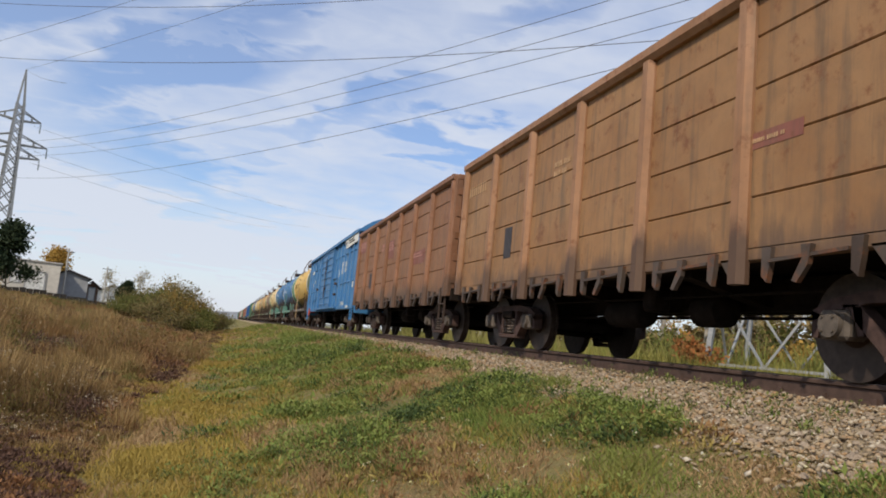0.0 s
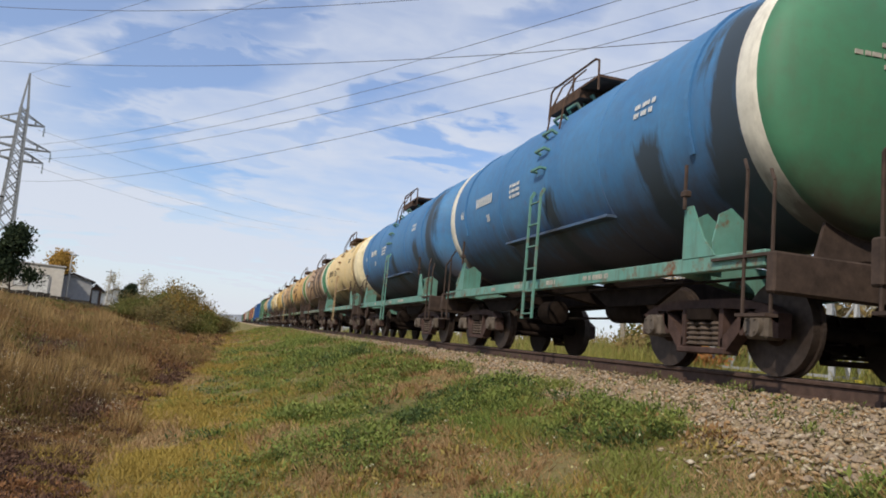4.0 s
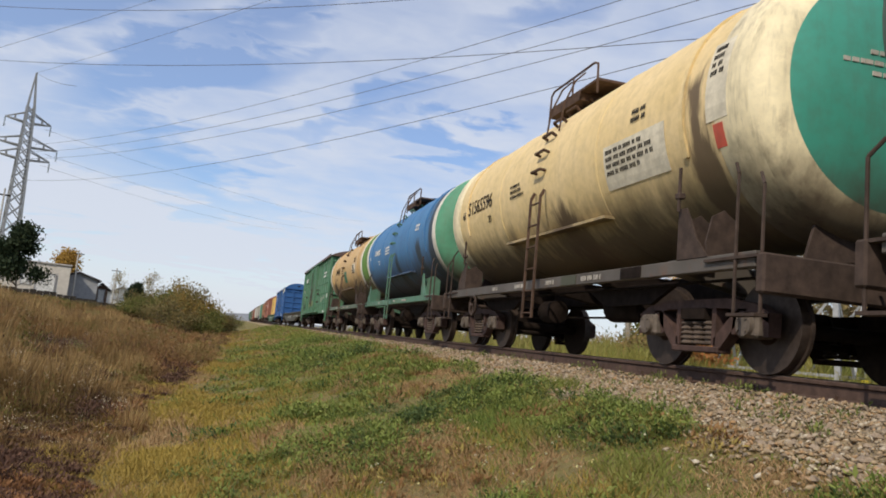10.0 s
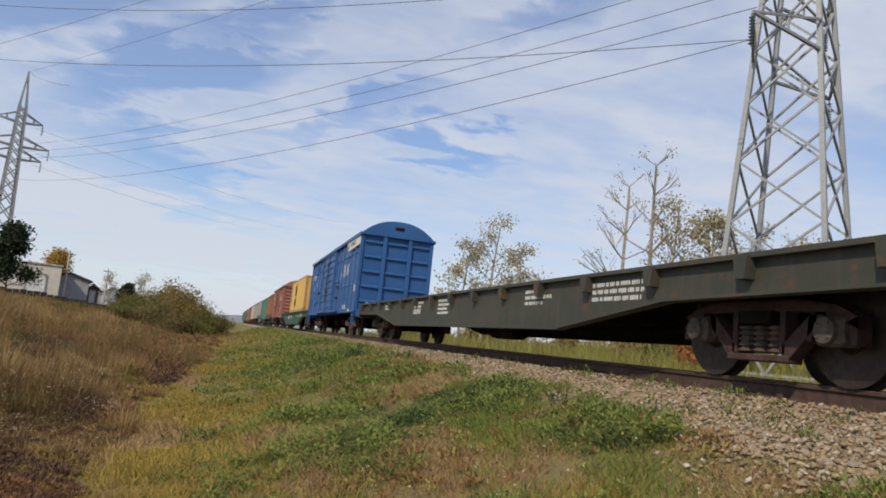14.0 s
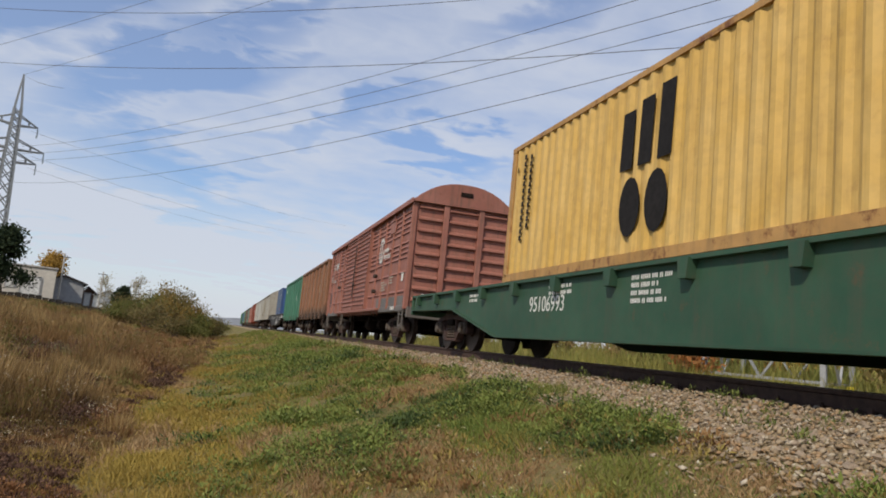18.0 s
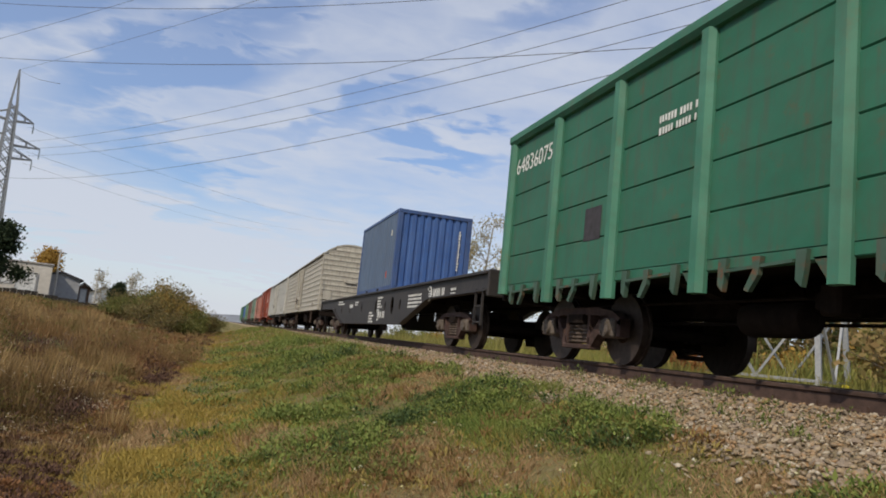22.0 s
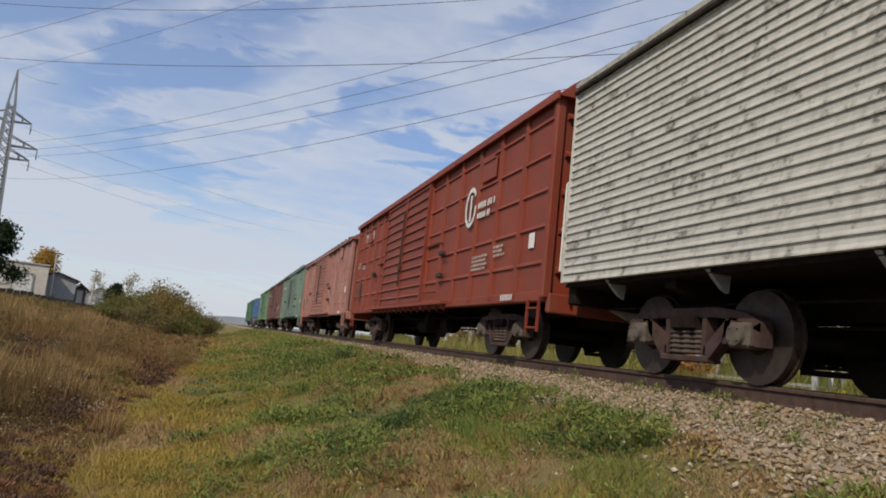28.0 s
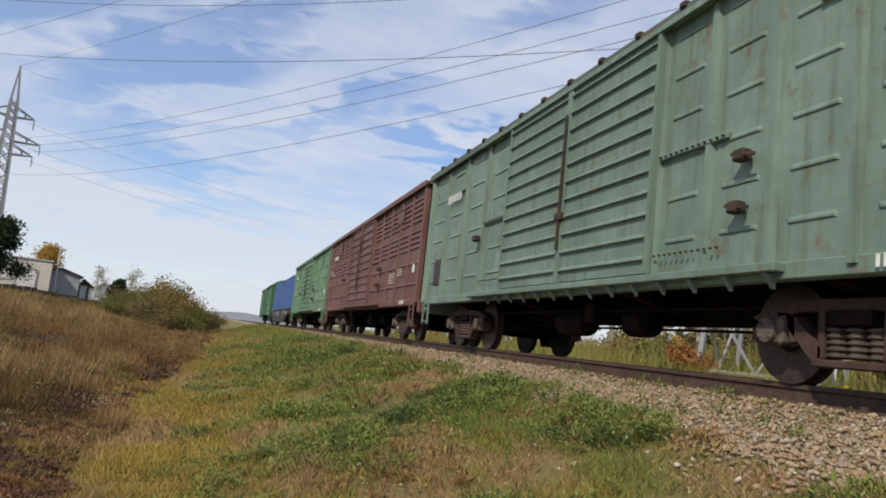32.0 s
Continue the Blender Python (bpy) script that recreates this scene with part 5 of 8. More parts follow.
def refrigerator(near, far, mat, label, seed, ribs, proud, grime):
    """Long insulated wagon, its walls pressed into level ribs, with a plug door."""
    rng = random.Random(seed)
    w, h = wagon("refrigerator_wagon", label, "refrigerator wagon", near, far, (far - near) / 2 - 2.4)
    X, Z0, Z1 = 1.46, 1.12, 4.00
    dw = 1.2
    st = (Z1 - Z0) / ribs
    for e in (-1, 1):
        o = e * X
        for a, b in ((-h, -dw - 0.1), (dw + 0.1, h)):
            for r in range(ribs):
                z = Z0 + r * st
                s = Shape().prism([(o - e * 0.05, z), (o + e * proud, z), (o + e * proud, z + 0.012), (o + e * 0.003, z + st * 0.42), (o, z + st), (o - e * 0.05, z + st)], 1, a, b)
                part("wall_rib", s, mat, w)
        part("inner_wall", Shape().box(min(o - e * 0.05, o - e * 0.10), max(o - e * 0.05, o - e * 0.10), -h, h, Z0, Z1), mat, w)
        d = part("plug_door", Shape().box(min(o + e * 0.01, o + e * 0.075), max(o + e * 0.01, o + e * 0.075), -dw, dw, Z0 + 0.12, Z1 - 0.12, 0.03), mat, w)
        for z in [Z0 + 0.45 + i * (st * (2 if ribs > 20 else 1)) for i in range(20)]:
            if z < Z1 - 0.3:
                part("door_rib", Shape().prism([(o + e * 0.07, z), (o + e * 0.095, z + 0.03), (o + e * 0.07, z + 0.05)], 1, -dw + 0.1, dw - 0.1), mat, d)
        for y in (-dw * 0.72, dw * 0.72):
            part("door_bar", Shape().tube((o + e * 0.13, y, Z0 + 0.2), (o + e * 0.13, y, Z1 - 0.2), 0.03, 8), mat, d)
            for z in (Z0 + 0.3, Z0 + 0.75, Z1 - 0.35):
                part("bar_bracket", Shape().box(min(o + e * 0.06, o + e * 0.17), max(o + e * 0.06, o + e * 0.17), y - 0.08, y + 0.08, z - 0.05, z + 0.05, 0.012), mat, d)
        part("door_lever", Shape().bar((o + e * 0.16, -dw * 0.7, Z0 + 0.72), (o + e * 0.16, dw * 0.55, Z0 + 0.66), 0.06).bar((o + e * 0.16, 0.1, Z0 + 0.5), (o + e * 0.16, 0.2, Z0 + 0.85), 0.05), DUSTY, d)
        part("door_rail", Shape().box(min(o, o + e * 0.16), max(o, o + e * 0.16), -dw * 1.1, dw * 3.0, Z0 - 0.03, Z0 + 0.06, 0.012), mat, w)
        part("top_rail", Shape().prism([(o - e * 0.02, Z1 - 0.02), (o + e * 0.05, Z1), (o + e * 0.06, Z1 + 0.06), (o - e * 0.05, Z1 + 0.10)], 1, -h, h), mat, w)
        part("gutter", Shape().box(min(o + e * 0.03, o + e * 0.07), max(o + e * 0.03, o + e * 0.07), -h, h, Z1 - 0.10, Z1 - 0.06), IRON, w)
        for i in range(10):
            y = -h + 1.2 + i * (2 * h - 2.4) / 9
            part("sill_bracket", Shape().prism([(o - e * 0.02, Z0 - 0.02), (o - e * 0.30, Z0 - 0.02), (o - e * 0.28, Z0 - 0.24), (o - e * 0.20, Z0 - 0.20)], 1, y - 0.03, y + 0.03), GALV if grime else IRON, w)
    for e in (-1, 1):
        y = e * h
        part("end_core", Shape().prism([(X - 0.02, Z0), (-X + 0.02, Z0)] + arch(X - 0.02, Z1 + 0.02, 0.56, 14, 2.2), 1, min(y - e * 0.05, y - e * 0.12), max(y - e * 0.05, y - e * 0.12)), mat, w)
        n = ribs + max(2, ribs // 5)
        for r in range(n):
            z = Z0 + r * st
            wide = X if z + st < Z1 + 0.02 else (X + 0.03) * max(0.1, 1 - max(0.0, (z + st - Z1) / 0.72)) ** 0.42
            part("end_rib", Shape().prism([(y - e * 0.06, z), (y + e * proud, z), (y + e * proud, z + 0.012), (y + e * 0.003, z + st * 0.42), (y, z + st), (y - e * 0.06, z + st)], 0, -wide, wide), mat, w)
        for x in (-X, X):
            part("corner_bead", Shape().tube((x, y, Z0), (x, y, Z1), 0.035, 8), mat, w)
        part("buffer_beam", Shape().box(-1.35, 1.35, min(y - e * 0.2, y + e * 0.02), max(y - e * 0.2, y + e * 0.02), Z0 - 0.3, Z0 - 0.01, 0.02), IRON, w)
        part("end_apron", Shape().prism([(-X, Z0), (X, Z0), (0.9, Z0 - 0.34), (-0.4, Z0 - 0.42)], 1, min(y, y - e * 0.04), max(y, y - e * 0.04)), mat, w)
        if e == -1:
            part("end_hatch", Shape().box(-1.32, -0.84, y - 0.05, y + 0.02, 1.65, 2.12, 0.02), mat, w)
            part("end_box", Shape().box(-0.25, 0.35, y - 0.12, y + 0.02, 2.62, 2.78, 0.02), mat, w)
            part("end_box", Shape().box(0.42, 1.0, y - 0.12, y + 0.02, 2.52, 2.68, 0.02), mat, w)
            part("end_rail", Shape().tube((0.3, y - 0.09, 2.35), (1.05, y - 0.09, 2.3), 0.018, 6), GALV, w)
        part("end_handrail", Shape().path([(-X + 0.02, y + e * 0.16, 1.3), (-X + 0.02, y + e * 0.16, 2.6), (-X + 0.12, y + e * 0.02, 2.65)], 0.02, 6), WHITE if grime else mat, w)
    outer, inner = arch(X + 0.05, Z1 + 0.04, 0.62, 14, 2.2), arch(X - 0.03, Z1 + 0.02, 0.55, 14, 2.2)
    part("roof", Shape().prism(outer + inner[::-1], 1, -h - 0.02, h + 0.02), mat, w, smooth=True)
    part("floor_plate", Shape().box(-X + 0.05, X - 0.05, -h, h, Z0 - 0.06, Z0 + 0.01), IRON, w)
    under_frame(w, h, (far - near) / 2 - 2.4, Z0 - 0.06, mat)
    part("equipment_box", Shape().box(-1.2, -0.55, -3.2, -1.6, 0.52, Z0 - 0.06, 0.03), IRON, w)
    ladder(w, "door_step", -X - 0.02, 0.35, 0.42, Z0 - 0.04, 0.85, 0.34, DUSTY)
    ladder(w, "door_step", -X - 0.02, -h + 2.6, 0.42, Z0 - 0.04, 0.4, 0.34, DUSTY)
    xs = -X - 0.05
    part("stencil_block", dashes(1, rng, xs, h * 0.36, 2.15, 0.14, 1.2), plain("stencil_grey", (0.28, 0.26, 0.22), 0.8), w, "faded grey lettering")
    part("stencil_block", dashes(2, rng, xs, -h * 0.72, 1.5, 0.06, 1.4), plain("stencil_grey", (0.28, 0.26, 0.22), 0.8), w, "faded grey lettering")
    return w


# ---- the train, first wagon first; numbers are metres along it ----
def make_train():
    orange = paint("ochre_gondola_paint", (0.275, 0.138, 0.058), (0.345, 0.19, 0.088), 0.36, 0.7, stains=((0.0, 9.0, 0.8, 1.12),), stain_color=(0.13, 0.08, 0.052))
    rusty = paint("rust_brown_gondola_paint", (0.235, 0.105, 0.048), (0.30, 0.15, 0.075), 0.42, 0.6, stains=((0.0, 9.0, 0.8, 1.12),), stain_color=(0.13, 0.08, 0.052))
    rusty_post = paint("rust_brown_post_paint", (0.205, 0.088, 0.042), None, 0.45, 0.5, stains=((0.0, 20.0, 0.0, 1.2),), stain_color=(0.085, 0.05, 0.034))
    orange_post = paint("ochre_post_paint", (0.28, 0.138, 0.066), None, 0.4, 0.45, stains=((0.0, 20.0, 0.0, 1.2),), stain_color=(0.085, 0.05, 0.034))
    blue = paint("bright_blue_paint", (0.034, 0.158, 0.365), (0.05, 0.195, 0.42), 0.04, 0.2, rough=0.5)
    deep_blue = paint("deep_blue_paint", (0.016, 0.085, 0.265), (0.024, 0.11, 0.31), 0.03, 0.15, rough=0.5)
    green = paint("wagon_green_paint", (0.055, 0.165, 0.095), (0.09, 0.215, 0.13), 0.22, 0.5, stains=((0.45, 0.22, 1.25, 2.5), (-0.45, 0.35, 2.3, 2.75), (-1.5, 0.2, 1.3, 2.0), (1.9, 0.25, 1.3, 1.9)), stain_color=(0.075, 0.05, 0.035))
    dark_green = paint("dark_green_paint", (0.025, 0.075, 0.045), (0.04, 0.10, 0.06), 0.15, 0.35)
    teal_green = paint("fresh_green_gondola_paint", (0.022, 0.125, 0.075), (0.035, 0.16, 0.10), 0.18, 0.5)
    light_post = paint("light_green_post_paint", (0.034, 0.155, 0.098), None, 0.1, 0.2)
    red_brown = paint("red_brown_paint", (0.29, 0.11, 0.08), (0.35, 0.15, 0.115), 0.24, 0.55)
    grey_skirt = paint("grey_overspray", (0.12, 0.11, 0.105), None, 0.1, 0.3)
    red = paint("brick_red_paint", (0.215, 0.032, 0.014), (0.265, 0.05, 0.024), 0.18, 0.5)
    pink = paint("faded_pink_paint", (0.36, 0.155, 0.125), (0.43, 0.215, 0.18), 0.34, 0.6)
    mint = paint("pale_green_paint", (0.135, 0.21, 0.17), (0.195, 0.28, 0.235), 0.26, 0.6)
    maroon = paint("maroon_paint", (0.13, 0.055, 0.05), (0.19, 0.10, 0.09), 0.22, 0.5)
    grass_green = paint("mid_green_paint", (0.105, 0.205, 0.12), None, 0.12, 0.3)
    cream = paint("cream_wagon_paint", (0.385, 0.355, 0.295), (0.445, 0.415, 0.35), 0.16, 0.5)
    white = paint("chalky_white_paint", (0.49, 0.475, 0.43), (0.55, 0.535, 0.485), 0.45, 0.35, rust_color=(0.10, 0.088, 0.07))
    black = paint("black_girder_paint", (0.022, 0.020, 0.022), (0.035, 0.032, 0.033), 0.05, 0.2)
    yellow = paint("yellow_container_paint", (0.62, 0.39, 0.10), (0.68, 0.46, 0.16), 0.10, 0.35, dirt=(0.16, 0.09, 0.04))
    yellow_frame = paint("yellow_rusty_frame", (0.42, 0.23, 0.07), None, 0.6, 0.4)
    c_blue = paint("container_blue_paint", (0.035, 0.095, 0.28), (0.06, 0.13, 0.33), 0.05, 0.2)
    c_faded = paint("faded_container_blue", (0.075, 0.115, 0.19), (0.10, 0.145, 0.225), 0.06, 0.25)
    c_blue_frame = paint("container_blue_frame", (0.03, 0.07, 0.19), None, 0.1, 0.2)
    planks = plain("old_deck_planks", (0.14, 0.11, 0.085), 0.9, 0, 0.4, 5.0, 0.4)

    gondola(2.2, 14.85, orange, orange_post, "ochre high-sided open wagon with rusty posts", 3, patch=(3.4, 3.75, 1.55, 2.1), plates=((-3.42, -2.72, 2.08, 2.24),), marks=plain("faded_stencil", (0.44, 0.28, 0.16), 0.8))
    gondola(15.65, 28.3, rusty, rusty_post, "rust-brown open wagon with a maroon number patch", 4, patch=(3.25, 3.62, 1.52, 2.05), plates=((-3.95, -2.7, 1.92, 2.28), (-0.08, 0.72, 2.35, 2.92), (4.35, 6.2, 2.95, 3.4)), number="62402680", marks=plain("pinkish_stencil", (0.42, 0.22, 0.19), 0.8))
    boxcar(29.1, 47.0, blue, "bright blue covered wagon with a white banner", 11, (6, 5), (6.85, 11.3), 2, 5, 9, 3, banner=True, wheel=True)

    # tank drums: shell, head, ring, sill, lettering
    # belly darkens the underside: dirt and painted shade in one
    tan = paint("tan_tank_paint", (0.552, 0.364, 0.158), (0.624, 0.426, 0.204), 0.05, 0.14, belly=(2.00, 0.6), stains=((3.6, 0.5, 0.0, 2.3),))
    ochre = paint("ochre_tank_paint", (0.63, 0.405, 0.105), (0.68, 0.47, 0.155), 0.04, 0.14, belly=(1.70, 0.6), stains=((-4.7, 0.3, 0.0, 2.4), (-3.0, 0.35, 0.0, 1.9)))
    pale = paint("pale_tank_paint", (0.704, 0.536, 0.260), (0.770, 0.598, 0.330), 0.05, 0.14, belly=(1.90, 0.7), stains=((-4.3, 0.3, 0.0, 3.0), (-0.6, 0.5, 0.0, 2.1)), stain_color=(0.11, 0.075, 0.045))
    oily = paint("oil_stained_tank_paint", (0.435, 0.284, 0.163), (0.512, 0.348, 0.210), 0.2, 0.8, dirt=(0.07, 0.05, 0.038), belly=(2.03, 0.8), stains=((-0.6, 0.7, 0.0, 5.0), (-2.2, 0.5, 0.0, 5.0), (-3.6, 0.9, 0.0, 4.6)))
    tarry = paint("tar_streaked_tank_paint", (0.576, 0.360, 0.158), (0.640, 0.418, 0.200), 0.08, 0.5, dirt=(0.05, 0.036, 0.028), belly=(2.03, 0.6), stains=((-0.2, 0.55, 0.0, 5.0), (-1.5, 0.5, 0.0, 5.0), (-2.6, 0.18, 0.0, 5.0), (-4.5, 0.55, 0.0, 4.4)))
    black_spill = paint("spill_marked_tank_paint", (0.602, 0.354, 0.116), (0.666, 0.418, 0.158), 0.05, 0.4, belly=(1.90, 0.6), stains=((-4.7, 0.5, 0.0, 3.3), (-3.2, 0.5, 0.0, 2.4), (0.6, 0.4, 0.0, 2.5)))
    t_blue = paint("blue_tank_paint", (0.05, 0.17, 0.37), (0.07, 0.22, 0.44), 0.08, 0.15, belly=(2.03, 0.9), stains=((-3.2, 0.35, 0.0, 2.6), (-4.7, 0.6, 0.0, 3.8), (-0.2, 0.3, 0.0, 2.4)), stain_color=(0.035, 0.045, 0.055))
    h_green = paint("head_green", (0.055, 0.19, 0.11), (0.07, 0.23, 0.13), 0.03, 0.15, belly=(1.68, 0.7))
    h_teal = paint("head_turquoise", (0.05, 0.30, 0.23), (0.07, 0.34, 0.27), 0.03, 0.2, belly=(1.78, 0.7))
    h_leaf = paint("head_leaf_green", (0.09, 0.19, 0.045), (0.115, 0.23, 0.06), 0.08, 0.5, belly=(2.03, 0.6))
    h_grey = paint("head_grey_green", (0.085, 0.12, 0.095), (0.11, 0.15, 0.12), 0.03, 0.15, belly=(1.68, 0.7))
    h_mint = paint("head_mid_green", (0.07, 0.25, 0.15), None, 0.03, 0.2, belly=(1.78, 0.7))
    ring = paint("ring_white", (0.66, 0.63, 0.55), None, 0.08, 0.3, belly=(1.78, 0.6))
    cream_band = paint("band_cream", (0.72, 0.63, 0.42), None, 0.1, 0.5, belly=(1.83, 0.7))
    s_teal = paint("sill_turquoise", (0.10, 0.27, 0.225), (0.17, 0.33, 0.28), 0.45, 0.7)
    s_grey = paint("sill_grey_brown", (0.07, 0.06, 0.052), None, 0.2, 0.4)
    s_green = paint("sill_olive_green", (0.085, 0.135, 0.065), None, 0.3, 0.6)
    s_sea = paint("sill_sea_green", (0.065, 0.165, 0.11), None, 0.3, 0.6)
    s_dull = paint("sill_dull_green", (0.085, 0.12, 0.085), None, 0.2, 0.4)
    c0 = 53.97
    tanks = [
        (ochre, h_grey, ring, s_grey, BLACK, "ochre tank wagon with a grey-green head", 0.3, 0),
        (t_blue, h_green, ring, s_teal, WHITE, "blue tank wagon with a green head", 0.3, 0),
        (t_blue, t_blue, t_blue, s_teal, WHITE, "blue tank wagon on a turquoise frame", 0.25, 0),
        (pale, h_teal, cream_band, s_teal, BLACK, "pale tank wagon with a turquoise head and broad white band", 0.55, 0),
        (oily, h_green, ring, s_dull, BLACK, "oil-stained brown tank wagon with a green head", 0.32, 0),
        (black_spill, h_leaf, ring, s_green, BLACK, "ochre tank wagon with black stains and a leaf-green head", 0.32, 0),
        (tarry, h_leaf, ring, s_green, BLACK, "tan tank wagon streaked with tar", 0.32, 0),
        (ochre, h_grey, ring, s_grey, BLACK, "ochre tank wagon on a grey-brown frame", 0.32, 0),
        (pale, h_teal, cream_band, s_grey, BLACK, "cream tank wagon with a turquoise head", 0.55, 0),
        (t_blue, h_mint, ring, s_sea, WHITE, "blue tank wagon with a mid-green head", 0.32, 0),
        (tan, h_leaf, ring, s_dull, BLACK, "tan tank wagon with faded stencils", 0.32, -0.35),
    ]
    for i, (a, b, c, d, e, label, wide, shift) in enumerate(tanks):
        tank(c0 + 12.02 * i + shift, (a, b, c, d, e), label, 21 + i, i, wide, broad=wide > 0.5)

    boxcar(180.0, 196.75, green, "weathered green covered wagon with rust and yellow patches", 41, (6, 5), (6.5, 11.3), 5, 5, 0, 1, logo="script", top=4.14, grime=1, rivets=True, rise=0.34, number=(2.3, 3.2, 0.26), roof_mat=paint("rusty_roof_sheet", (0.085, 0.05, 0.042), None, 0.4, 0.3))
    flatcar(197.35, 221.2, paint("grimy_olive_paint", (0.040, 0.048, 0.036), (0.062, 0.060, 0.045), 0.35, 0.6), "empty dark green flat wagon with a plank deck", 42, 0.72, 1.14, planks)
    boxcar(222.45, 240.1, deep_blue, "clean blue covered wagon with a white banner", 43, (6, 5), (6.75, 11.2), 2, 5, 9, 3, banner=True, number=(0.75, 2.98, 0.27, "29072881"))
    flatcar(241.15, 265.15, dark_green, "green flat wagon carrying a yellow container", 44, 0.92, 1.22, planks, number="95106993")
    container(247.1, 259.25, 1.29, yellow, yellow_frame, "yellow shipping container with rust and a black emblem", 45, logo=True)
    boxcar(266.05, 282.1, red_brown, "red-brown covered wagon with louvred walls and grey skirt", 46, (5, 4), (5.85, 10.9), 5, 9, 17, 4, logo="ring", skirt=grey_skirt, louvre=True, top=4.0, wheel=5.4, number=(0.95, 3.02, 0.27, "52124245"))
    gondola(282.75, 295.4, rusty, rusty_post, "rust-brown high-sided open wagon with worn stencils", 47, patch=(2.72, 3.42, 1.5, 2.02), marks=plain("faded_stencil", (0.44, 0.28, 0.16), 0.8))
    gondola(296.2, 309.0, teal_green, light_post, "clean green open wagon with light green posts", 48, patch=(3.05, 3.5, 1.6, 2.05), number="64836075")
    flatcar(310.0, 334.05, black, "black flat wagon with fish-bellied girders", 49, 1.0, 1.45, IRON, stakes=False, holes=True)
    container(319.3, 325.36, 1.50, c_blue, c_blue_frame, "blue twenty-foot container with a grey side", 50, side_mat=c_faded)
    refrigerator(335.15, 355.8, cream, "cream refrigerator wagon with broad level ribs", 51, 11, 0.030, False)
    refrigerator(357.45, 378.0, white, "chalky white refrigerator wagon with narrow ribs and grime", 52, 25, 0.022, True)
    boxcar(378.65, 395.5, red, "brick-red covered wagon with a white ring emblem", 53, (6, 5), (7.0, 11.5), 5, 5, 12, 1, logo="ring", top=4.12, rivets=True, number=(1.43, 3.38, 0.27, "29201878"))
    boxcar(397.0, 413.0, pink, "faded pink covered wagon with an open brake platform", 54, (5, 4), (6.35, 10.4), 6, 5, 17, 4, open_end=True, clips=True, roof_mat=paint("sooty_pink_roof", (0.20, 0.075, 0.06), None, 0.3, 0.4), top=3.9, ledge=0.018, short=True)
    boxcar(414.0, 428.7, mint, "pale green covered wagon with ribbed doors", 55, (5, 4), (4.75, 9.4), 6, 6, 11, 1, clips=True, roof_mat=paint("sooty_green_roof", (0.075, 0.11, 0.09), None, 0.3, 0.4), top=4.05, rivets=True, ledge=0.018, short=True)
    boxcar(429.4, 446.2, maroon, "maroon covered wagon with louvred side walls", 56, (5, 5), (6.4, 10.4), 5, 5, 11, 3, louvre=True)
    boxcar(447.0, 464.0, grass_green, "mid-green covered wagon with ribbed doors", 57, (5, 5), (6.4, 10.6), 5, 5, 11, 1)
    flatcar(465.0, 489.3, black, "black flat wagon under two blue containers", 58, 1.0, 1.25, IRON, stakes=False)
    container(465.6, 476.9, 1.30, c_blue, c_blue_frame, "blue shipping container with white marks", 59)
    container(477.4, 488.7, 1.30, c_blue, c_blue_frame, "blue shipping container with white marks", 60)
    boxcar(490.2, 510.5, green, "green covered wagon at the train's tail", 61, (6, 6), (8.0, 12.3), 4, 5, 9, 3)


make_train()


# ---- ground ----
PROFILE = [(-400, 1.2), (-60, 0.9), (-26, 0.75), (-16, 0.35), (-9, -0.35), (-5, -1.0), (-2.6, -1.38), (-1.1, -1.46), (0.2, -1.32), (1.4, -1.02),
           (2.5, -0.64), (3.0, -0.46), (3.5, -0.40), (4.2, -0.28), (4.7, -0.20), (7.4, -0.20), (8.0, -0.32), (9.2, -0.75), (13, -0.75), (20, -0.3), (34, -0.05), (70, 0.1), (400, 0.4)]


def ground_z(x, y):
    p = np.interp(x, [a for a, _ in PROFILE], [b for _, b in PROFILE])
    return p + 0.05 * np.sin(x * 1.3 + 0.7 * np.sin(y * 0.31)) * np.sin(y * 0.9 + x * 0.4) * (np.abs(x - 6.04) > 2.6) * np.minimum(1, np.abs(np.abs(x - 6.04) - 2.6))


def shoulder(y):
    """Where the ballast ends and the grass begins, towards the path."""
    return np.interp(y, [2.0, 3.0, 3.8, 4.4, 6.3, 9.4, 17.6, 30, 60], [3.3, 3.15, 3.02, 3.16, 3.5, 3.62, 3.85, 4.2, 4.4]) + 0.12 * np.sin(y * 1.7) + 0.08 * np.sin(y * 4.1)


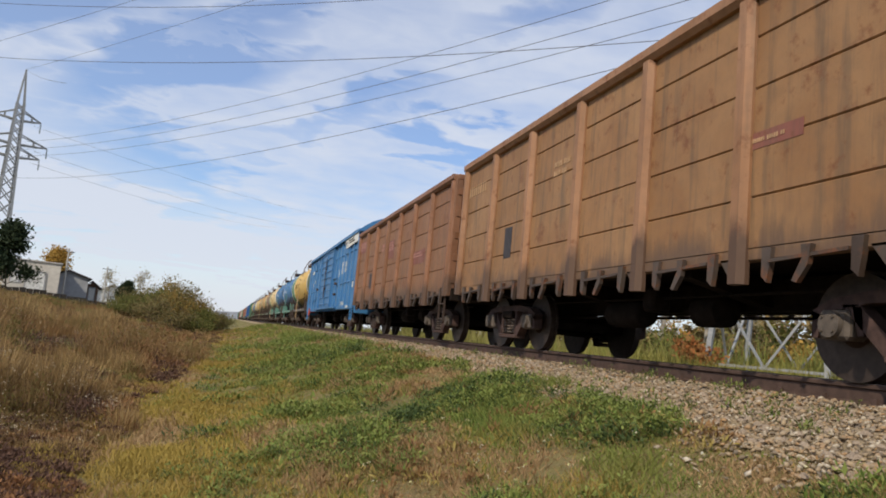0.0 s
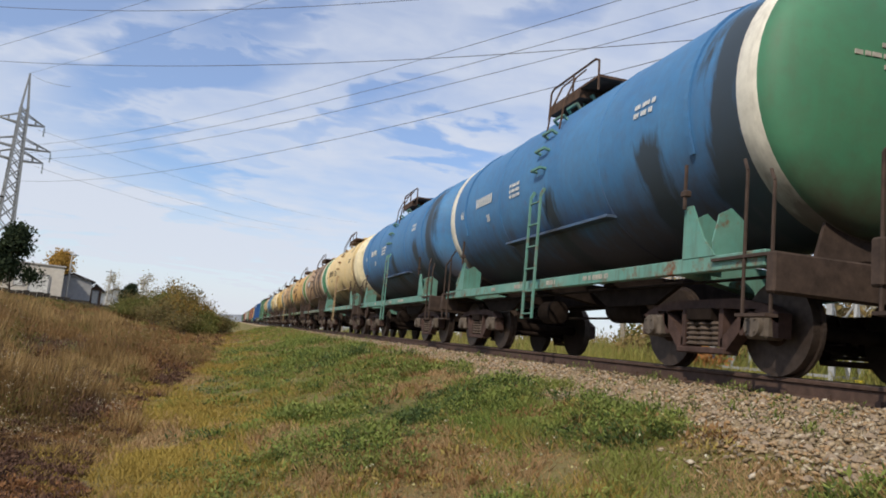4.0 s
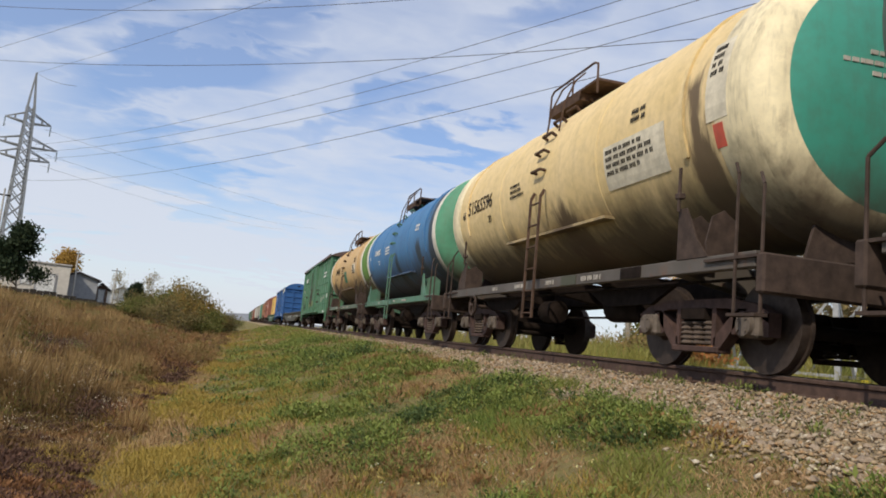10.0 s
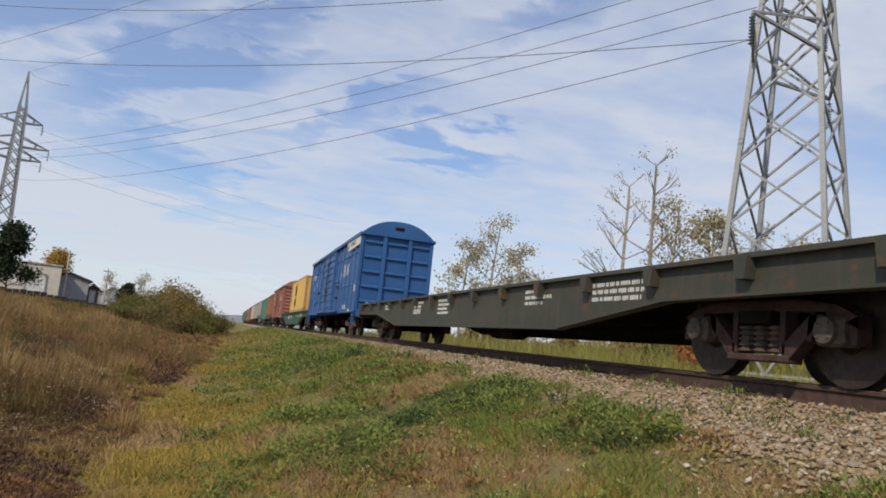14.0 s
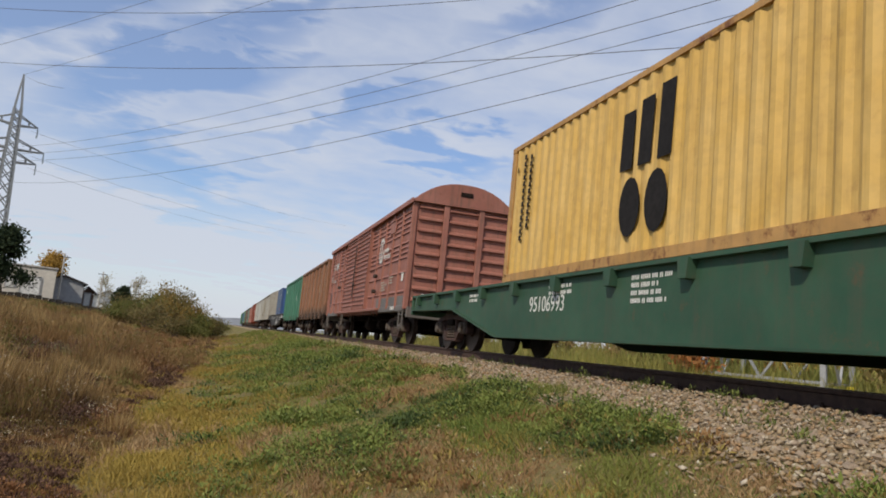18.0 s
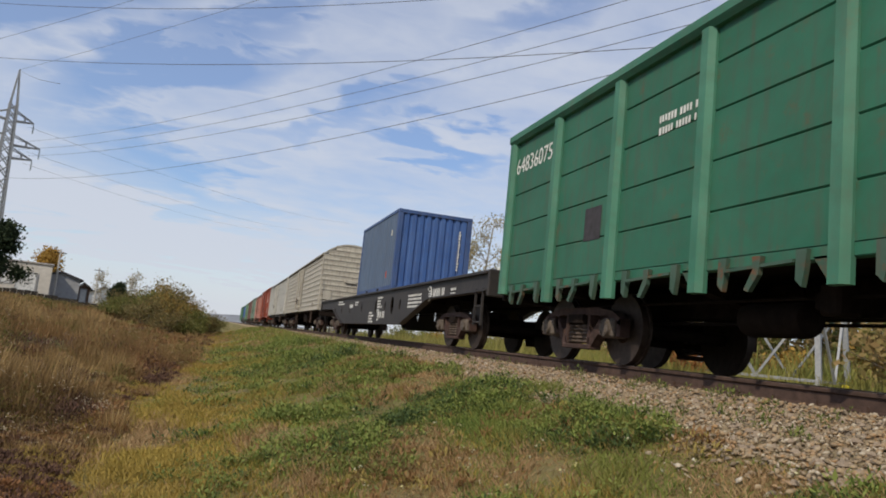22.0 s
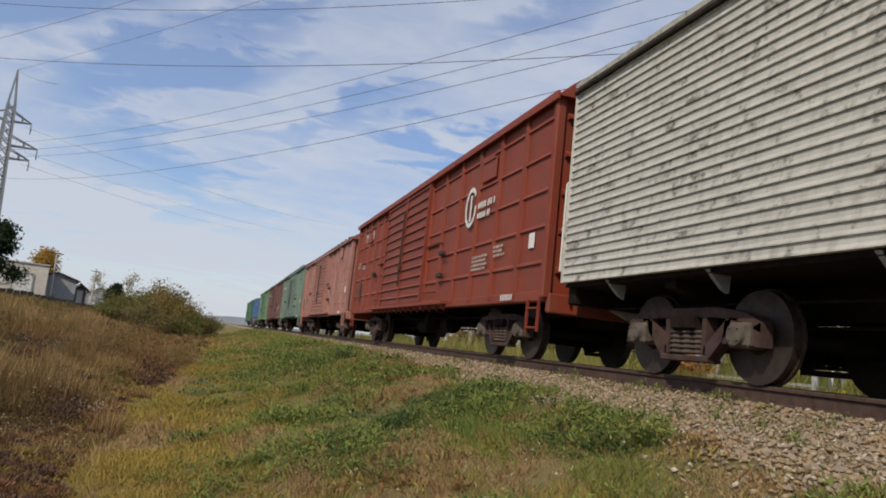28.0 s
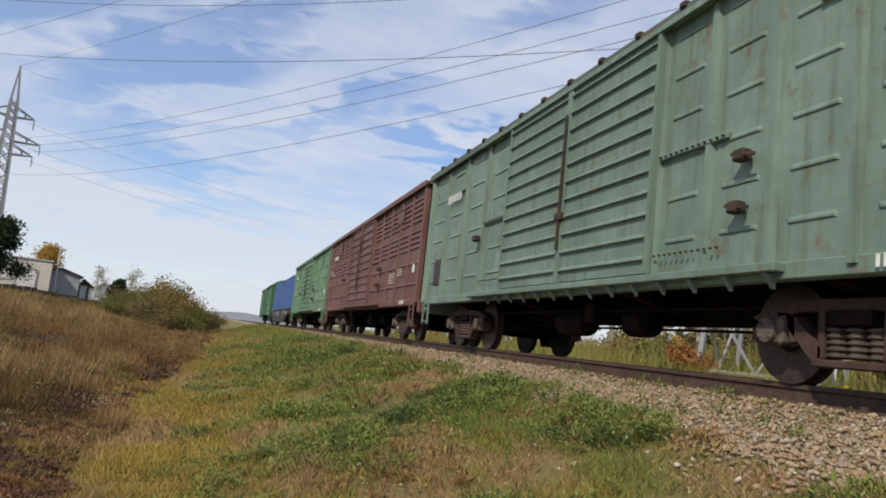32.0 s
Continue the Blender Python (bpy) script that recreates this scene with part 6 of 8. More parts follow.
def soil_material():
    m, n, l, b = material("ground_soil")
    v = n.new("ShaderNodeTexCoord").outputs["Object"]
    a = blend(n, l, noise_fac(n, l, v, 1.1, 6, 0.6, 0.35, 0.65), (0.17, 0.15, 0.052), (0.28, 0.205, 0.095))
    a = blend(n, l, noise_fac(n, l, v, 0.35, 5, 0.6, 0.42, 0.62), a, (0.13, 0.15, 0.042))
    a = blend(n, l, times(n, l, noise_fac(n, l, v, 9.0, 6, 0.7, 0.45, 0.7), 0.6), a, (0.20, 0.145, 0.10))
    a = blend(n, l, times(n, l, noise_fac(n, l, v, 55.0, 5, 0.7, 0.42, 0.62), 0.7), a, (0.085, 0.075, 0.03))
    a = blend(n, l, times(n, l, noise_fac(n, l, v, 90.0, 3, 0.6, 0.58, 0.68), 0.6), a, (0.34, 0.27, 0.17))
    # grit and stone dust under the ballast
    xyz = n.new("ShaderNodeSeparateXYZ")
    l.new(v, xyz.inputs[0])
    grit = n.new("ShaderNodeMapRange")
    grit.inputs["From Min"].default_value, grit.inputs["From Max"].default_value = 3.0, 3.9
    l.new(xyz.outputs["X"], grit.inputs["Value"])
    beyond = n.new("ShaderNodeMapRange")
    beyond.inputs["From Min"].default_value, beyond.inputs["From Max"].default_value = 8.6, 8.0
    l.new(xyz.outputs["X"], beyond.inputs["Value"])
    bed = n.new("ShaderNodeMath")
    bed.operation = "MULTIPLY"
    l.new(grit.outputs[0], bed.inputs[0])
    l.new(beyond.outputs[0], bed.inputs[1])
    dust = blend(n, l, noise_fac(n, l, v, 60.0, 5, 0.65, 0.35, 0.65), (0.22, 0.165, 0.105), (0.42, 0.335, 0.225))
    a = blend(n, l, bed.outputs[0], a, dust)
    l.new(a, b.inputs["Base Color"])
    b.inputs["Roughness"].default_value = 0.95
    b.inputs["Specular IOR Level"].default_value = 0.1
    bump(n, l, b, noise_fac(n, l, v, 14, 8, 0.7, 0.2, 0.8), 0.7, 0.03)
    return m


def fast_mesh(name, verts, faces, mat, smooth=False):
    """A mesh from arrays; the faces all have one number of corners."""
    me = bpy.data.meshes.new(name)
    k = faces.shape[1]
    me.vertices.add(len(verts))
    me.vertices.foreach_set("co", np.ascontiguousarray(verts, np.float32).ravel())
    me.loops.add(faces.size)
    me.loops.foreach_set("vertex_index", np.ascontiguousarray(faces, np.int32).ravel())
    me.polygons.add(len(faces))
    me.polygons.foreach_set("loop_start", np.arange(0, faces.size, k, dtype=np.int32))
    me.update(calc_edges=True)
    if smooth:
        me.polygons.foreach_set("use_smooth", np.ones(len(faces), bool))
    me.materials.append(mat)
    return me


def make_ground():
    xs = np.unique(np.concatenate([np.array([-2500, -1200, -600, -300, -150, -90, 90, 150, 300, 600, 1200, 2500.0]), np.arange(-70, 71, 6.0), np.arange(-24, 24, 1.2), np.arange(-6, 13, 0.22)]))
    ys = np.unique(np.concatenate([np.array([-1200, -700, -450, -300, -200, -120, -80, 400, 600, 900, 1400, 2400, 3600.0]), np.arange(-60, 320, 6.0), np.arange(-8, 60, 0.6)]))
    gx, gy = np.meshgrid(xs, ys, indexing="ij")
    gz = ground_z(gx, gy)
    v = np.stack([gx, gy, gz], -1).reshape(-1, 3)
    i, j = np.meshgrid(np.arange(len(xs) - 1), np.arange(len(ys) - 1), indexing="ij")
    a = (i * len(ys) + j).ravel()
    f = np.stack([a, a + len(ys), a + len(ys) + 1, a + 1], 1)
    tagged(new("ground", fast_mesh("ground", v, f, soil_material(), True)), "grassy ground sloping up to the ballast bank", "ground", kind="structure")


make_ground()
RNG = np.random.default_rng(7)


def blades(x, y, height, width, lean, mat, name, label, simple=False, toward=None):
    """Grass as one object: each blade a bent, tapering strip (one straight piece where it is far off)."""
    n = len(x)
    z = ground_z(x, y) - np.minimum(0.02, 0.12 * height)
    a = RNG.uniform(0, 2 * np.pi, n)
    dx, dy = np.cos(a), np.sin(a)
    la = RNG.uniform(0, 2 * np.pi, n) if toward is None else toward
    tip_out = lean * height * RNG.uniform(0.25, 1.5, n)
    lx, ly = np.cos(la) * tip_out, np.sin(la) * tip_out
    base = np.stack([x, y, z], 1)
    side = np.stack([dx, dy, np.zeros(n)], 1) * (width / 2)[:, None]
    if simple:
        tip = base + np.stack([lx, ly, height], 1)
        v = np.stack([base - side, base + side, tip + side * 0.25, tip - side * 0.25], 1).reshape(-1, 3)
        f = np.arange(n * 4).reshape(-1, 4)
        return tagged(new(name, fast_mesh(name, v, f, mat)), label, "grass", kind="stuff")
    mid = base + np.stack([lx * 0.3, ly * 0.3, height * 0.55], 1)
    tip = base + np.stack([lx, ly, height], 1)
    v = np.stack([base - side, base + side, mid + side * 0.8, mid - side * 0.8, tip + side * 0.12, tip - side * 0.12], 1).reshape(-1, 3)
    k = np.arange(n)[:, None] * 6
    f = np.concatenate([k + np.array([[0, 1, 2, 3]]), k + np.array([[3, 2, 4, 5]])], 0)
    return tagged(new(name, fast_mesh(name, v, f, mat)), label, "grass", kind="stuff")


LATTICE = np.random.default_rng(99).uniform(-1, 1, (256, 256))


def patches(x, y, scale, shift):
    """Smooth value noise with three octaves, about -1 to 1."""
    total, weight = 0.0, 1.0
    for k in range(3):
        u, v = x * scale * 2 ** k / 2.4 + shift * 13.7 + 500, y * scale * 2 ** k / 2.4 + shift * 7.3 + 500
        i, j = np.floor(u).astype(int), np.floor(v).astype(int)
        fu, fv = u - i, v - j
        fu, fv = fu * fu * (3 - 2 * fu), fv * fv * (3 - 2 * fv)
        p = LATTICE[i % 256, j % 256] * (1 - fu) + LATTICE[(i + 1) % 256, j % 256] * fu
        q = LATTICE[i % 256, (j + 1) % 256] * (1 - fu) + LATTICE[(i + 1) % 256, (j + 1) % 256] * fu
        total = total + weight * (p * (1 - fv) + q * fv)
        weight *= 0.55
    return total


GREEN = leaf_mat("grass_green", (0.10, 0.155, 0.035), (0.24, 0.275, 0.07), (0.22, 0.225, 0.062))
OLIVE_GRASS = leaf_mat("grass_olive", (0.265, 0.205, 0.05), (0.46, 0.335, 0.085), (0.33, 0.235, 0.065))
DRY = leaf_mat("grass_dry", (0.27, 0.165, 0.08), (0.48, 0.34, 0.185), (0.33, 0.215, 0.11))
BROAD = leaf_mat("weed_leaf", (0.085, 0.122, 0.03), (0.205, 0.232, 0.068))
RUSSET = leaf_mat("russet_weed", (0.19, 0.10, 0.045), (0.30, 0.18, 0.08))


def leaf_cloud(rng, centres, spread, count, size):
    """Small leaf quads scattered round points."""
    n = len(centres) * count
    c = np.repeat(np.array(centres, float), count, 0) + rng.normal(0, 1, (n, 3)) * np.array(spread)
    a, b = rng.normal(0, 1, (n, 3)), rng.normal(0, 1, (n, 3))
    a /= np.linalg.norm(a, axis=1)[:, None]
    b -= a * np.sum(a * b, 1)[:, None]
    b /= np.linalg.norm(b, axis=1)[:, None]
    s = rng.uniform(0.6, 1.3, (n, 1)) * size
    v = np.stack([c - a * s, c + b * s * 0.6, c + a * s, c - b * s * 0.6], 1).reshape(-1, 3)
    return v, np.arange(n * 4).reshape(-1, 4)


def plants(rng, x, y, height, radius, leaves, length, mat, name, label, rise=0.5):
    """Bushy weeds as one object: leaves that point outwards from domes round each root."""
    n = len(x)
    h, r, z0 = np.repeat(height, leaves), np.repeat(radius, leaves), np.repeat(ground_z(x, y), leaves)
    m = n * leaves
    u, a = rng.uniform(0, 1, m) ** 0.6, rng.uniform(0, 2 * np.pi, m)
    p = np.stack([np.repeat(x, leaves) + np.cos(a) * u * r, np.repeat(y, leaves) + np.sin(a) * u * r, z0 + h * (1 - 0.8 * u * u) * rng.uniform(0.25, 1.0, m)], 1)
    a = a + rng.normal(0, 0.7, m)
    up = rng.normal(rise, 0.45, m)
    d = np.stack([np.cos(a) * np.cos(up), np.sin(a) * np.cos(up), np.sin(up)], 1)
    size = (np.repeat(length, leaves) * rng.uniform(0.5, 1.35, m))[:, None]
    side = np.stack([-np.sin(a), np.cos(a), rng.normal(0, 0.35, m)], 1) * size * rng.uniform(0.09, 0.20, (m, 1))
    mid = p + d * size * 0.5
    v = np.stack([p, mid + side, p + d * size, mid - side], 1).reshape(-1, 3)
    v[:, 2] = np.maximum(v[:, 2], ground_z(v[:, 0], v[:, 1]) + 0.003)
    return tagged(new(name, fast_mesh(name, v, np.arange(m * 4).reshape(-1, 4), mat)), label, "weeds", kind="stuff")


BARE = ((2.20, 9.3, 0.42, 1.0), (2.14, 4.55, 0.36, 0.55), (2.62, 3.45, 0.30, 0.5), (1.75, 6.2, 0.22, 0.5), (2.75, 14.5, 0.35, 1.2))


def bareness(x, y):
    """1 in the middle of a worn spot where stones and soil show, 0 away from it."""
    total = 0.0
    for cx, cy, rx, ry in BARE:
        total = total + np.exp(-((x - cx) / rx) ** 2 - ((y - cy) / ry) ** 2)
    return total


def make_grass():
    # short grass on the slope: yellower by the foot path, greener towards the ballast, thin where soil shows
    for near, far_end, n in ((2.2, 8.0, 120000), (8.0, 28.0, 140000), (28.0, 85.0, 36000)):
        y = near * (far_end / near) ** RNG.uniform(0, 1, n)
        x0, x1 = np.maximum(-1.7, -0.33 * y), np.minimum(4.7, 1.05 * y + 0.4)
        x = x0 + (x1 - x0) * RNG.uniform(0, 1, n)
        tuft = patches(x, y * 0.7, 5.0, 3.3)
        bare = patches(x, y * 0.5, 1.7, 0.4) + 0.45 * tuft - 1.5 * bareness(x, y)
        keep = (x < shoulder(y) - RNG.uniform(0.0, 0.5, n) ** 2 + 0.22 * tuft) & (bare > -0.85 + RNG.normal(0, 0.2, n))
        x, y, tuft = x[keep], y[keep], tuft[keep]
        m = len(x)
        tone = 0.6 * patches(x, y * 0.5, 1.3, 1.9) + 0.5 * patches(x, y * 0.6, 5.5, 4.4) + 0.50 * (x - 0.75) - 0.5 * np.clip((x - 2.4) / 0.5, 0, 2) * (y < 6) + RNG.normal(0, 0.45, m)
        dry = patches(x, y * 0.5, 2.2, 6.1) + 0.6 * patches(x, y * 0.6, 6.5, 2.4) + 0.5 * np.exp(-((x + 0.75) / 0.4) ** 2) + 0.5 * bareness(x, y) + 0.55 * np.exp(-((x - 2.9) / 0.4) ** 2) * (y < 5.8) + RNG.normal(0, 0.35, m) > 0.70
        k = 1 + np.maximum(0, y - 5) / 8
        for sel, mat, name, lab in (((tone > 0) & ~dry, GREEN, "short_grass", "short green grass on the slope"), ((tone <= 0) & ~dry, OLIVE_GRASS, "yellowing_grass", "yellow-green autumn grass by the foot path"), (dry, DRY, "dry_grass", "withered straw-brown grass in patches")):
            p, q = x[sel], y[sel]
            blades(p, q, RNG.uniform(0.018, 0.062, len(p)) * np.clip(1 + 1.1 * tuft[sel], 0.35, 2.4) * (1 + q / 60), RNG.uniform(0.006, 0.013, len(p)) * k[sel], 0.9, mat, name, lab, True)
    # leafy weeds in bushy clumps, thickest half way up the slope
    rng = np.random.default_rng(17)
    greens = (BROAD, leaf_mat("fresh_weed_leaf", (0.145, 0.205, 0.045), (0.27, 0.30, 0.085)), leaf_mat("deep_weed_leaf", (0.045, 0.082, 0.030), (0.115, 0.150, 0.055)))
    labels = ("low leafy green weeds in clumps", "fresh bright green weeds in clumps", "dark green weeds in clumps")
    for near, far_end, n, leaves, grow in ((2.5, 9.0, 9000, 34, 1.0), (9.0, 34.0, 8000, 20, 1.6)):
        y = near * (far_end / near) ** rng.uniform(0, 1, n)
        x = rng.uniform(-0.4, 3.9, n)
        want = 0.50 * patches(x, y * 0.8, 1.5, 5.1) + 0.75 * patches(x, y * 0.9, 3.6, 9.4) + 0.80 * np.exp(-((x - 2.25) / 1.0) ** 2) - 1.0 * bareness(x, y) - 0.7 * (y < 4.3) * np.clip((x - 2.3) / 0.4, 0, 1)
        keep = (x < shoulder(y) - 0.02 + rng.normal(0, 0.06, n)) & (want > 0.62 + rng.normal(0, 0.36, n)) & (x < 1.05 * y + 0.5)
        x, y = x[keep], y[keep]
        kind = np.clip(np.round(1.0 + 1.1 * patches(x, y * 0.6, 3.4, 6.6) + rng.normal(0, 0.55, len(x))), 0, 2).astype(int)
        big = np.clip(0.72 + 0.6 * patches(x, y * 0.9, 3.6, 9.4) + rng.normal(0, 0.2, len(x)), 0.25, 1.9) * (1 + y / 40)
        for i in range(3):
            q = kind == i
            plants(rng, x[q], y[q], 0.105 * big[q] * (1, 1.1, 0.8)[i], 0.085 * big[q] * grow, leaves, 0.040 * big[q] ** 0.5 * grow, greens[i], ("leafy_weeds", "fresh_weeds", "dark_green_weeds")[i], labels[i])
    # reddish and yellow withered plants under the ballast and among the green
    n = 2100
    y = 2.4 * (26 / 2.4) ** rng.uniform(0, 1, n)
    x = rng.uniform(0.2, 3.9, n)
    keep = (x < shoulder(y) + 0.1) & (0.9 * patches(x, y * 0.5, 1.6, 2.2) + 1.1 * np.exp(-((x - 2.95) / 0.32) ** 2) * (y < 6.5) + 0.5 * bareness(x, y) + rng.normal(0, 0.2, n) > 0.62)
    x, y = x[keep], y[keep]
    golden = rng.uniform(0, 1, len(x)) < 0.35
    for q, mat, name, lab in ((golden, leaf_mat("golden_weed", (0.30, 0.23, 0.06), (0.38, 0.30, 0.11)), "golden_weeds", "small yellow withered weeds"), (~golden, RUSSET, "russet_weeds", "reddish-brown withered weeds near the ballast")):
        plants(rng, x[q], y[q], rng.uniform(0.04, 0.13, q.sum()), rng.uniform(0.04, 0.11, q.sum()) * (1 + y[q] / 20), 26, rng.uniform(0.025, 0.05, q.sum()) * (1 + y[q] / 25), mat, name, lab, 0.8)
    # small pale flowers
    n = 150
    y = 3.0 * (20 / 3.0) ** rng.uniform(0, 1, n)
    x = rng.uniform(1.0, 3.4, n)
    q = (x < shoulder(y)) & (patches(x, y, 1.5, 7.1) > 0.25)
    c = np.stack([x[q], y[q], ground_z(x[q], y[q]) + 0.09], 1)
    v, f = leaf_cloud(rng, c, (0.012, 0.012, 0.006), 5, 0.010)
    tagged(new("pale_flowers", fast_mesh("pale_flowers", v, f, leaf_mat("pale_yellow_petals", (0.55, 0.50, 0.20), (0.62, 0.60, 0.50)))), "tiny pale yellow flowers on the slope", "flowers", kind="stuff")
    # sparse weeds that push up through the ballast
    n = 150
    y = 4.0 * (40 / 4.0) ** rng.uniform(0, 1, n)
    x = rng.uniform(3.3, 5.1, n)
    plants(rng, x, y, rng.uniform(0.05, 0.14, n), rng.uniform(0.05, 0.12, n), 26, rng.uniform(0.03, 0.055, n), greens[0], "ballast_weeds", "small green weeds between the ballast stones", 0.8)


make_grass()


def make_back_ground():
    """Thinner grass and weeds beside and behind the place where the camera stands."""
    n = 20000
    x, y = RNG.uniform(-9, 3.6, n), RNG.uniform(-16, 5, n)
    out = (x < shoulder(y) - 0.1) & ((y < 2.3) | (x < -0.3 * y))
    x, y = x[out], y[out]
    green = patches(x, y, 1.0, 1.9) > 0
    for sel, mat, name, lab in ((green, GREEN, "short_grass", "short green grass on the slope"), (~green, OLIVE_GRASS, "yellowing_grass", "yellow-green autumn grass by the foot path")):
        blades(x[sel], y[sel], RNG.uniform(0.03, 0.10, sel.sum()), RNG.uniform(0.008, 0.016, sel.sum()), 0.8, mat, name, lab, True)


make_back_ground()


def belt_edge(y):
    """Where the tall weeds begin beside the foot path."""
    return np.interp(y, [3, 6, 9, 14, 25, 60, 110], [-1.35, -1.2, -1.1, -0.98, -0.72, -0.55, -0.5]) + 0.28 * patches(y * 0 + 3.0, y, 1.1, 0.3)


def make_tall_weeds():
    """The belt of tall dry grass and weeds beyond the foot path."""
    STRAW = leaf_mat("straw", (0.28, 0.185, 0.078), (0.45, 0.32, 0.15), (0.20, 0.125, 0.055), 0.25)
    BROWN = leaf_mat("withered_stems", (0.188, 0.106, 0.048), (0.305, 0.184, 0.082), (0.175, 0.12, 0.05), 0.2)
    OLIVE = leaf_mat("olive_weeds", (0.114, 0.119, 0.035), (0.194, 0.172, 0.053), None, 0.2)
    DARK = leaf_mat("dark_withered_leaves", (0.075, 0.042, 0.034), (0.155, 0.088, 0.060), None, 0.12)
    RUST = leaf_mat("rust_brown_weeds", (0.20, 0.095, 0.045), (0.31, 0.165, 0.075), None, 0.2)
    SEED = leaf_mat("pale_seed_heads", (0.42, 0.35, 0.24), (0.56, 0.49, 0.37), None, 0.2)

    def spread(n, y0, y1):
        y = y0 * (y1 / y0) ** RNG.uniform(0, 1, n)
        x = belt_edge(y) - RNG.uniform(0, 1, n) * (0.33 * y + 1.2 + belt_edge(y))
        return x, y

    def hollow(x, y):
        """1 in the middle of a hollow where dark weeds lie low."""
        return sum(np.exp(-((x - cx) / rx) ** 2 - ((y - cy) / ry) ** 2) for cx, cy, rx, ry in ((-1.3, 18.5, 0.35, 2.6), (-1.55, 7.3, 0.42, 0.9), (-1.65, 11.2, 0.35, 1.3), (-2.9, 8.8, 0.4, 0.8), (-2.6, 15.5, 0.4, 1.6), (-4.2, 21, 0.7, 2.5)))

    def mound(x, y):
        """How high the growth stands: hillocks and hollows, lower at the belt's rim and far off."""
        lumps = np.clip(0.85 + 0.6 * patches(x, y * 0.6, 0.9, 1.1) + 0.6 * patches(x, y * 0.7, 2.4, 5.1), 0.18, 1.8) * (1 - 0.6 * np.minimum(1, hollow(x, y)))
        return lumps * np.clip((belt_edge(y) + 0.35 - x) / 1.2, 0.30, 1.0) * np.interp(y, [12, 40], [1.0, 0.45])
    # loose standing stems between the plants
    for y0, y1 in ((4.5, 16), (16, 110)):
        for n, mat, name, lab, h0, h1, shift, level in ((17000, STRAW, "tall_straw_grass", "tall straw-coloured dry grass", 0.45, 0.95, 0.9, 0.4), (26000, BROWN, "withered_weeds", "dense withered brown weeds", 0.15, 0.55, 2.9, -0.5), (16000, OLIVE, "olive_weeds", "olive-green weeds among the dry stems", 0.15, 0.5, 4.2, 0.15)):
            x, y = spread(n, y0, y1)
            keep = patches(x, y * 0.6, 1.2, shift) - 1.2 * hollow(x, y) + RNG.normal(0, 0.25, n) > level
            x, y = x[keep], y[keep]
            blades(x, y, RNG.uniform(h0, h1, len(x)) * mound(x, y), RNG.uniform(0.003, 0.009, len(x)) * (1 + y / 16), 0.28, mat, name, lab, True)
    # tussocks: stems that fan out a little from one root, in drifts
    for mat, name, lab, shift, level, h0, h1, n in ((STRAW, "straw_tussocks", "tussocks of straw-coloured dry grass", 0.9, 0.24, 0.5, 1.0, 2900), (BROWN, "withered_tussocks", "tussocks of withered brown grass", 2.9, -0.1, 0.3, 0.75, 1500)):
        x, y = spread(n, 4.6, 75)
        keep = patches(x, y * 0.6, 1.2, shift) + 0.9 * np.exp(-((x + 2.9) / 1.0) ** 2 - ((y - 12) / 4.5) ** 2) * (mat is STRAW) - 1.5 * hollow(x, y) + RNG.normal(0, 0.18, n) > level
        x, y = x[keep], y[keep]
        m = 46
        w = np.repeat(mound(x, y) * RNG.uniform(0.6, 1.15, len(x)), m)
        a = RNG.uniform(0, 2 * np.pi, len(w))
        o = np.abs(RNG.normal(0, 0.09, len(w))) * (1 + np.repeat(y, m) / 50)
        blades(np.repeat(x, m) + np.cos(a) * o, np.repeat(y, m) + np.sin(a) * o, RNG.uniform(h0, h1, len(w)) * w, RNG.uniform(0.004, 0.009, len(w)) * (1 + np.repeat(y, m) / 16), 0.32, mat, name, lab, True, a + RNG.normal(0, 0.5, len(w)))
    # bushy weeds with withered leaves, each kind in drifts of its own
    rng = np.random.default_rng(3)
    for near, far_end, share, grow, leaves in ((4.5, 13, 1.0, 1.0, 90), (13, 34, 1.0, 1.7, 60), (34, 90, 0.7, 3.2, 40)):
        for mat, name, lab, shift, level, n, tall in ((BROWN, "withered_bushes", "bushy withered brown weeds", 2.9, -0.05, 1000, 0.55), (OLIVE, "olive_bushes", "bushy olive-green weeds", 4.2, 0.20, 760, 0.48), (RUST, "russet_bushes", "bushy rust-brown weeds", 6.3, 0.08, 900, 0.50), (DARK, "dark_weeds", "dark withered weeds in the hollows by the foot path", 7.7, 0.22, 1200, 0.40)):
            x, y = spread(int(n * share), near, far_end)
            want = patches(x, y * 0.6, 1.2, shift) + rng.normal(0, 0.15, len(x))
            if mat is DARK:
                want = want + 0.35 * np.exp(-((belt_edge(y) - 0.15 - x) / 0.4) ** 2) + 1.6 * hollow(x, y)
            else:
                want = want - 1.2 * hollow(x, y)
            if mat is OLIVE:
                want = want + np.clip((y - 16) / 25, 0, 0.55)
            keep = want > level
            x, y = x[keep], y[keep]
            big = mound(x, y) * rng.uniform(0.65, 1.2, len(x))
            plants(rng, x, y, tall * 1.25 * big, (0.10 + 0.12 * big) * (1 + y / 45), leaves, 0.042 * grow * rng.uniform(0.7, 1.2, len(x)), mat, name, lab, 0.75)
    # pale fluffy seed heads
    x, y = spread(1100, 8.5, 34)
    keep = patches(x, y * 0.6, 1.2, 8.8) > 0.12
    x, y = x[keep], y[keep]
    c = np.stack([x, y, ground_z(x, y) + RNG.uniform(0.45, 0.80, len(x)) * mound(x, y)], 1)
    v, f = leaf_cloud(rng, c, (0.03, 0.03, 0.02), 7, 0.010)
    tagged(new("seed_heads", fast_mesh("seed_heads", v, f, SEED)), "pale fluffy seed heads on withered weeds", "weeds", kind="stuff")

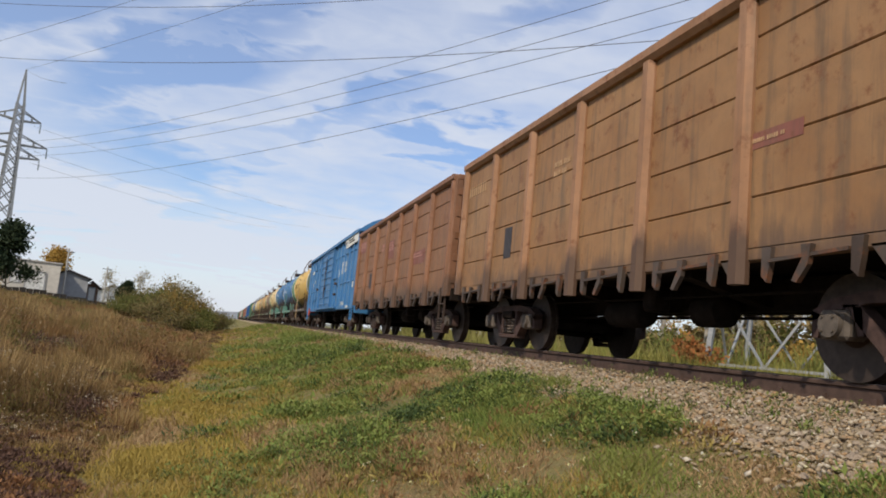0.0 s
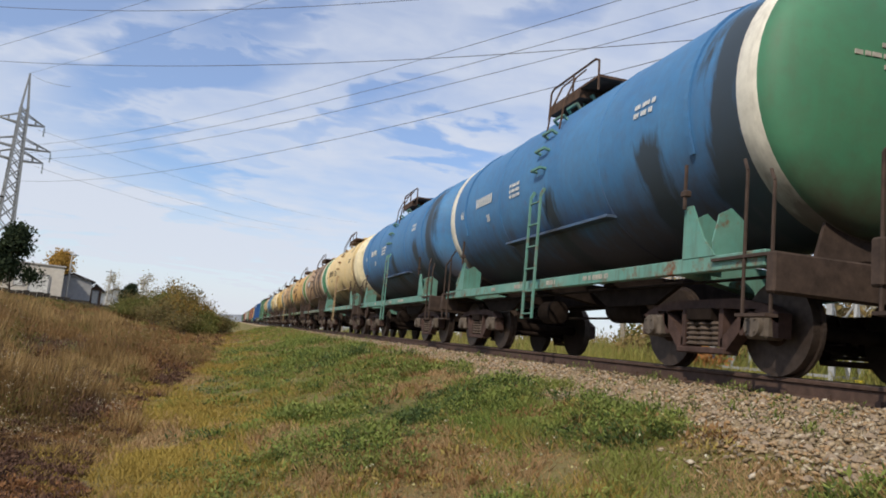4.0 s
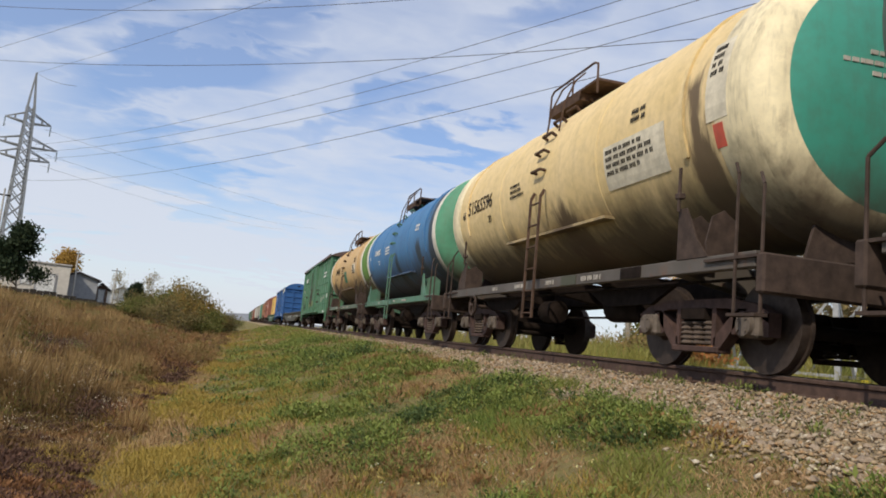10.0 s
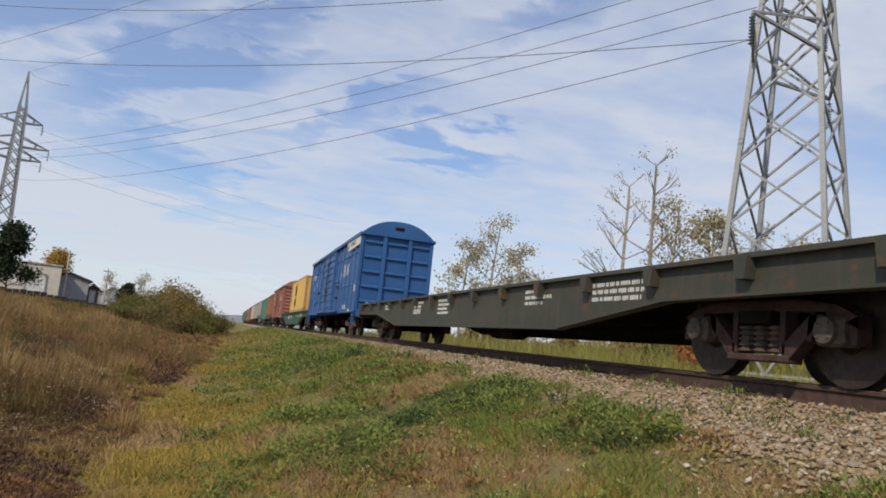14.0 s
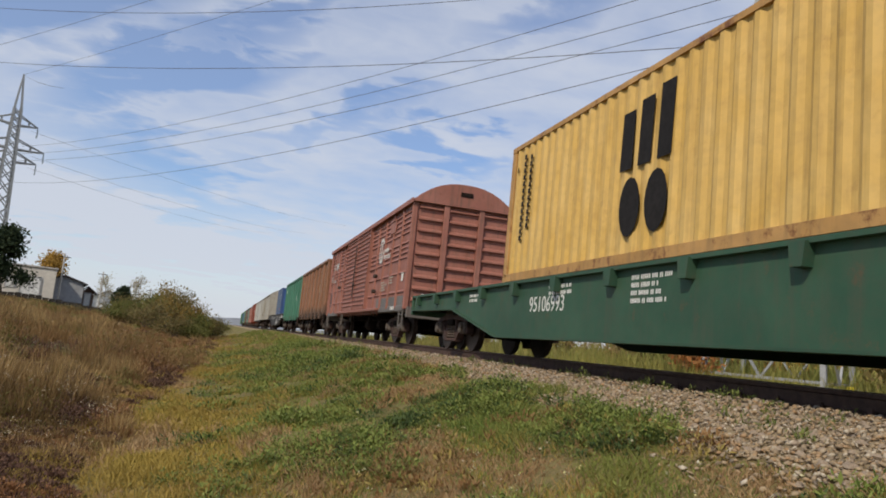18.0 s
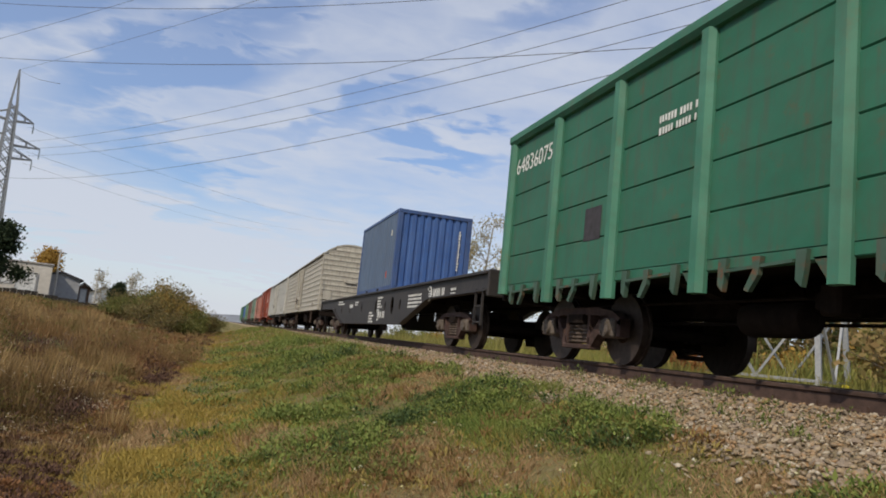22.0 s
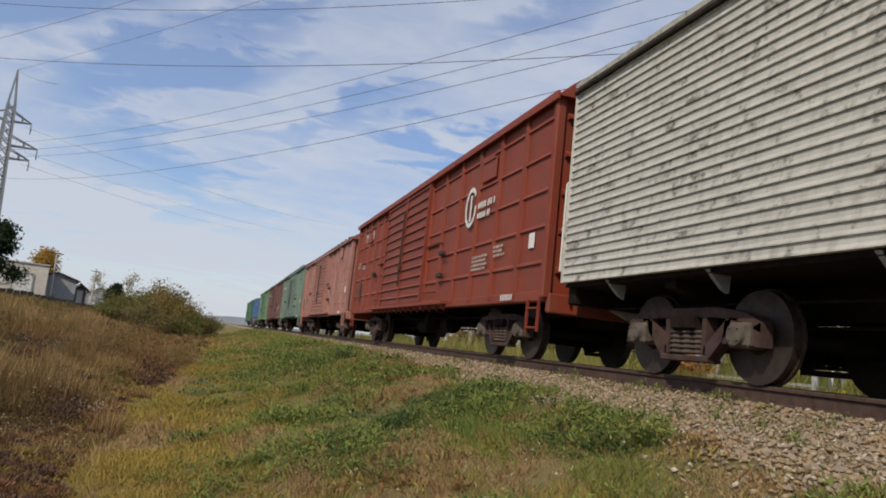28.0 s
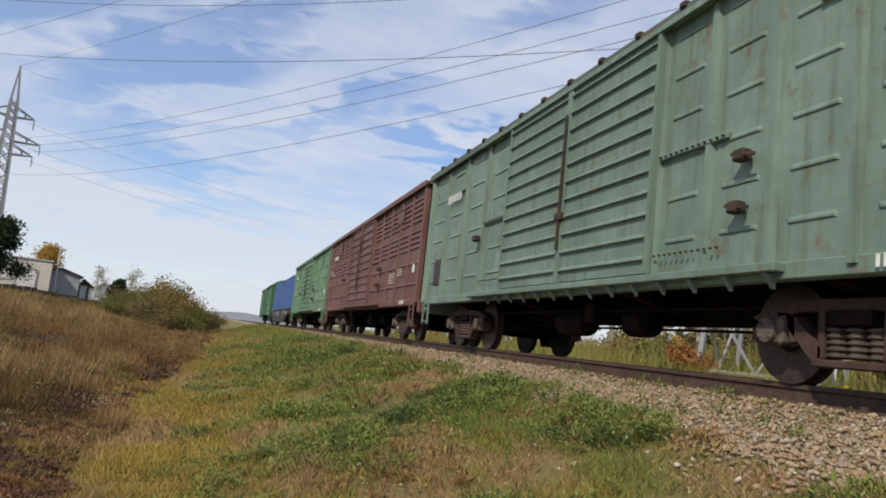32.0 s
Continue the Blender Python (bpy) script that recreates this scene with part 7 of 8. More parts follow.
    # yellow-green tall grass beyond the track
    n = 26000
    y = 4.0 * (110 / 4.0) ** RNG.uniform(0, 1, n)
    x = 9.3 + RNG.uniform(0, 1, n) ** 1.4 * (3.5 + 0.22 * y)
    keep = patches(x, y, 0.9, 3.7) + RNG.normal(0, 0.4, n) > -0.5
    x, y = x[keep], y[keep]
    blades(x, y, RNG.uniform(0.35, 0.85, len(x)) * np.clip(0.9 + 0.4 * patches(x, y, 1.4, 2.2), 0.3, 1.5), RNG.uniform(0.008, 0.02, len(x)) * (1 + y / 20), 0.4, leaf_mat("rank_grass", (0.20, 0.20, 0.045), (0.42, 0.36, 0.10), (0.15, 0.14, 0.04)), "rank_grass", "tall yellow-green grass beyond the track", True)


make_tall_weeds()


# ---- track ----
def make_track():
    bed = thing("railway_track", "single line of rusty rails on a stone ballast bed", "railway track", kind="structure")
    prof = [(-0.075, -0.18), (0.075, -0.18), (0.075, -0.168), (0.014, -0.15), (0.010, -0.05), (0.036, -0.038), (0.037, -0.012), (0.030, -0.002), (-0.030, -0.002), (-0.037, -0.012), (-0.036, -0.038), (-0.010, -0.05), (-0.014, -0.15), (-0.075, -0.168)]
    for x in (6.04 - 0.795, 6.04 + 0.795):
        for k in range(-18, 28):
            s = Shape().prism([(a + x, b) for a, b in prof], 1, k * 25.0 + 0.005, (k + 1) * 25.0 - 0.005)
            part("rail", s, RAILRUST, bed)
            part("rail_head", Shape().box(x - 0.030, x + 0.030, k * 25.0 + 0.005, (k + 1) * 25 - 0.005, -0.003, 0.0), RAILTOP, bed)
        for k in range(-2, 4):
            s = Shape()
            for e in (-1, 1):
                s.box(min(x + e * 0.012, x + e * 0.035), max(x + e * 0.012, x + e * 0.035), k * 25 + 0.2 - 0.4, k * 25 + 0.2 + 0.4, -0.14, -0.055, 0.006)
                for q in (-0.3, -0.1, 0.1, 0.3):
                    s.lathe([(x + e * 0.03, 0.02), (x + e * 0.055, 0.016)], 6, "x", (0, k * 25 + 0.2 + q, -0.10))
            part("fishplate", s, RAILRUST, bed)
    tie = Shape().prism([(-1.36, -0.36), (1.36, -0.36), (1.34, -0.20), (0.95, -0.185), (-0.95, -0.185), (-1.34, -0.20)], 1, -0.12, 0.12).mesh("sleeper", plain("tarred_sleeper_wood", (0.075, 0.06, 0.05), 0.9, 0, 0.4, 6.0, 0.4))
    clip = Shape().box(-0.11, 0.11, -0.07, 0.07, -0.186, -0.165, 0.006).box(-0.10, -0.07, -0.03, 0.03, -0.17, -0.12).box(0.07, 0.10, -0.03, 0.03, -0.17, -0.12).mesh("rail_chair", RAILRUST)
    for i in range(-20, 120):
        o = new("sleeper", tie)
        o.parent, o.location = bed, (6.04 + RNG.uniform(-0.03, 0.03), i * 0.545, 0)
        for x in (-0.795, 0.795):
            if -4 < i < 60:
                c = new("rail_chair", clip)
                c.parent, c.location = o, (6.04 + x - o.location.x, 0, 0)
    far = Shape()
    for i in list(range(-820, -20)) + list(range(120, 1280)):
        far.box(4.68, 7.40, i * 0.545 - 0.12, i * 0.545 + 0.12, -0.36, -0.19)
    tagged(part("far_sleepers", far, MADE["tarred_sleeper_wood"], bed), kind="stuff")

    # ballast stones
    STONE, sn, sl, sb = material("ballast_stone")
    ramp = sn.new("ShaderNodeValToRGB")
    sl.new(sn.new("ShaderNodeNewGeometry").outputs["Random Per Island"], ramp.inputs["Fac"])
    tones = ((0.0, (0.14, 0.115, 0.085)), (0.2, (0.27, 0.205, 0.13)), (0.45, (0.37, 0.28, 0.17)), (0.65, (0.36, 0.215, 0.10)), (0.82, (0.36, 0.30, 0.215)), (1.0, (0.55, 0.48, 0.38)))
    for i, (at, tone) in enumerate(tones):
        stop = ramp.color_ramp.elements[i] if i < 2 else ramp.color_ramp.elements.new(at)
        stop.position, stop.color = at, (*tone, 1)
    grain = noise_fac(sn, sl, sn.new("ShaderNodeTexCoord").outputs["Object"], 38, 4, 0.6, 0.3, 0.7)
    sl.new(blend(sn, sl, times(sn, sl, grain, 0.45), ramp.outputs["Color"], (0.19, 0.14, 0.10)), sb.inputs["Base Color"])
    sb.inputs["Roughness"].default_value = 0.9
    kinds = []
    rs = random.Random(5)
    for k in range(5):
        corners = [Vector(p) * rs.uniform(0.7, 1.15) for p in ((1, 0.2, 0), (0.1, 1, 0.1), (-1, -0.1, 0), (0, -1, 0.1), (0.35, 0.2, 0.85), (-0.35, -0.2, 0.75), (0, 0, -0.7))]
        kinds.append((np.array([q[:] for q in corners]), np.array([(0, 1, 4), (1, 5, 4), (1, 2, 5), (2, 3, 5), (3, 4, 5), (3, 0, 4), (1, 0, 6), (2, 1, 6), (3, 2, 6), (0, 3, 6)])))

    def stones(n, x0, x1, y0, y1, r0, r1, power, scatter):
        y = y0 * (y1 / y0) ** (RNG.uniform(0, 1, n) ** power)
        x = RNG.uniform(x0, x1, n)
        keep = x > shoulder(y) - scatter * np.abs(RNG.normal(0, 1, n))
        x, y = x[keep], y[keep]
        keep = (np.abs(np.abs(x - 6.04) - 0.795) > 0.09) & (x < 1.12 * y + 0.6)
        return x[keep], y[keep]

    def heap(x, y, r0, r1, name, lab):
        n = len(x)
        z = ground_z(x, y) + np.where((x > 4.72) & (x < 7.4), RNG.uniform(-0.03, 0.03, n), RNG.uniform(-0.01, 0.03, n))
        vs, fs, base = [], [], 0
        which = RNG.integers(0, 5, n)
        for k, (kv, kf) in enumerate(kinds):
            idx = np.nonzero(which == k)[0]
            a = RNG.uniform(0, 6.28, len(idx))
            r = RNG.uniform(r0, r1, len(idx)) * (1 + y[idx] / 60)
            c, s = np.cos(a)[:, None], np.sin(a)[:, None]
            thin = RNG.uniform(0.45, 1.0, len(idx))[:, None]
            vx = (kv[None, :, 0] * c - kv[None, :, 1] * s * thin) * r[:, None] + x[idx][:, None]
            vy = (kv[None, :, 0] * s + kv[None, :, 1] * c * thin) * r[:, None] + y[idx][:, None]
            vz = kv[None, :, 2] * (r * RNG.uniform(0.35, 0.9, len(idx)))[:, None] + (kv[None, :, 0] * RNG.normal(0, 0.3, len(idx))[:, None] + kv[None, :, 1] * RNG.normal(0, 0.3, len(idx))[:, None]) * r[:, None] + z[idx][:, None]
            vs.append(np.stack([vx, vy, vz], -1).reshape(-1, 3))
            fs.append((kf[None] + np.arange(len(idx))[:, None, None] * len(kv)).reshape(-1, 3) + base)
            base += len(idx) * len(kv)
        tagged(part(name, fast_mesh(name, np.concatenate(vs), np.concatenate(fs), STONE), STONE, bed, lab), kind="stuff")
    x, y = stones(64000, 2.5, 7.9, 2.6, 90, 0, 0, 1.0, 0.24)
    bx, by = RNG.uniform(3.1, 8.4, 5000), RNG.uniform(-16, 5, 5000)
    out = (np.abs(np.abs(bx - 6.04) - 0.795) > 0.09) & ((by < 2.6) | (bx > 1.12 * by + 0.6))
    x, y = np.concatenate([x, bx[out]]), np.concatenate([y, by[out]])
    heap(x, y, 0.009, 0.032, "ballast", "pale and rusty crushed stone ballast")
    # the nearest larger stones, one by one
    for k in range(5):
        me = bpy.data.meshes.new("stone")
        me.from_pydata([tuple(p) for p in kinds[k][0]], [], [tuple(int(i) for i in f) for f in kinds[k][1]])
        me.materials.append(plain("single_stone", (0.30, 0.235, 0.175), 0.9, 0, 0.3, 5.0, 0.5))
        kinds[k] = (*kinds[k], me)
    x, y = stones(520, 2.4, 4.75, 2.4, 13, 0, 0, 0.9, 0.1)
    for px, py in list(zip(x, y))[:290]:
        o = new("stone", kinds[rs.randrange(5)][2])
        o.parent = bed
        r = rs.uniform(0.026, 0.05)
        o.location = (px, py, float(ground_z(np.array(px), np.array(py))) + r * 0.35)
        o.scale, o.rotation_euler = (r, r * rs.uniform(0.7, 1.0), r * 0.8), (rs.uniform(-0.3, 0.3), 0, rs.uniform(0, 6.28))


make_track()


# ---- pylons and lines ----
def lattice(name, place, turn, base, top, height, panels, arms, label, leg=0.14, brace=0.06, spike=3.0):
    """Lattice tower: four tapering legs, crossed braces on each face, cross-arms with insulators."""
    w = thing(name, label, "pylon", "power line pylons")
    w.matrix_world = pose(*place, 0, 0, turn)
    def half(z):
        return base / 2 + (top / 2 - base / 2) * min(1.0, z / height)
    corners = ((-1, -1), (1, -1), (1, 1), (-1, 1))
    for cx, cy in corners:
        part("leg", Shape().bar((cx * half(0), cy * half(0), -0.3), (cx * half(height), cy * half(height), height), leg), GALV, w)
        part("footing", Shape().box(cx * half(0) - 0.3, cx * half(0) + 0.3, cy * half(0) - 0.3, cy * half(0) + 0.3, -0.6, 0.12, 0.04), plain("footing_concrete", (0.34, 0.33, 0.31), 0.9), w)
    zs, z = [0.25], 0.25
    ratio = 0.93
    step = height * (1 - ratio) / (1 - ratio ** panels)
    for i in range(panels):
        z += step * ratio ** i * 0.985
        zs.append(min(z, height))
    for i, (za, zb) in enumerate(zip(zs, zs[1:])):
        for (ax, ay), (bx, by) in zip(corners, corners[1:] + corners[:1]):
            ha, hb = half(za), half(zb)
            if i == 0:
                m = ((ax + bx) / 2 * ha, (ay + by) / 2 * ha, za)
                part("base_strut", Shape().bar((ax * ha, ay * ha, za), (bx * ha, by * ha, za), brace * 1.2), GALV, w)
                part("brace", Shape().bar(m, (ax * hb, ay * hb, zb), brace), GALV, w)
                part("brace", Shape().bar(m, (bx * hb, by * hb, zb), brace), GALV, w)
            else:
                part("brace", Shape().bar((ax * ha, ay * ha, za), (bx * hb, by * hb, zb), brace), GALV, w)
                part("brace", Shape().bar((bx * ha, by * ha, za), (ax * hb, ay * hb, zb), brace), GALV, w)
    tips = []
    for z, reach in arms:
        for e in (-1, 1):
            hw = half(z)
            tip = (e * reach, 0, z + 0.25)
            s = Shape()
            for q in (-1, 1):
                s.bar((e * hw, q * hw, z), tip, brace * 1.3)
                s.bar((e * hw, q * hw, z + 1.3), tip, brace)
                s.bar((e * (hw + (reach - hw) * 0.5), q * hw * 0.5, z + 0.12), (e * (hw + (reach - hw) * 0.5), q * hw * 0.5, z + 0.72), brace)
            part("cross_arm", s, GALV, w)
            s = Shape()
            for i in range(9):
                s.lathe([(tip[2] - 0.2 - i * 0.13, 0.03), (tip[2] - 0.24 - i * 0.13, 0.13), (tip[2] - 0.28 - i * 0.13, 0.03)], 10, "z", (tip[0], 0, 0))
            s.bar((tip[0], 0, tip[2] - 0.1), (tip[0], 0, tip[2] - 1.42), 0.05)
            part("insulator", s, plain("insulator_glass", (0.16, 0.20, 0.21), 0.3), w)
            tips.append((tip[0], 0, tip[2] - 1.45))
    part("peak", Shape().bar((half(height), half(height), height), (0, 0, height + spike), brace * 1.3).bar((-half(height), half(height), height), (0, 0, height + spike), brace * 1.3).bar((half(height), -half(height), height), (0, 0, height + spike), brace * 1.3).bar((-half(height), -half(height), height), (0, 0, height + spike), brace * 1.3), GALV, w)
    m = w.matrix_world.copy()
    return [m @ Vector(t) for t in tips], m @ Vector((0, 0, height + spike))


RP = (22.02, 25.48, -0.2)
LP = (-29.77, 105.9, 0.9)
right_tips, right_peak = lattice("right_pylon", RP, 32.5, 4.6, 1.5, 22.0, 9, ((13.6, 5.4), (17.0, 4.4), (20.4, 3.2)), "grey galvanised lattice pylon beyond the track", 0.20, 0.09)
left_tips, left_peak = lattice("left_pylon", LP, 25, 2.3, 0.8, 24.5, 15, ((17.3, 3.2), (19.0, 3.9), (22.2, 2.7)), "tall slender lattice pylon behind the houses", 0.22, 0.13, 4.6)


def wire(p, q, sag, r, label="sagging steel-aluminium power line wire"):
    """One wire as a single swept tube."""
    p, q = Vector(p), Vector(q)
    n, k = 30, 5
    side = (q - p).cross(Vector((0, 0, 1))).normalized()
    up = side.cross((q - p).normalized())
    s = Shape()
    for i in range(n + 1):
        c = p.lerp(q, i / n) - Vector((0, 0, sag * 4 * (i / n) * (1 - i / n)))
        s.v += [tuple(c + (side * math.cos(a) + up * math.sin(a)) * r) for a in [2 * math.pi * j / k for j in range(k)]]
    s.f = [(i * k + j, i * k + (j + 1) % k, (i + 1) * k + (j + 1) % k, (i + 1) * k + j) for i in range(n) for j in range(k)]
    tagged(new("power_line_wire", s.mesh("power_line_wire", plain("wire_metal", (0.10, 0.10, 0.11), 0.5))), label, "wire", "overhead wires")


# strung from the far pylon over the line to the near one
WIRES = [
    ((-28.58, 106.22, 20.46), (19.85, 23.81, 17.28), 1.6),
    ((-28.45, 106.26, 19.49), (20.27, 23.45, 16.22), 1.6),
    ((-28.82, 106.16, 18.49), (19.09, 24.42, 14.99), 1.6),
    ((-29.04, 106.1, 15.55), (17.77, 22.91, 12.73), 1.8),
    ((-32.27, 67.7, 19.02), (17.77, 22.91, 12.73), 1.5),
    ((-21.95, 55.84, 19.69), (23.44, 24.63, 18.45), 1.5),
    ((-29.77, 105.9, 30.01), (21.32, 25.19, 24.65), 0.6),
    ((-46.2, 99.83, 23.13), (12.67, 40.04, 28.22), 0.6),
    ((-27.42, 104.46, 22.29), (48.47, 326.42, 49.2), 2.2),
    ((-26.98, 104.58, 19.05), (29.0, 328.72, 43.54), 1.8),
    ((-27.2, 104.52, 17.49), (14.35, 329.69, 41.72), 1.8),
    ((-29.77, 105.9, 30.01), (-13.68, 58.42, 16.06), 0.3),
]
for p, q, s in WIRES:
    wire(p, q, s, 0.017)


# ---- trees, bushes and undergrowth ----
BARK = plain("pale_bark", (0.30, 0.27, 0.23), 0.9, 0, 0.5, 6.0, 0.4)
DARKBARK = plain("dark_bark", (0.09, 0.07, 0.055), 0.9, 0, 0.4, 6.0, 0.4)


def tree(seed, height, leaf, bark, label, crown=0.5, count=30, size=0.09, spread=0.35, lean=0.05, name="tree", category="tree"):
    """Tapered trunk, forking limbs and twigs, and leaves that leave gaps."""
    rs, rng = random.Random(seed), np.random.default_rng(seed)
    w = thing(name, label, category, "trees by the line")
    wood, tips = Shape(), []

    def grow(p, d, length, r, depth):
        q = p + d * length
        wood.tube(p, q, r, 6, r * 0.7)
        if depth >= 3 or r < 0.008:
            tips.append(tuple(q))
            return
        for i in range(rs.choice((2, 3, 3))):
            t = rs.uniform(0.5, 1.0)
            n = (d + Vector((rs.uniform(-1, 1), rs.uniform(-1, 1), rs.uniform(-0.1, 0.8))) * 0.62).normalized()
            grow(p.lerp(q, t), n, length * rs.uniform(0.55, 0.8), r * 0.55, depth + 1)
        if depth > 1:
            tips.append(tuple(q))
    p, r = Vector((0, 0, -0.15)), height * 0.013 + 0.02
    d = Vector((rs.uniform(-lean, lean), rs.uniform(-lean, lean), 1)).normalized()
    steps = 7
    for i in range(steps):
        q = p + d * height / steps * 0.95
        wood.tube(p, q, r, 8, r * 0.86)
        r *= 0.86
        p = q
        d = (d + Vector((rs.uniform(-0.08, 0.08), rs.uniform(-0.08, 0.08), 0.1))).normalized()
        if i >= 1 and i / steps > 1 - crown - 0.25:
            for k in range(3):
                a = rs.uniform(0, 6.28)
                grow(p, Vector((math.cos(a), math.sin(a), rs.uniform(0.35, 0.9))).normalized(), height * 0.16 * (1.25 - i / steps), r * 0.5, 1)
    part("trunk", wood, bark, w)
    if count:
        v, f = leaf_cloud(rng, tips, (spread, spread, spread * 0.8), count, size)
        part("crown", fast_mesh("crown", v, f, leaf), leaf, w)
    return w


def bush(seed, radius, height, leaf, label, count=760, size=0.11):
    rs, rng = random.Random(seed), np.random.default_rng(seed)
    w = thing("bush", label, "bush", "bushes")
    wood, tips = Shape(), []
    for i in range(16):
        a, o = rs.uniform(0, 6.28), rs.uniform(0.2, 1.0)
        tip = Vector((math.cos(a) * radius * o, math.sin(a) * radius * o, height * rs.uniform(0.55, 1.0) * (1.1 - 0.45 * o)))
        mid = tip * 0.5 + Vector((0, 0, height * 0.12))
        wood.tube((tip.x * 0.12, tip.y * 0.12, -0.1), mid, 0.03, 5, 0.02)
        wood.tube(mid, tip, 0.02, 5, 0.008)
        tips += [tuple(mid), tuple(tip), tuple(tip * 0.8 + Vector((0, 0, 0.1)))]
    part("branch", wood, DARKBARK, w)
    v, f = leaf_cloud(rng, tips, (radius * 0.20, radius * 0.20, height * 0.12), count // len(tips), size)
    v[:, 2] = np.maximum(v[:, 2], 0.02)
    part("foliage", fast_mesh("foliage", v, f, leaf), leaf, w)
    return w


def set_at(w, x, y, turn=0.0, dz=0.0):
    w.matrix_world = pose(x, y, float(ground_z(np.array(x), np.array(y))) + dz, 0, 0, turn)
    return w


def make_greenery():
    rs = random.Random(12)
    pale = leaf_mat("pale_autumn_leaf", (0.42, 0.36, 0.24), (0.30, 0.27, 0.14))
    gold = leaf_mat("golden_leaf", (0.45, 0.27, 0.06), (0.34, 0.22, 0.06))
    dull = leaf_mat("dull_green_leaf", (0.075, 0.095, 0.026), (0.19, 0.175, 0.052))
    dark = leaf_mat("dark_conifer_green", (0.02, 0.035, 0.018), (0.045, 0.06, 0.03))
    bronze = leaf_mat("bronze_leaf", (0.30, 0.20, 0.09), (0.20, 0.17, 0.06))
    # sparse autumn trees beyond the track
    kinds = [tree(31, 8.5, pale, BARK, "slender birch with sparse pale autumn leaves", 0.75, 9, 0.08, 0.30),
             tree(32, 6.5, pale, BARK, "small birch losing its pale leaves", 0.8, 12, 0.08, 0.28),
             tree(33, 6.0, gold, BARK, "young tree with golden autumn leaves", 0.75, 14, 0.08, 0.28),
             tree(34, 9.5, pale, BARK, "tall nearly bare tree", 0.6, 1, 0.07, 0.2)]
    # kind, place, height of the top
    spots = [(0, 26.8, 42, 12.2), (3, 25.6, 42.5, 15.0), (1, 30.2, 42, 11.6), (3, 27.2, 48, 15.6), (1, 31.5, 43, 11.8), (0, 20.6, 60, 12.6), (1, 19.2, 62, 10.5), (0, 15.3, 75, 9.6), (1, 16.6, 78, 8.8), (2, 10.6, 76, 8.2), (2, 12.0, 84, 7.6), (1, 23.0, 58, 10.0), (0, 34.5, 44, 11.0), (1, 37, 42, 10.5),
             (3, 41, 46, 12.0), (0, 45, 44, 10.0), (1, 50, 47, 9.5), (2, 33, 52, 7.5), (1, 13.5, 100, 9.0), (0, 17, 110, 10.0), (2, 15, 130, 8.0), (1, 29, 38, 8.0), (0, 36, 36, 7.5), (1, 43, 38, 8.0)]
    used = set()
    for k, x, y, top in spots:
        w = kinds[k] if k not in used else copy_thing(kinds[k], Matrix())
        used.add(k)
        s = top / (9.3, 7.4, 6.8, 10.2)[k]
        set_at(w, x, y, rs.uniform(0, 360))
        w.scale = (s, s, s)
    # bushes there, green, golden and bronze
    shrubs = [bush(41, 1.6, 1.9, dull, "dull green bush beyond the track"), bush(42, 1.3, 1.5, gold, "low bush with yellow autumn leaves"), bush(43, 1.8, 2.4, bronze, "tall bush with bronze autumn leaves"), bush(44, 1.2, 1.2, leaf_mat("rust_leaf", (0.34, 0.13, 0.045), (0.26, 0.14, 0.05)), "low bush with rust-red leaves")]
    used = set()
    for i in range(96):
        k = rs.choice((0, 0, 0, 1, 1, 2, 2, 3)) if i > 3 else i
        y = 11 * (105 / 11) ** rs.uniform(0, 1)
        x = rs.uniform(15.5, 24) + y * rs.uniform(0.02, 0.36)
        if 33 < math.degrees(math.atan2(x, y)) < 48 and math.hypot(x, y) < 39:
            x, y = x * 1.5, y * 1.5
        w = shrubs[k] if k not in used else copy_thing(shrubs[k], Matrix())
        used.add(k)
        s = rs.uniform(0.7, 1.25)
        set_at(w, x, y, rs.uniform(0, 360), -0.05)
        w.scale = (s, s, s)
    w = copy_thing(shrubs[3], Matrix())
    set_at(w, 18.6, 26.4, 30, -0.05)
    w.scale = (0.95, 0.95, 1.2)
    # taller thickets further off
    for i in range(70):
        w = copy_thing(shrubs[rs.choice((0, 0, 2, 1))], Matrix())
        y = rs.uniform(30, 80)
        set_at(w, 13 + y * rs.uniform(0.40, 1.1), y, rs.uniform(0, 360), -0.1)
        s = rs.uniform(1.6, 2.6)
        w.scale = (s, s, s * 0.9)
    # left bank: a dark tree, an orange tree, a bare one, a small conifer, a row of bushes
    big = tree(51, 5.6, dark, DARKBARK, "dark leafy tree beside the pale garage", 0.95, 46, 0.13, 0.36, 0.12)
    set_at(big, -16.3, 62, 40, -0.75)
    o = tree(52, 5.0, gold, DARKBARK, "round orange autumn tree behind the garage", 0.8, 46, 0.15, 0.45)
    set_at(o, -20.0, 92, 10)
    thin = tree(53, 4.6, pale, BARK, "thin nearly bare tree behind the bushes", 0.8, 5, 0.09, 0.3)
    set_at(thin, -10.6, 95, 0, 0.3)
    c = copy_thing(thin, Matrix())
    set_at(c, -15.6, 105, 80)
    fir = tree(54, 3.3, dark, DARKBARK, "small dark conifer behind the cottage", 0.9, 40, 0.12, 0.22)
    set_at(fir, -12.3, 95, 0)
    ochre_leaf = leaf_mat("ochre_bank_leaf", (0.30, 0.185, 0.05), (0.17, 0.145, 0.05))
    left = [bush(61, 1.7, 2.0, dull, "dull green bush on the grassy bank", 2800, 0.07), bush(62, 1.9, 2.2, leaf_mat("dull_bronze_leaf", (0.21, 0.15, 0.07), (0.13, 0.125, 0.045)), "bronze-leaved autumn bush on the bank", 2800, 0.07), bush(63, 1.6, 2.3, ochre_leaf, "bush with orange leaves on the bank", 2800, 0.07)]
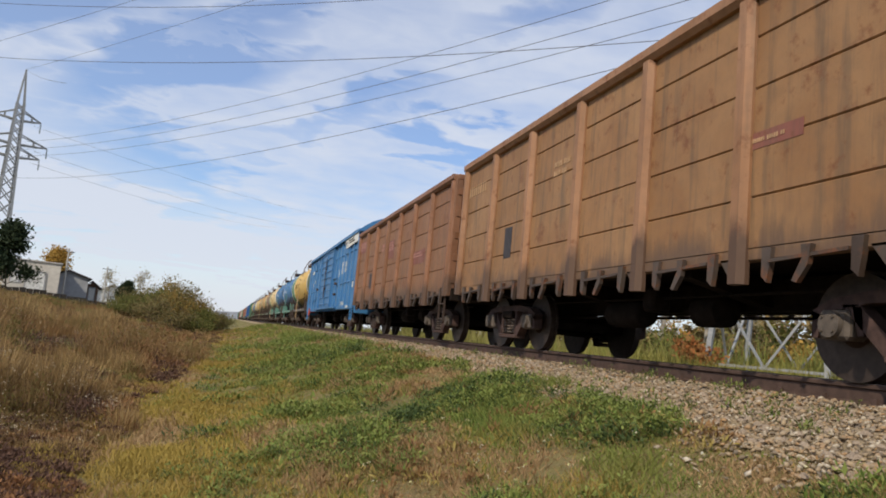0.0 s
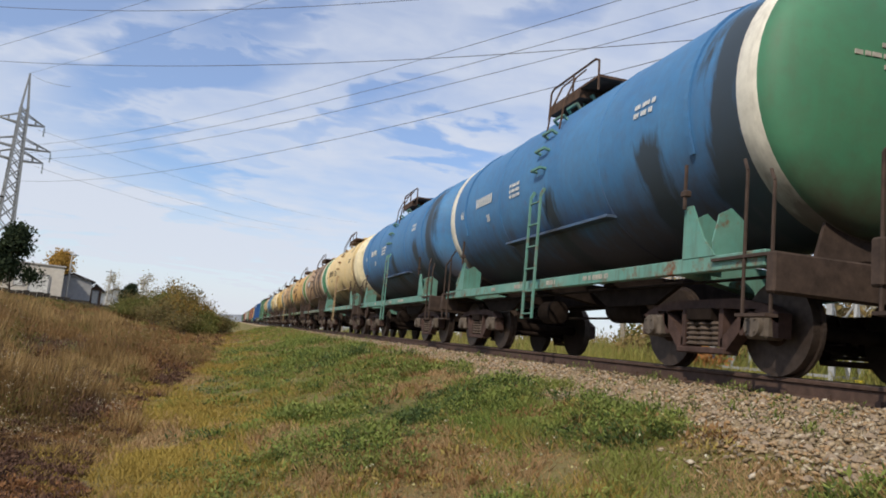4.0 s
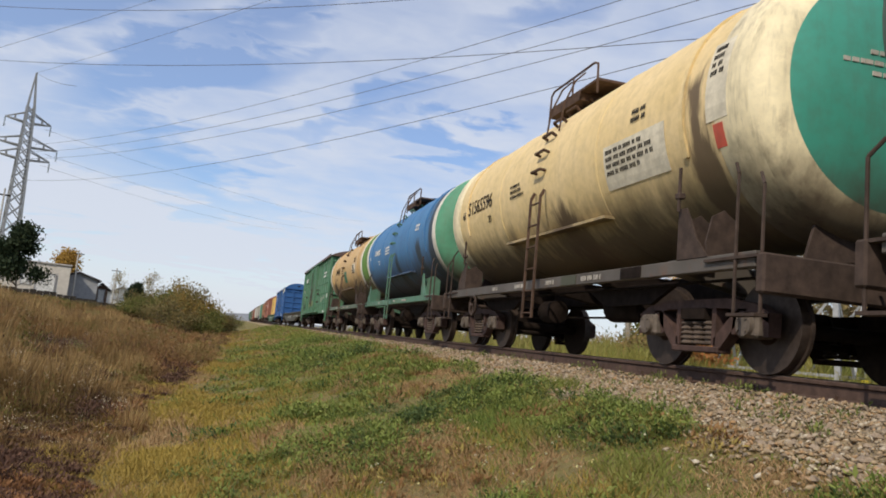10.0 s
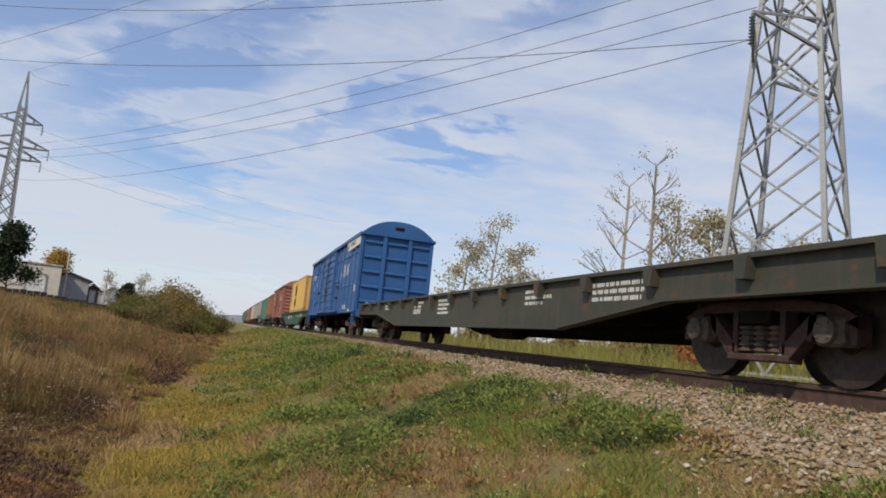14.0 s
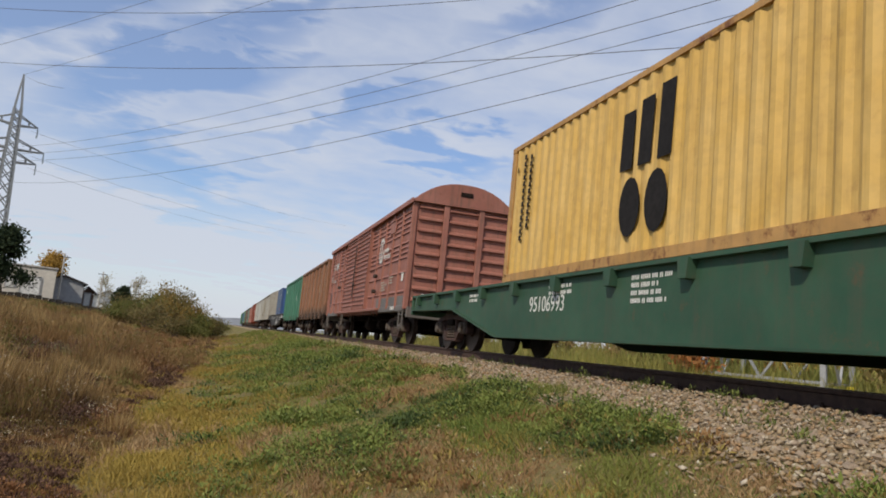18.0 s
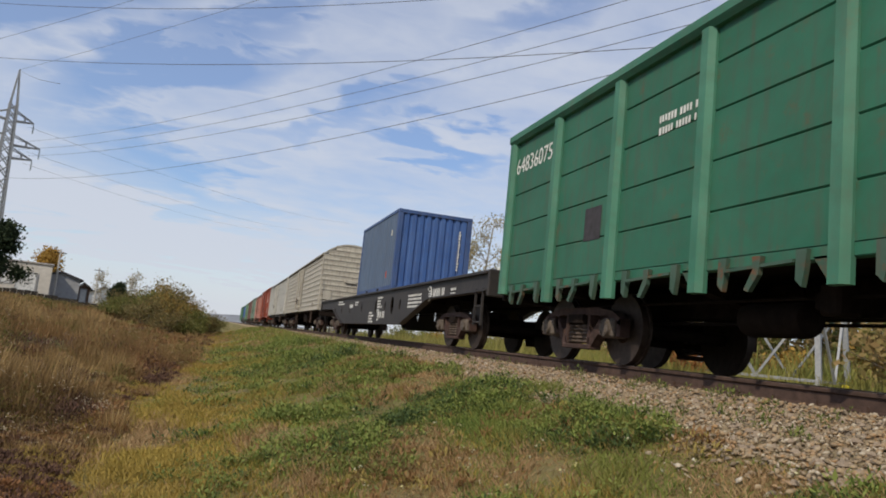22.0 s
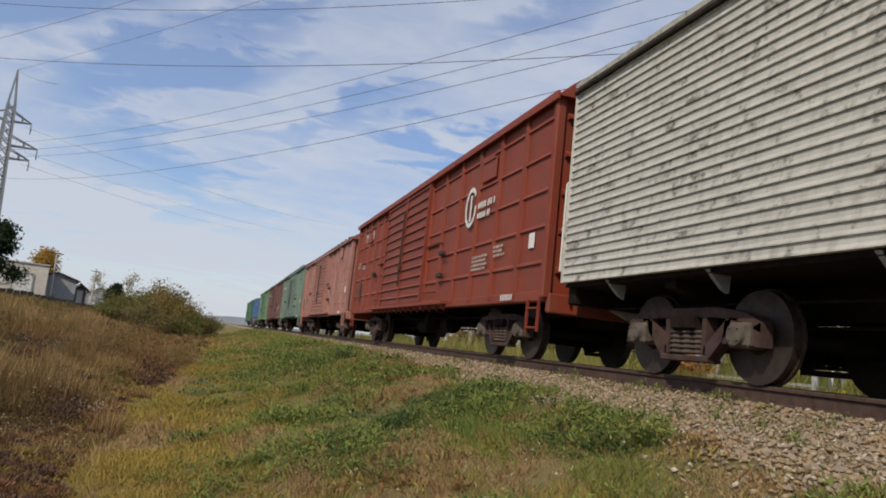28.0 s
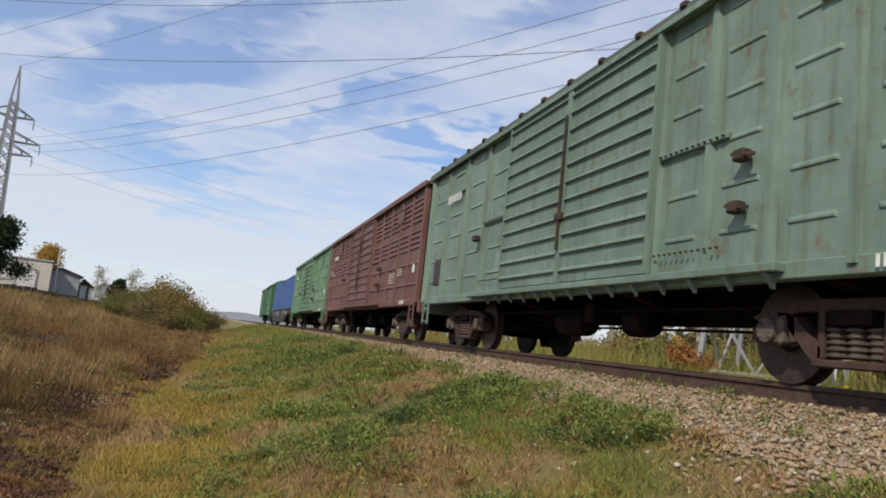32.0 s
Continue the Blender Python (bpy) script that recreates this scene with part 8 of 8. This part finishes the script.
    # kind, place, height of its top
    spots = [(0, -9.2, 74, 2.0), (1, -8.6, 70, 2.4), (1, -7.2, 71, 2.6), (0, -6.2, 66, 2.2), (2, -5.2, 74, 3.0), (1, -4.6, 70, 2.9), (2, -4.4, 62, 1.9), (2, -3.6, 74, 2.1), (2, -2.7, 70, 1.4), (0, -2.4, 64, 0.9), (1, -1.5, 74, 0.8), (0, -1.0, 80, 0.5),
             (0, -0.8, 95, 0.5), (1, -7.0, 60, 1.3), (0, -8.2, 60, 1.2), (1, -11.0, 60, 0.9), (0, -13.0, 60, 0.8), (1, -5.5, 58, 1.3), (1, -3.4, 56, 0.4), (0, -7.4, 78, 2.2), (0, -2.2, 56, 0.0), (0, -7.8, 64, 2.0)]
    used = set()
    for k, x, y, top in spots:
        w = left[k] if k not in used else copy_thing(left[k], Matrix())
        used.add(k)
        set_at(w, x, y, rs.uniform(0, 360), -0.05)
        tall = max(0.25, (top - (0.75 if x < -6.4 else 0.1) - w.location.z) / (2.0, 2.2, 2.3)[k])
        s = min(1.25, 0.55 + tall * 0.4)
        w.scale = (s, s, tall)
    # undergrowth beyond the track
    n = 42000
    y = 6 * (120 / 6) ** RNG.uniform(0, 1, n)
    x = 9.5 + RNG.uniform(0, 1, n) ** 0.8 * (9 + 0.35 * y)
    hgt = RNG.uniform(0.3, 1.1, n) * (1 + 0.5 * patches(x, y, 0.7, 1.3)) * np.clip((x - 8.5) / 4, 0.35, 1.2) * np.where(np.hypot(x, y) < 34, 0.32, 1.0)
    mats = (leaf_mat("undergrowth_green", (0.13, 0.16, 0.04), (0.25, 0.26, 0.07), (0.32, 0.28, 0.085)), leaf_mat("undergrowth_straw", (0.30, 0.26, 0.09), (0.20, 0.19, 0.06)))
    sel = patches(x, y, 0.45, 2.0) + RNG.normal(0, 0.5, n) > -0.1
    for m, q, nm in ((mats[0], sel, "undergrowth"), (mats[1], ~sel, "dry_undergrowth")):
        blades(x[q], y[q], hgt[q], RNG.uniform(0.015, 0.04, q.sum()) * (1 + y[q] / 30), 0.5, m, nm, "rough undergrowth of weeds beyond the track", True)


make_greenery()


def make_ridge():
    """A low wooded rise far beyond the end of the straight."""
    n, rng = 60, random.Random(8)
    s = Shape()
    for i in range(n + 1):
        x = -420 + i * 14
        h = 3.5 + 6 * math.exp(-((x + 60) / 130) ** 2) + 2.2 * math.sin(x * 0.05) + rng.uniform(-0.6, 0.6)
        s.v += [(x, 930, -2), (x, 985, h), (x, 1060, -2)]
    for i in range(n):
        for j in (0, 1):
            a = i * 3 + j
            s.f.append((a, a + 3, a + 4, a + 1))
    # the haze of distance is put into the ridge's grey-blue base colour
    tagged(new("ridge", s.mesh("ridge", plain("haze_tinted_woods", (0.21, 0.225, 0.25), 0.95, 0, 0.25, 0.05, 0.0))), "low hazy wooded ridge on the horizon", "ridge", kind="structure")


make_ridge()


# ---- houses, fence, poles ----
def house(name, label, x, y, turn, wide, deep, high, ridge, wall_mat, roof_mat, gable_wall=None, doors=(), windows=()):
    """A plain house: four walls, a pitched or flat roof, openings with frames."""
    w = thing(name, label, "house", "houses on the bank")
    set_at(w, x, y, turn)
    t = 0.2
    part("wall", Shape().box(-wide / 2, wide / 2, -deep / 2, -deep / 2 + t, -0.4, high), wall_mat, w)
    part("wall", Shape().box(-wide / 2, wide / 2, deep / 2 - t, deep / 2, -0.4, high), wall_mat, w)
    part("wall", Shape().box(-wide / 2, -wide / 2 + t, -deep / 2 + t, deep / 2 - t, -0.4, high), wall_mat, w)
    part("wall", Shape().box(wide / 2 - t, wide / 2, -deep / 2 + t, deep / 2 - t, -0.4, high), wall_mat, w)
    o = 0.3
    if ridge > 0:
        for e in (-1, 1):
            part("gable", Shape().prism([(-wide / 2 + 0.02, high), (wide / 2 - 0.02, high), (0, high + ridge - 0.06)], 1, e * (deep / 2 - t / 2) - t / 2, e * (deep / 2 - t / 2) + t / 2), gable_wall or wall_mat, w)
            part("roof", Shape().prism([(0, high + ridge), (e * (wide / 2 + o), high - ridge * o / (wide / 2)), (e * (wide / 2 + o), high - ridge * o / (wide / 2) + 0.10), (0, high + ridge + 0.12)], 1, -deep / 2 - o, deep / 2 + o), roof_mat, w)
    else:
        part("roof", Shape().box(-wide / 2 - 0.1, wide / 2 + 0.1, -deep / 2 - 0.1, deep / 2 + 0.1, high, high + 0.16, 0.03), roof_mat, w)
    for a, b, z0, z1 in doors + windows:
        f = part("window" if (a, b, z0, z1) in windows else "gate", Shape().box(a, b, -deep / 2 - 0.06, -deep / 2 - 0.01, z0, z1), plain("white_boards", (0.66, 0.66, 0.64), 0.7), w)
        part("frame", Shape().box(a - 0.08, b + 0.08, -deep / 2 - 0.09, -deep / 2 - 0.065, z1 - 0.02, z1 + 0.10).box(a - 0.08, a, -deep / 2 - 0.09, -deep / 2 - 0.065, z0, z1 - 0.02).box(b, b + 0.08, -deep / 2 - 0.09, -deep / 2 - 0.065, z0, z1 - 0.02), plain("grey_frame", (0.30, 0.30, 0.31), 0.7), f)
    return w


def make_houses():
    plaster = plain("light_plaster", (0.58, 0.54, 0.48), 0.9, 0, 0.12, 3.0, 0.2)
    dark_roof = plain("dark_roofing", (0.07, 0.065, 0.07), 0.8, 0, 0.3, 4.0, 0.2)
    grey = plain("grey_sheet", (0.33, 0.335, 0.35), 0.6, 0, 0.15, 3.0, 0.1)
    brown = plain("brown_boards", (0.14, 0.085, 0.06), 0.8, 0, 0.3, 3.0, 0.2)
    house("garage", "pale plastered garage with a flat roof", -17.7, 72, 12, 5.4, 6.0, 2.75, 0, plaster, plain("roof_felt", (0.35, 0.33, 0.31), 0.9), doors=((0.2, 1.6, 0.4, 1.9),), windows=((-0.9, -0.3, 0.9, 1.8),))
    house("barn", "grey sheet-clad barn with a dark roof", -15.2, 77, 12, 3.2, 8.0, 2.15, 0.5, grey, dark_roof)
    house("shed", "small brown shed with a white door", -13.1, 77, 12, 1.1, 3.0, 1.7, 0.4, brown, dark_roof, doors=((-0.2, 0.25, 0.0, 1.5),))
    house("cottage", "cottage with a white gable and dark roof", -17.3, 120, 8, 5.4, 6.0, 1.5, 1.25, plain("white_boards", (0.66, 0.66, 0.64), 0.7), dark_roof)
    fence = thing("fence", "long dark board fence below the houses", "fence", "")
    boards = plain("dark_fence_boards", (0.040, 0.036, 0.033), 0.9, 0, 0.3, 4.0, 0.2)
    for i in range(34):
        x = -25.5 + i * 0.5
        y = 66.5 + i * 0.10
        z = float(ground_z(np.array(x), np.array(y)))
        part("fence_panel", Shape().prism([(x, z - 0.2), (x + 0.485, z - 0.2), (x + 0.485, z + 0.50 + 0.04 * (i % 3)), (x, z + 0.50 + 0.04 * (i % 3))], 1, y, y + 0.04), boards, fence)
    pole = thing("utility_pole", "pale concrete utility pole", "pole", "utility poles")
    part("shaft", Shape().tube((0, 0, -0.3), (0, 0, 4.6), 0.10, 8, 0.07), plain("pole_concrete", (0.45, 0.43, 0.40), 0.9), pole)
    part("cross_bar", Shape().bar((-0.5, 0, 4.3), (0.5, 0, 4.3), 0.07), IRON, pole)
    set_at(pole, -14.3, 71, 20)
    for x, y, s in ((-9.0, 78, 0.75), (-8.9, 92, 0.8), (-7.6, 90, 0.7), (-20.6, 70, 1.9), (-13.0, 84, 0.9)):
        c = copy_thing(pole, Matrix())
        set_at(c, x, y, 30)
        c.scale = (1, 1, s)
    # long pale building far beyond the track, glimpsed between the trees
    b = thing("warehouse", "long pale warehouse glimpsed behind the trees", "building", "")
    set_at(b, 88, 78, -38)
    part("wall", Shape().box(-34, 34, -6, 6, -0.5, 3.4), plain("white_wall", (0.50, 0.49, 0.48), 0.9, 0, 0.1, 1.0), b)
    part("roof", Shape().prism([(-6.4, 3.4), (6.4, 3.4), (0, 4.2)], 0, -34.5, 34.5), plain("grey_roof", (0.3, 0.3, 0.31), 0.8), b)
    for i in range(15):
        x = -31 + i * 4.4
        part("window", Shape().box(x - 0.9, x + 0.9, -6.06, -6.01, 1.3, 2.6), plain("window_dark", (0.05, 0.06, 0.07), 0.2), b)
    m = thing("marker_box", "small yellow marker box on a stub post", "marker", "")
    set_at(m, 17.4, 17.2, 30)
    part("post", Shape().box(-0.05, 0.05, -0.05, 0.05, -0.2, 0.3), GALV, m)
    part("box", Shape().box(-0.17, 0.17, -0.1, 0.1, 0.28, 0.48, 0.02), plain("signal_yellow", (0.75, 0.6, 0.02), 0.5, 0, 0.08), m)


make_houses()


# ---- motion ----
# how far the train has come at each time, in metres
COME = [(0, 0.0), (4, 55.02), (8, 111.06), (12, 166.55), (16, 220.34), (20, 271.98), (24, 321.69), (28, 368.49), (32, 411.42)]


def come(t):
    """The way at t, smooth between the listed times."""
    ts, ds = [a for a, _ in COME], [b for _, b in COME]
    i = max(0, min(len(ts) - 2, int(t // 4)))
    def slope(k):
        a, b = max(0, k - 1), min(len(ts) - 1, k + 1)
        return (ds[b] - ds[a]) / (ts[b] - ts[a])
    u, w = (t - ts[i]) / 4, 4
    return ((2 * u ** 3 - 3 * u ** 2 + 1) * ds[i] + (u ** 3 - 2 * u ** 2 + u) * w * slope(i) + (-2 * u ** 3 + 3 * u ** 2) * ds[i + 1] + (u ** 3 - u ** 2) * w * slope(i + 1))


def motions():
    for ob, centre in TRAIN:
        walk(ob, [(t, pose(6.04, centre - come(t), 0)) for t in range(0, 33)])
    for ws, centre, y in WHEELS:
        rows, last = [], None
        for k in range(0, 961):
            t = k / 30
            at = centre + y - come(t)
            if -3 < at < 42 or k in (0, 960):
                turn = math.degrees(come(t) / WHEEL_R) if -3 < at < 42 else (0.0 if at >= 42 else math.degrees((centre + y + 3) / WHEEL_R))
                if at >= 42:
                    turn = math.degrees((centre + y - 42) / WHEEL_R)
                rows.append((t, Matrix.Translation((0, y, WHEEL_R)) @ Matrix.Rotation(math.radians(turn % 360), 4, "X")))
        walk(ws, rows)


motions()
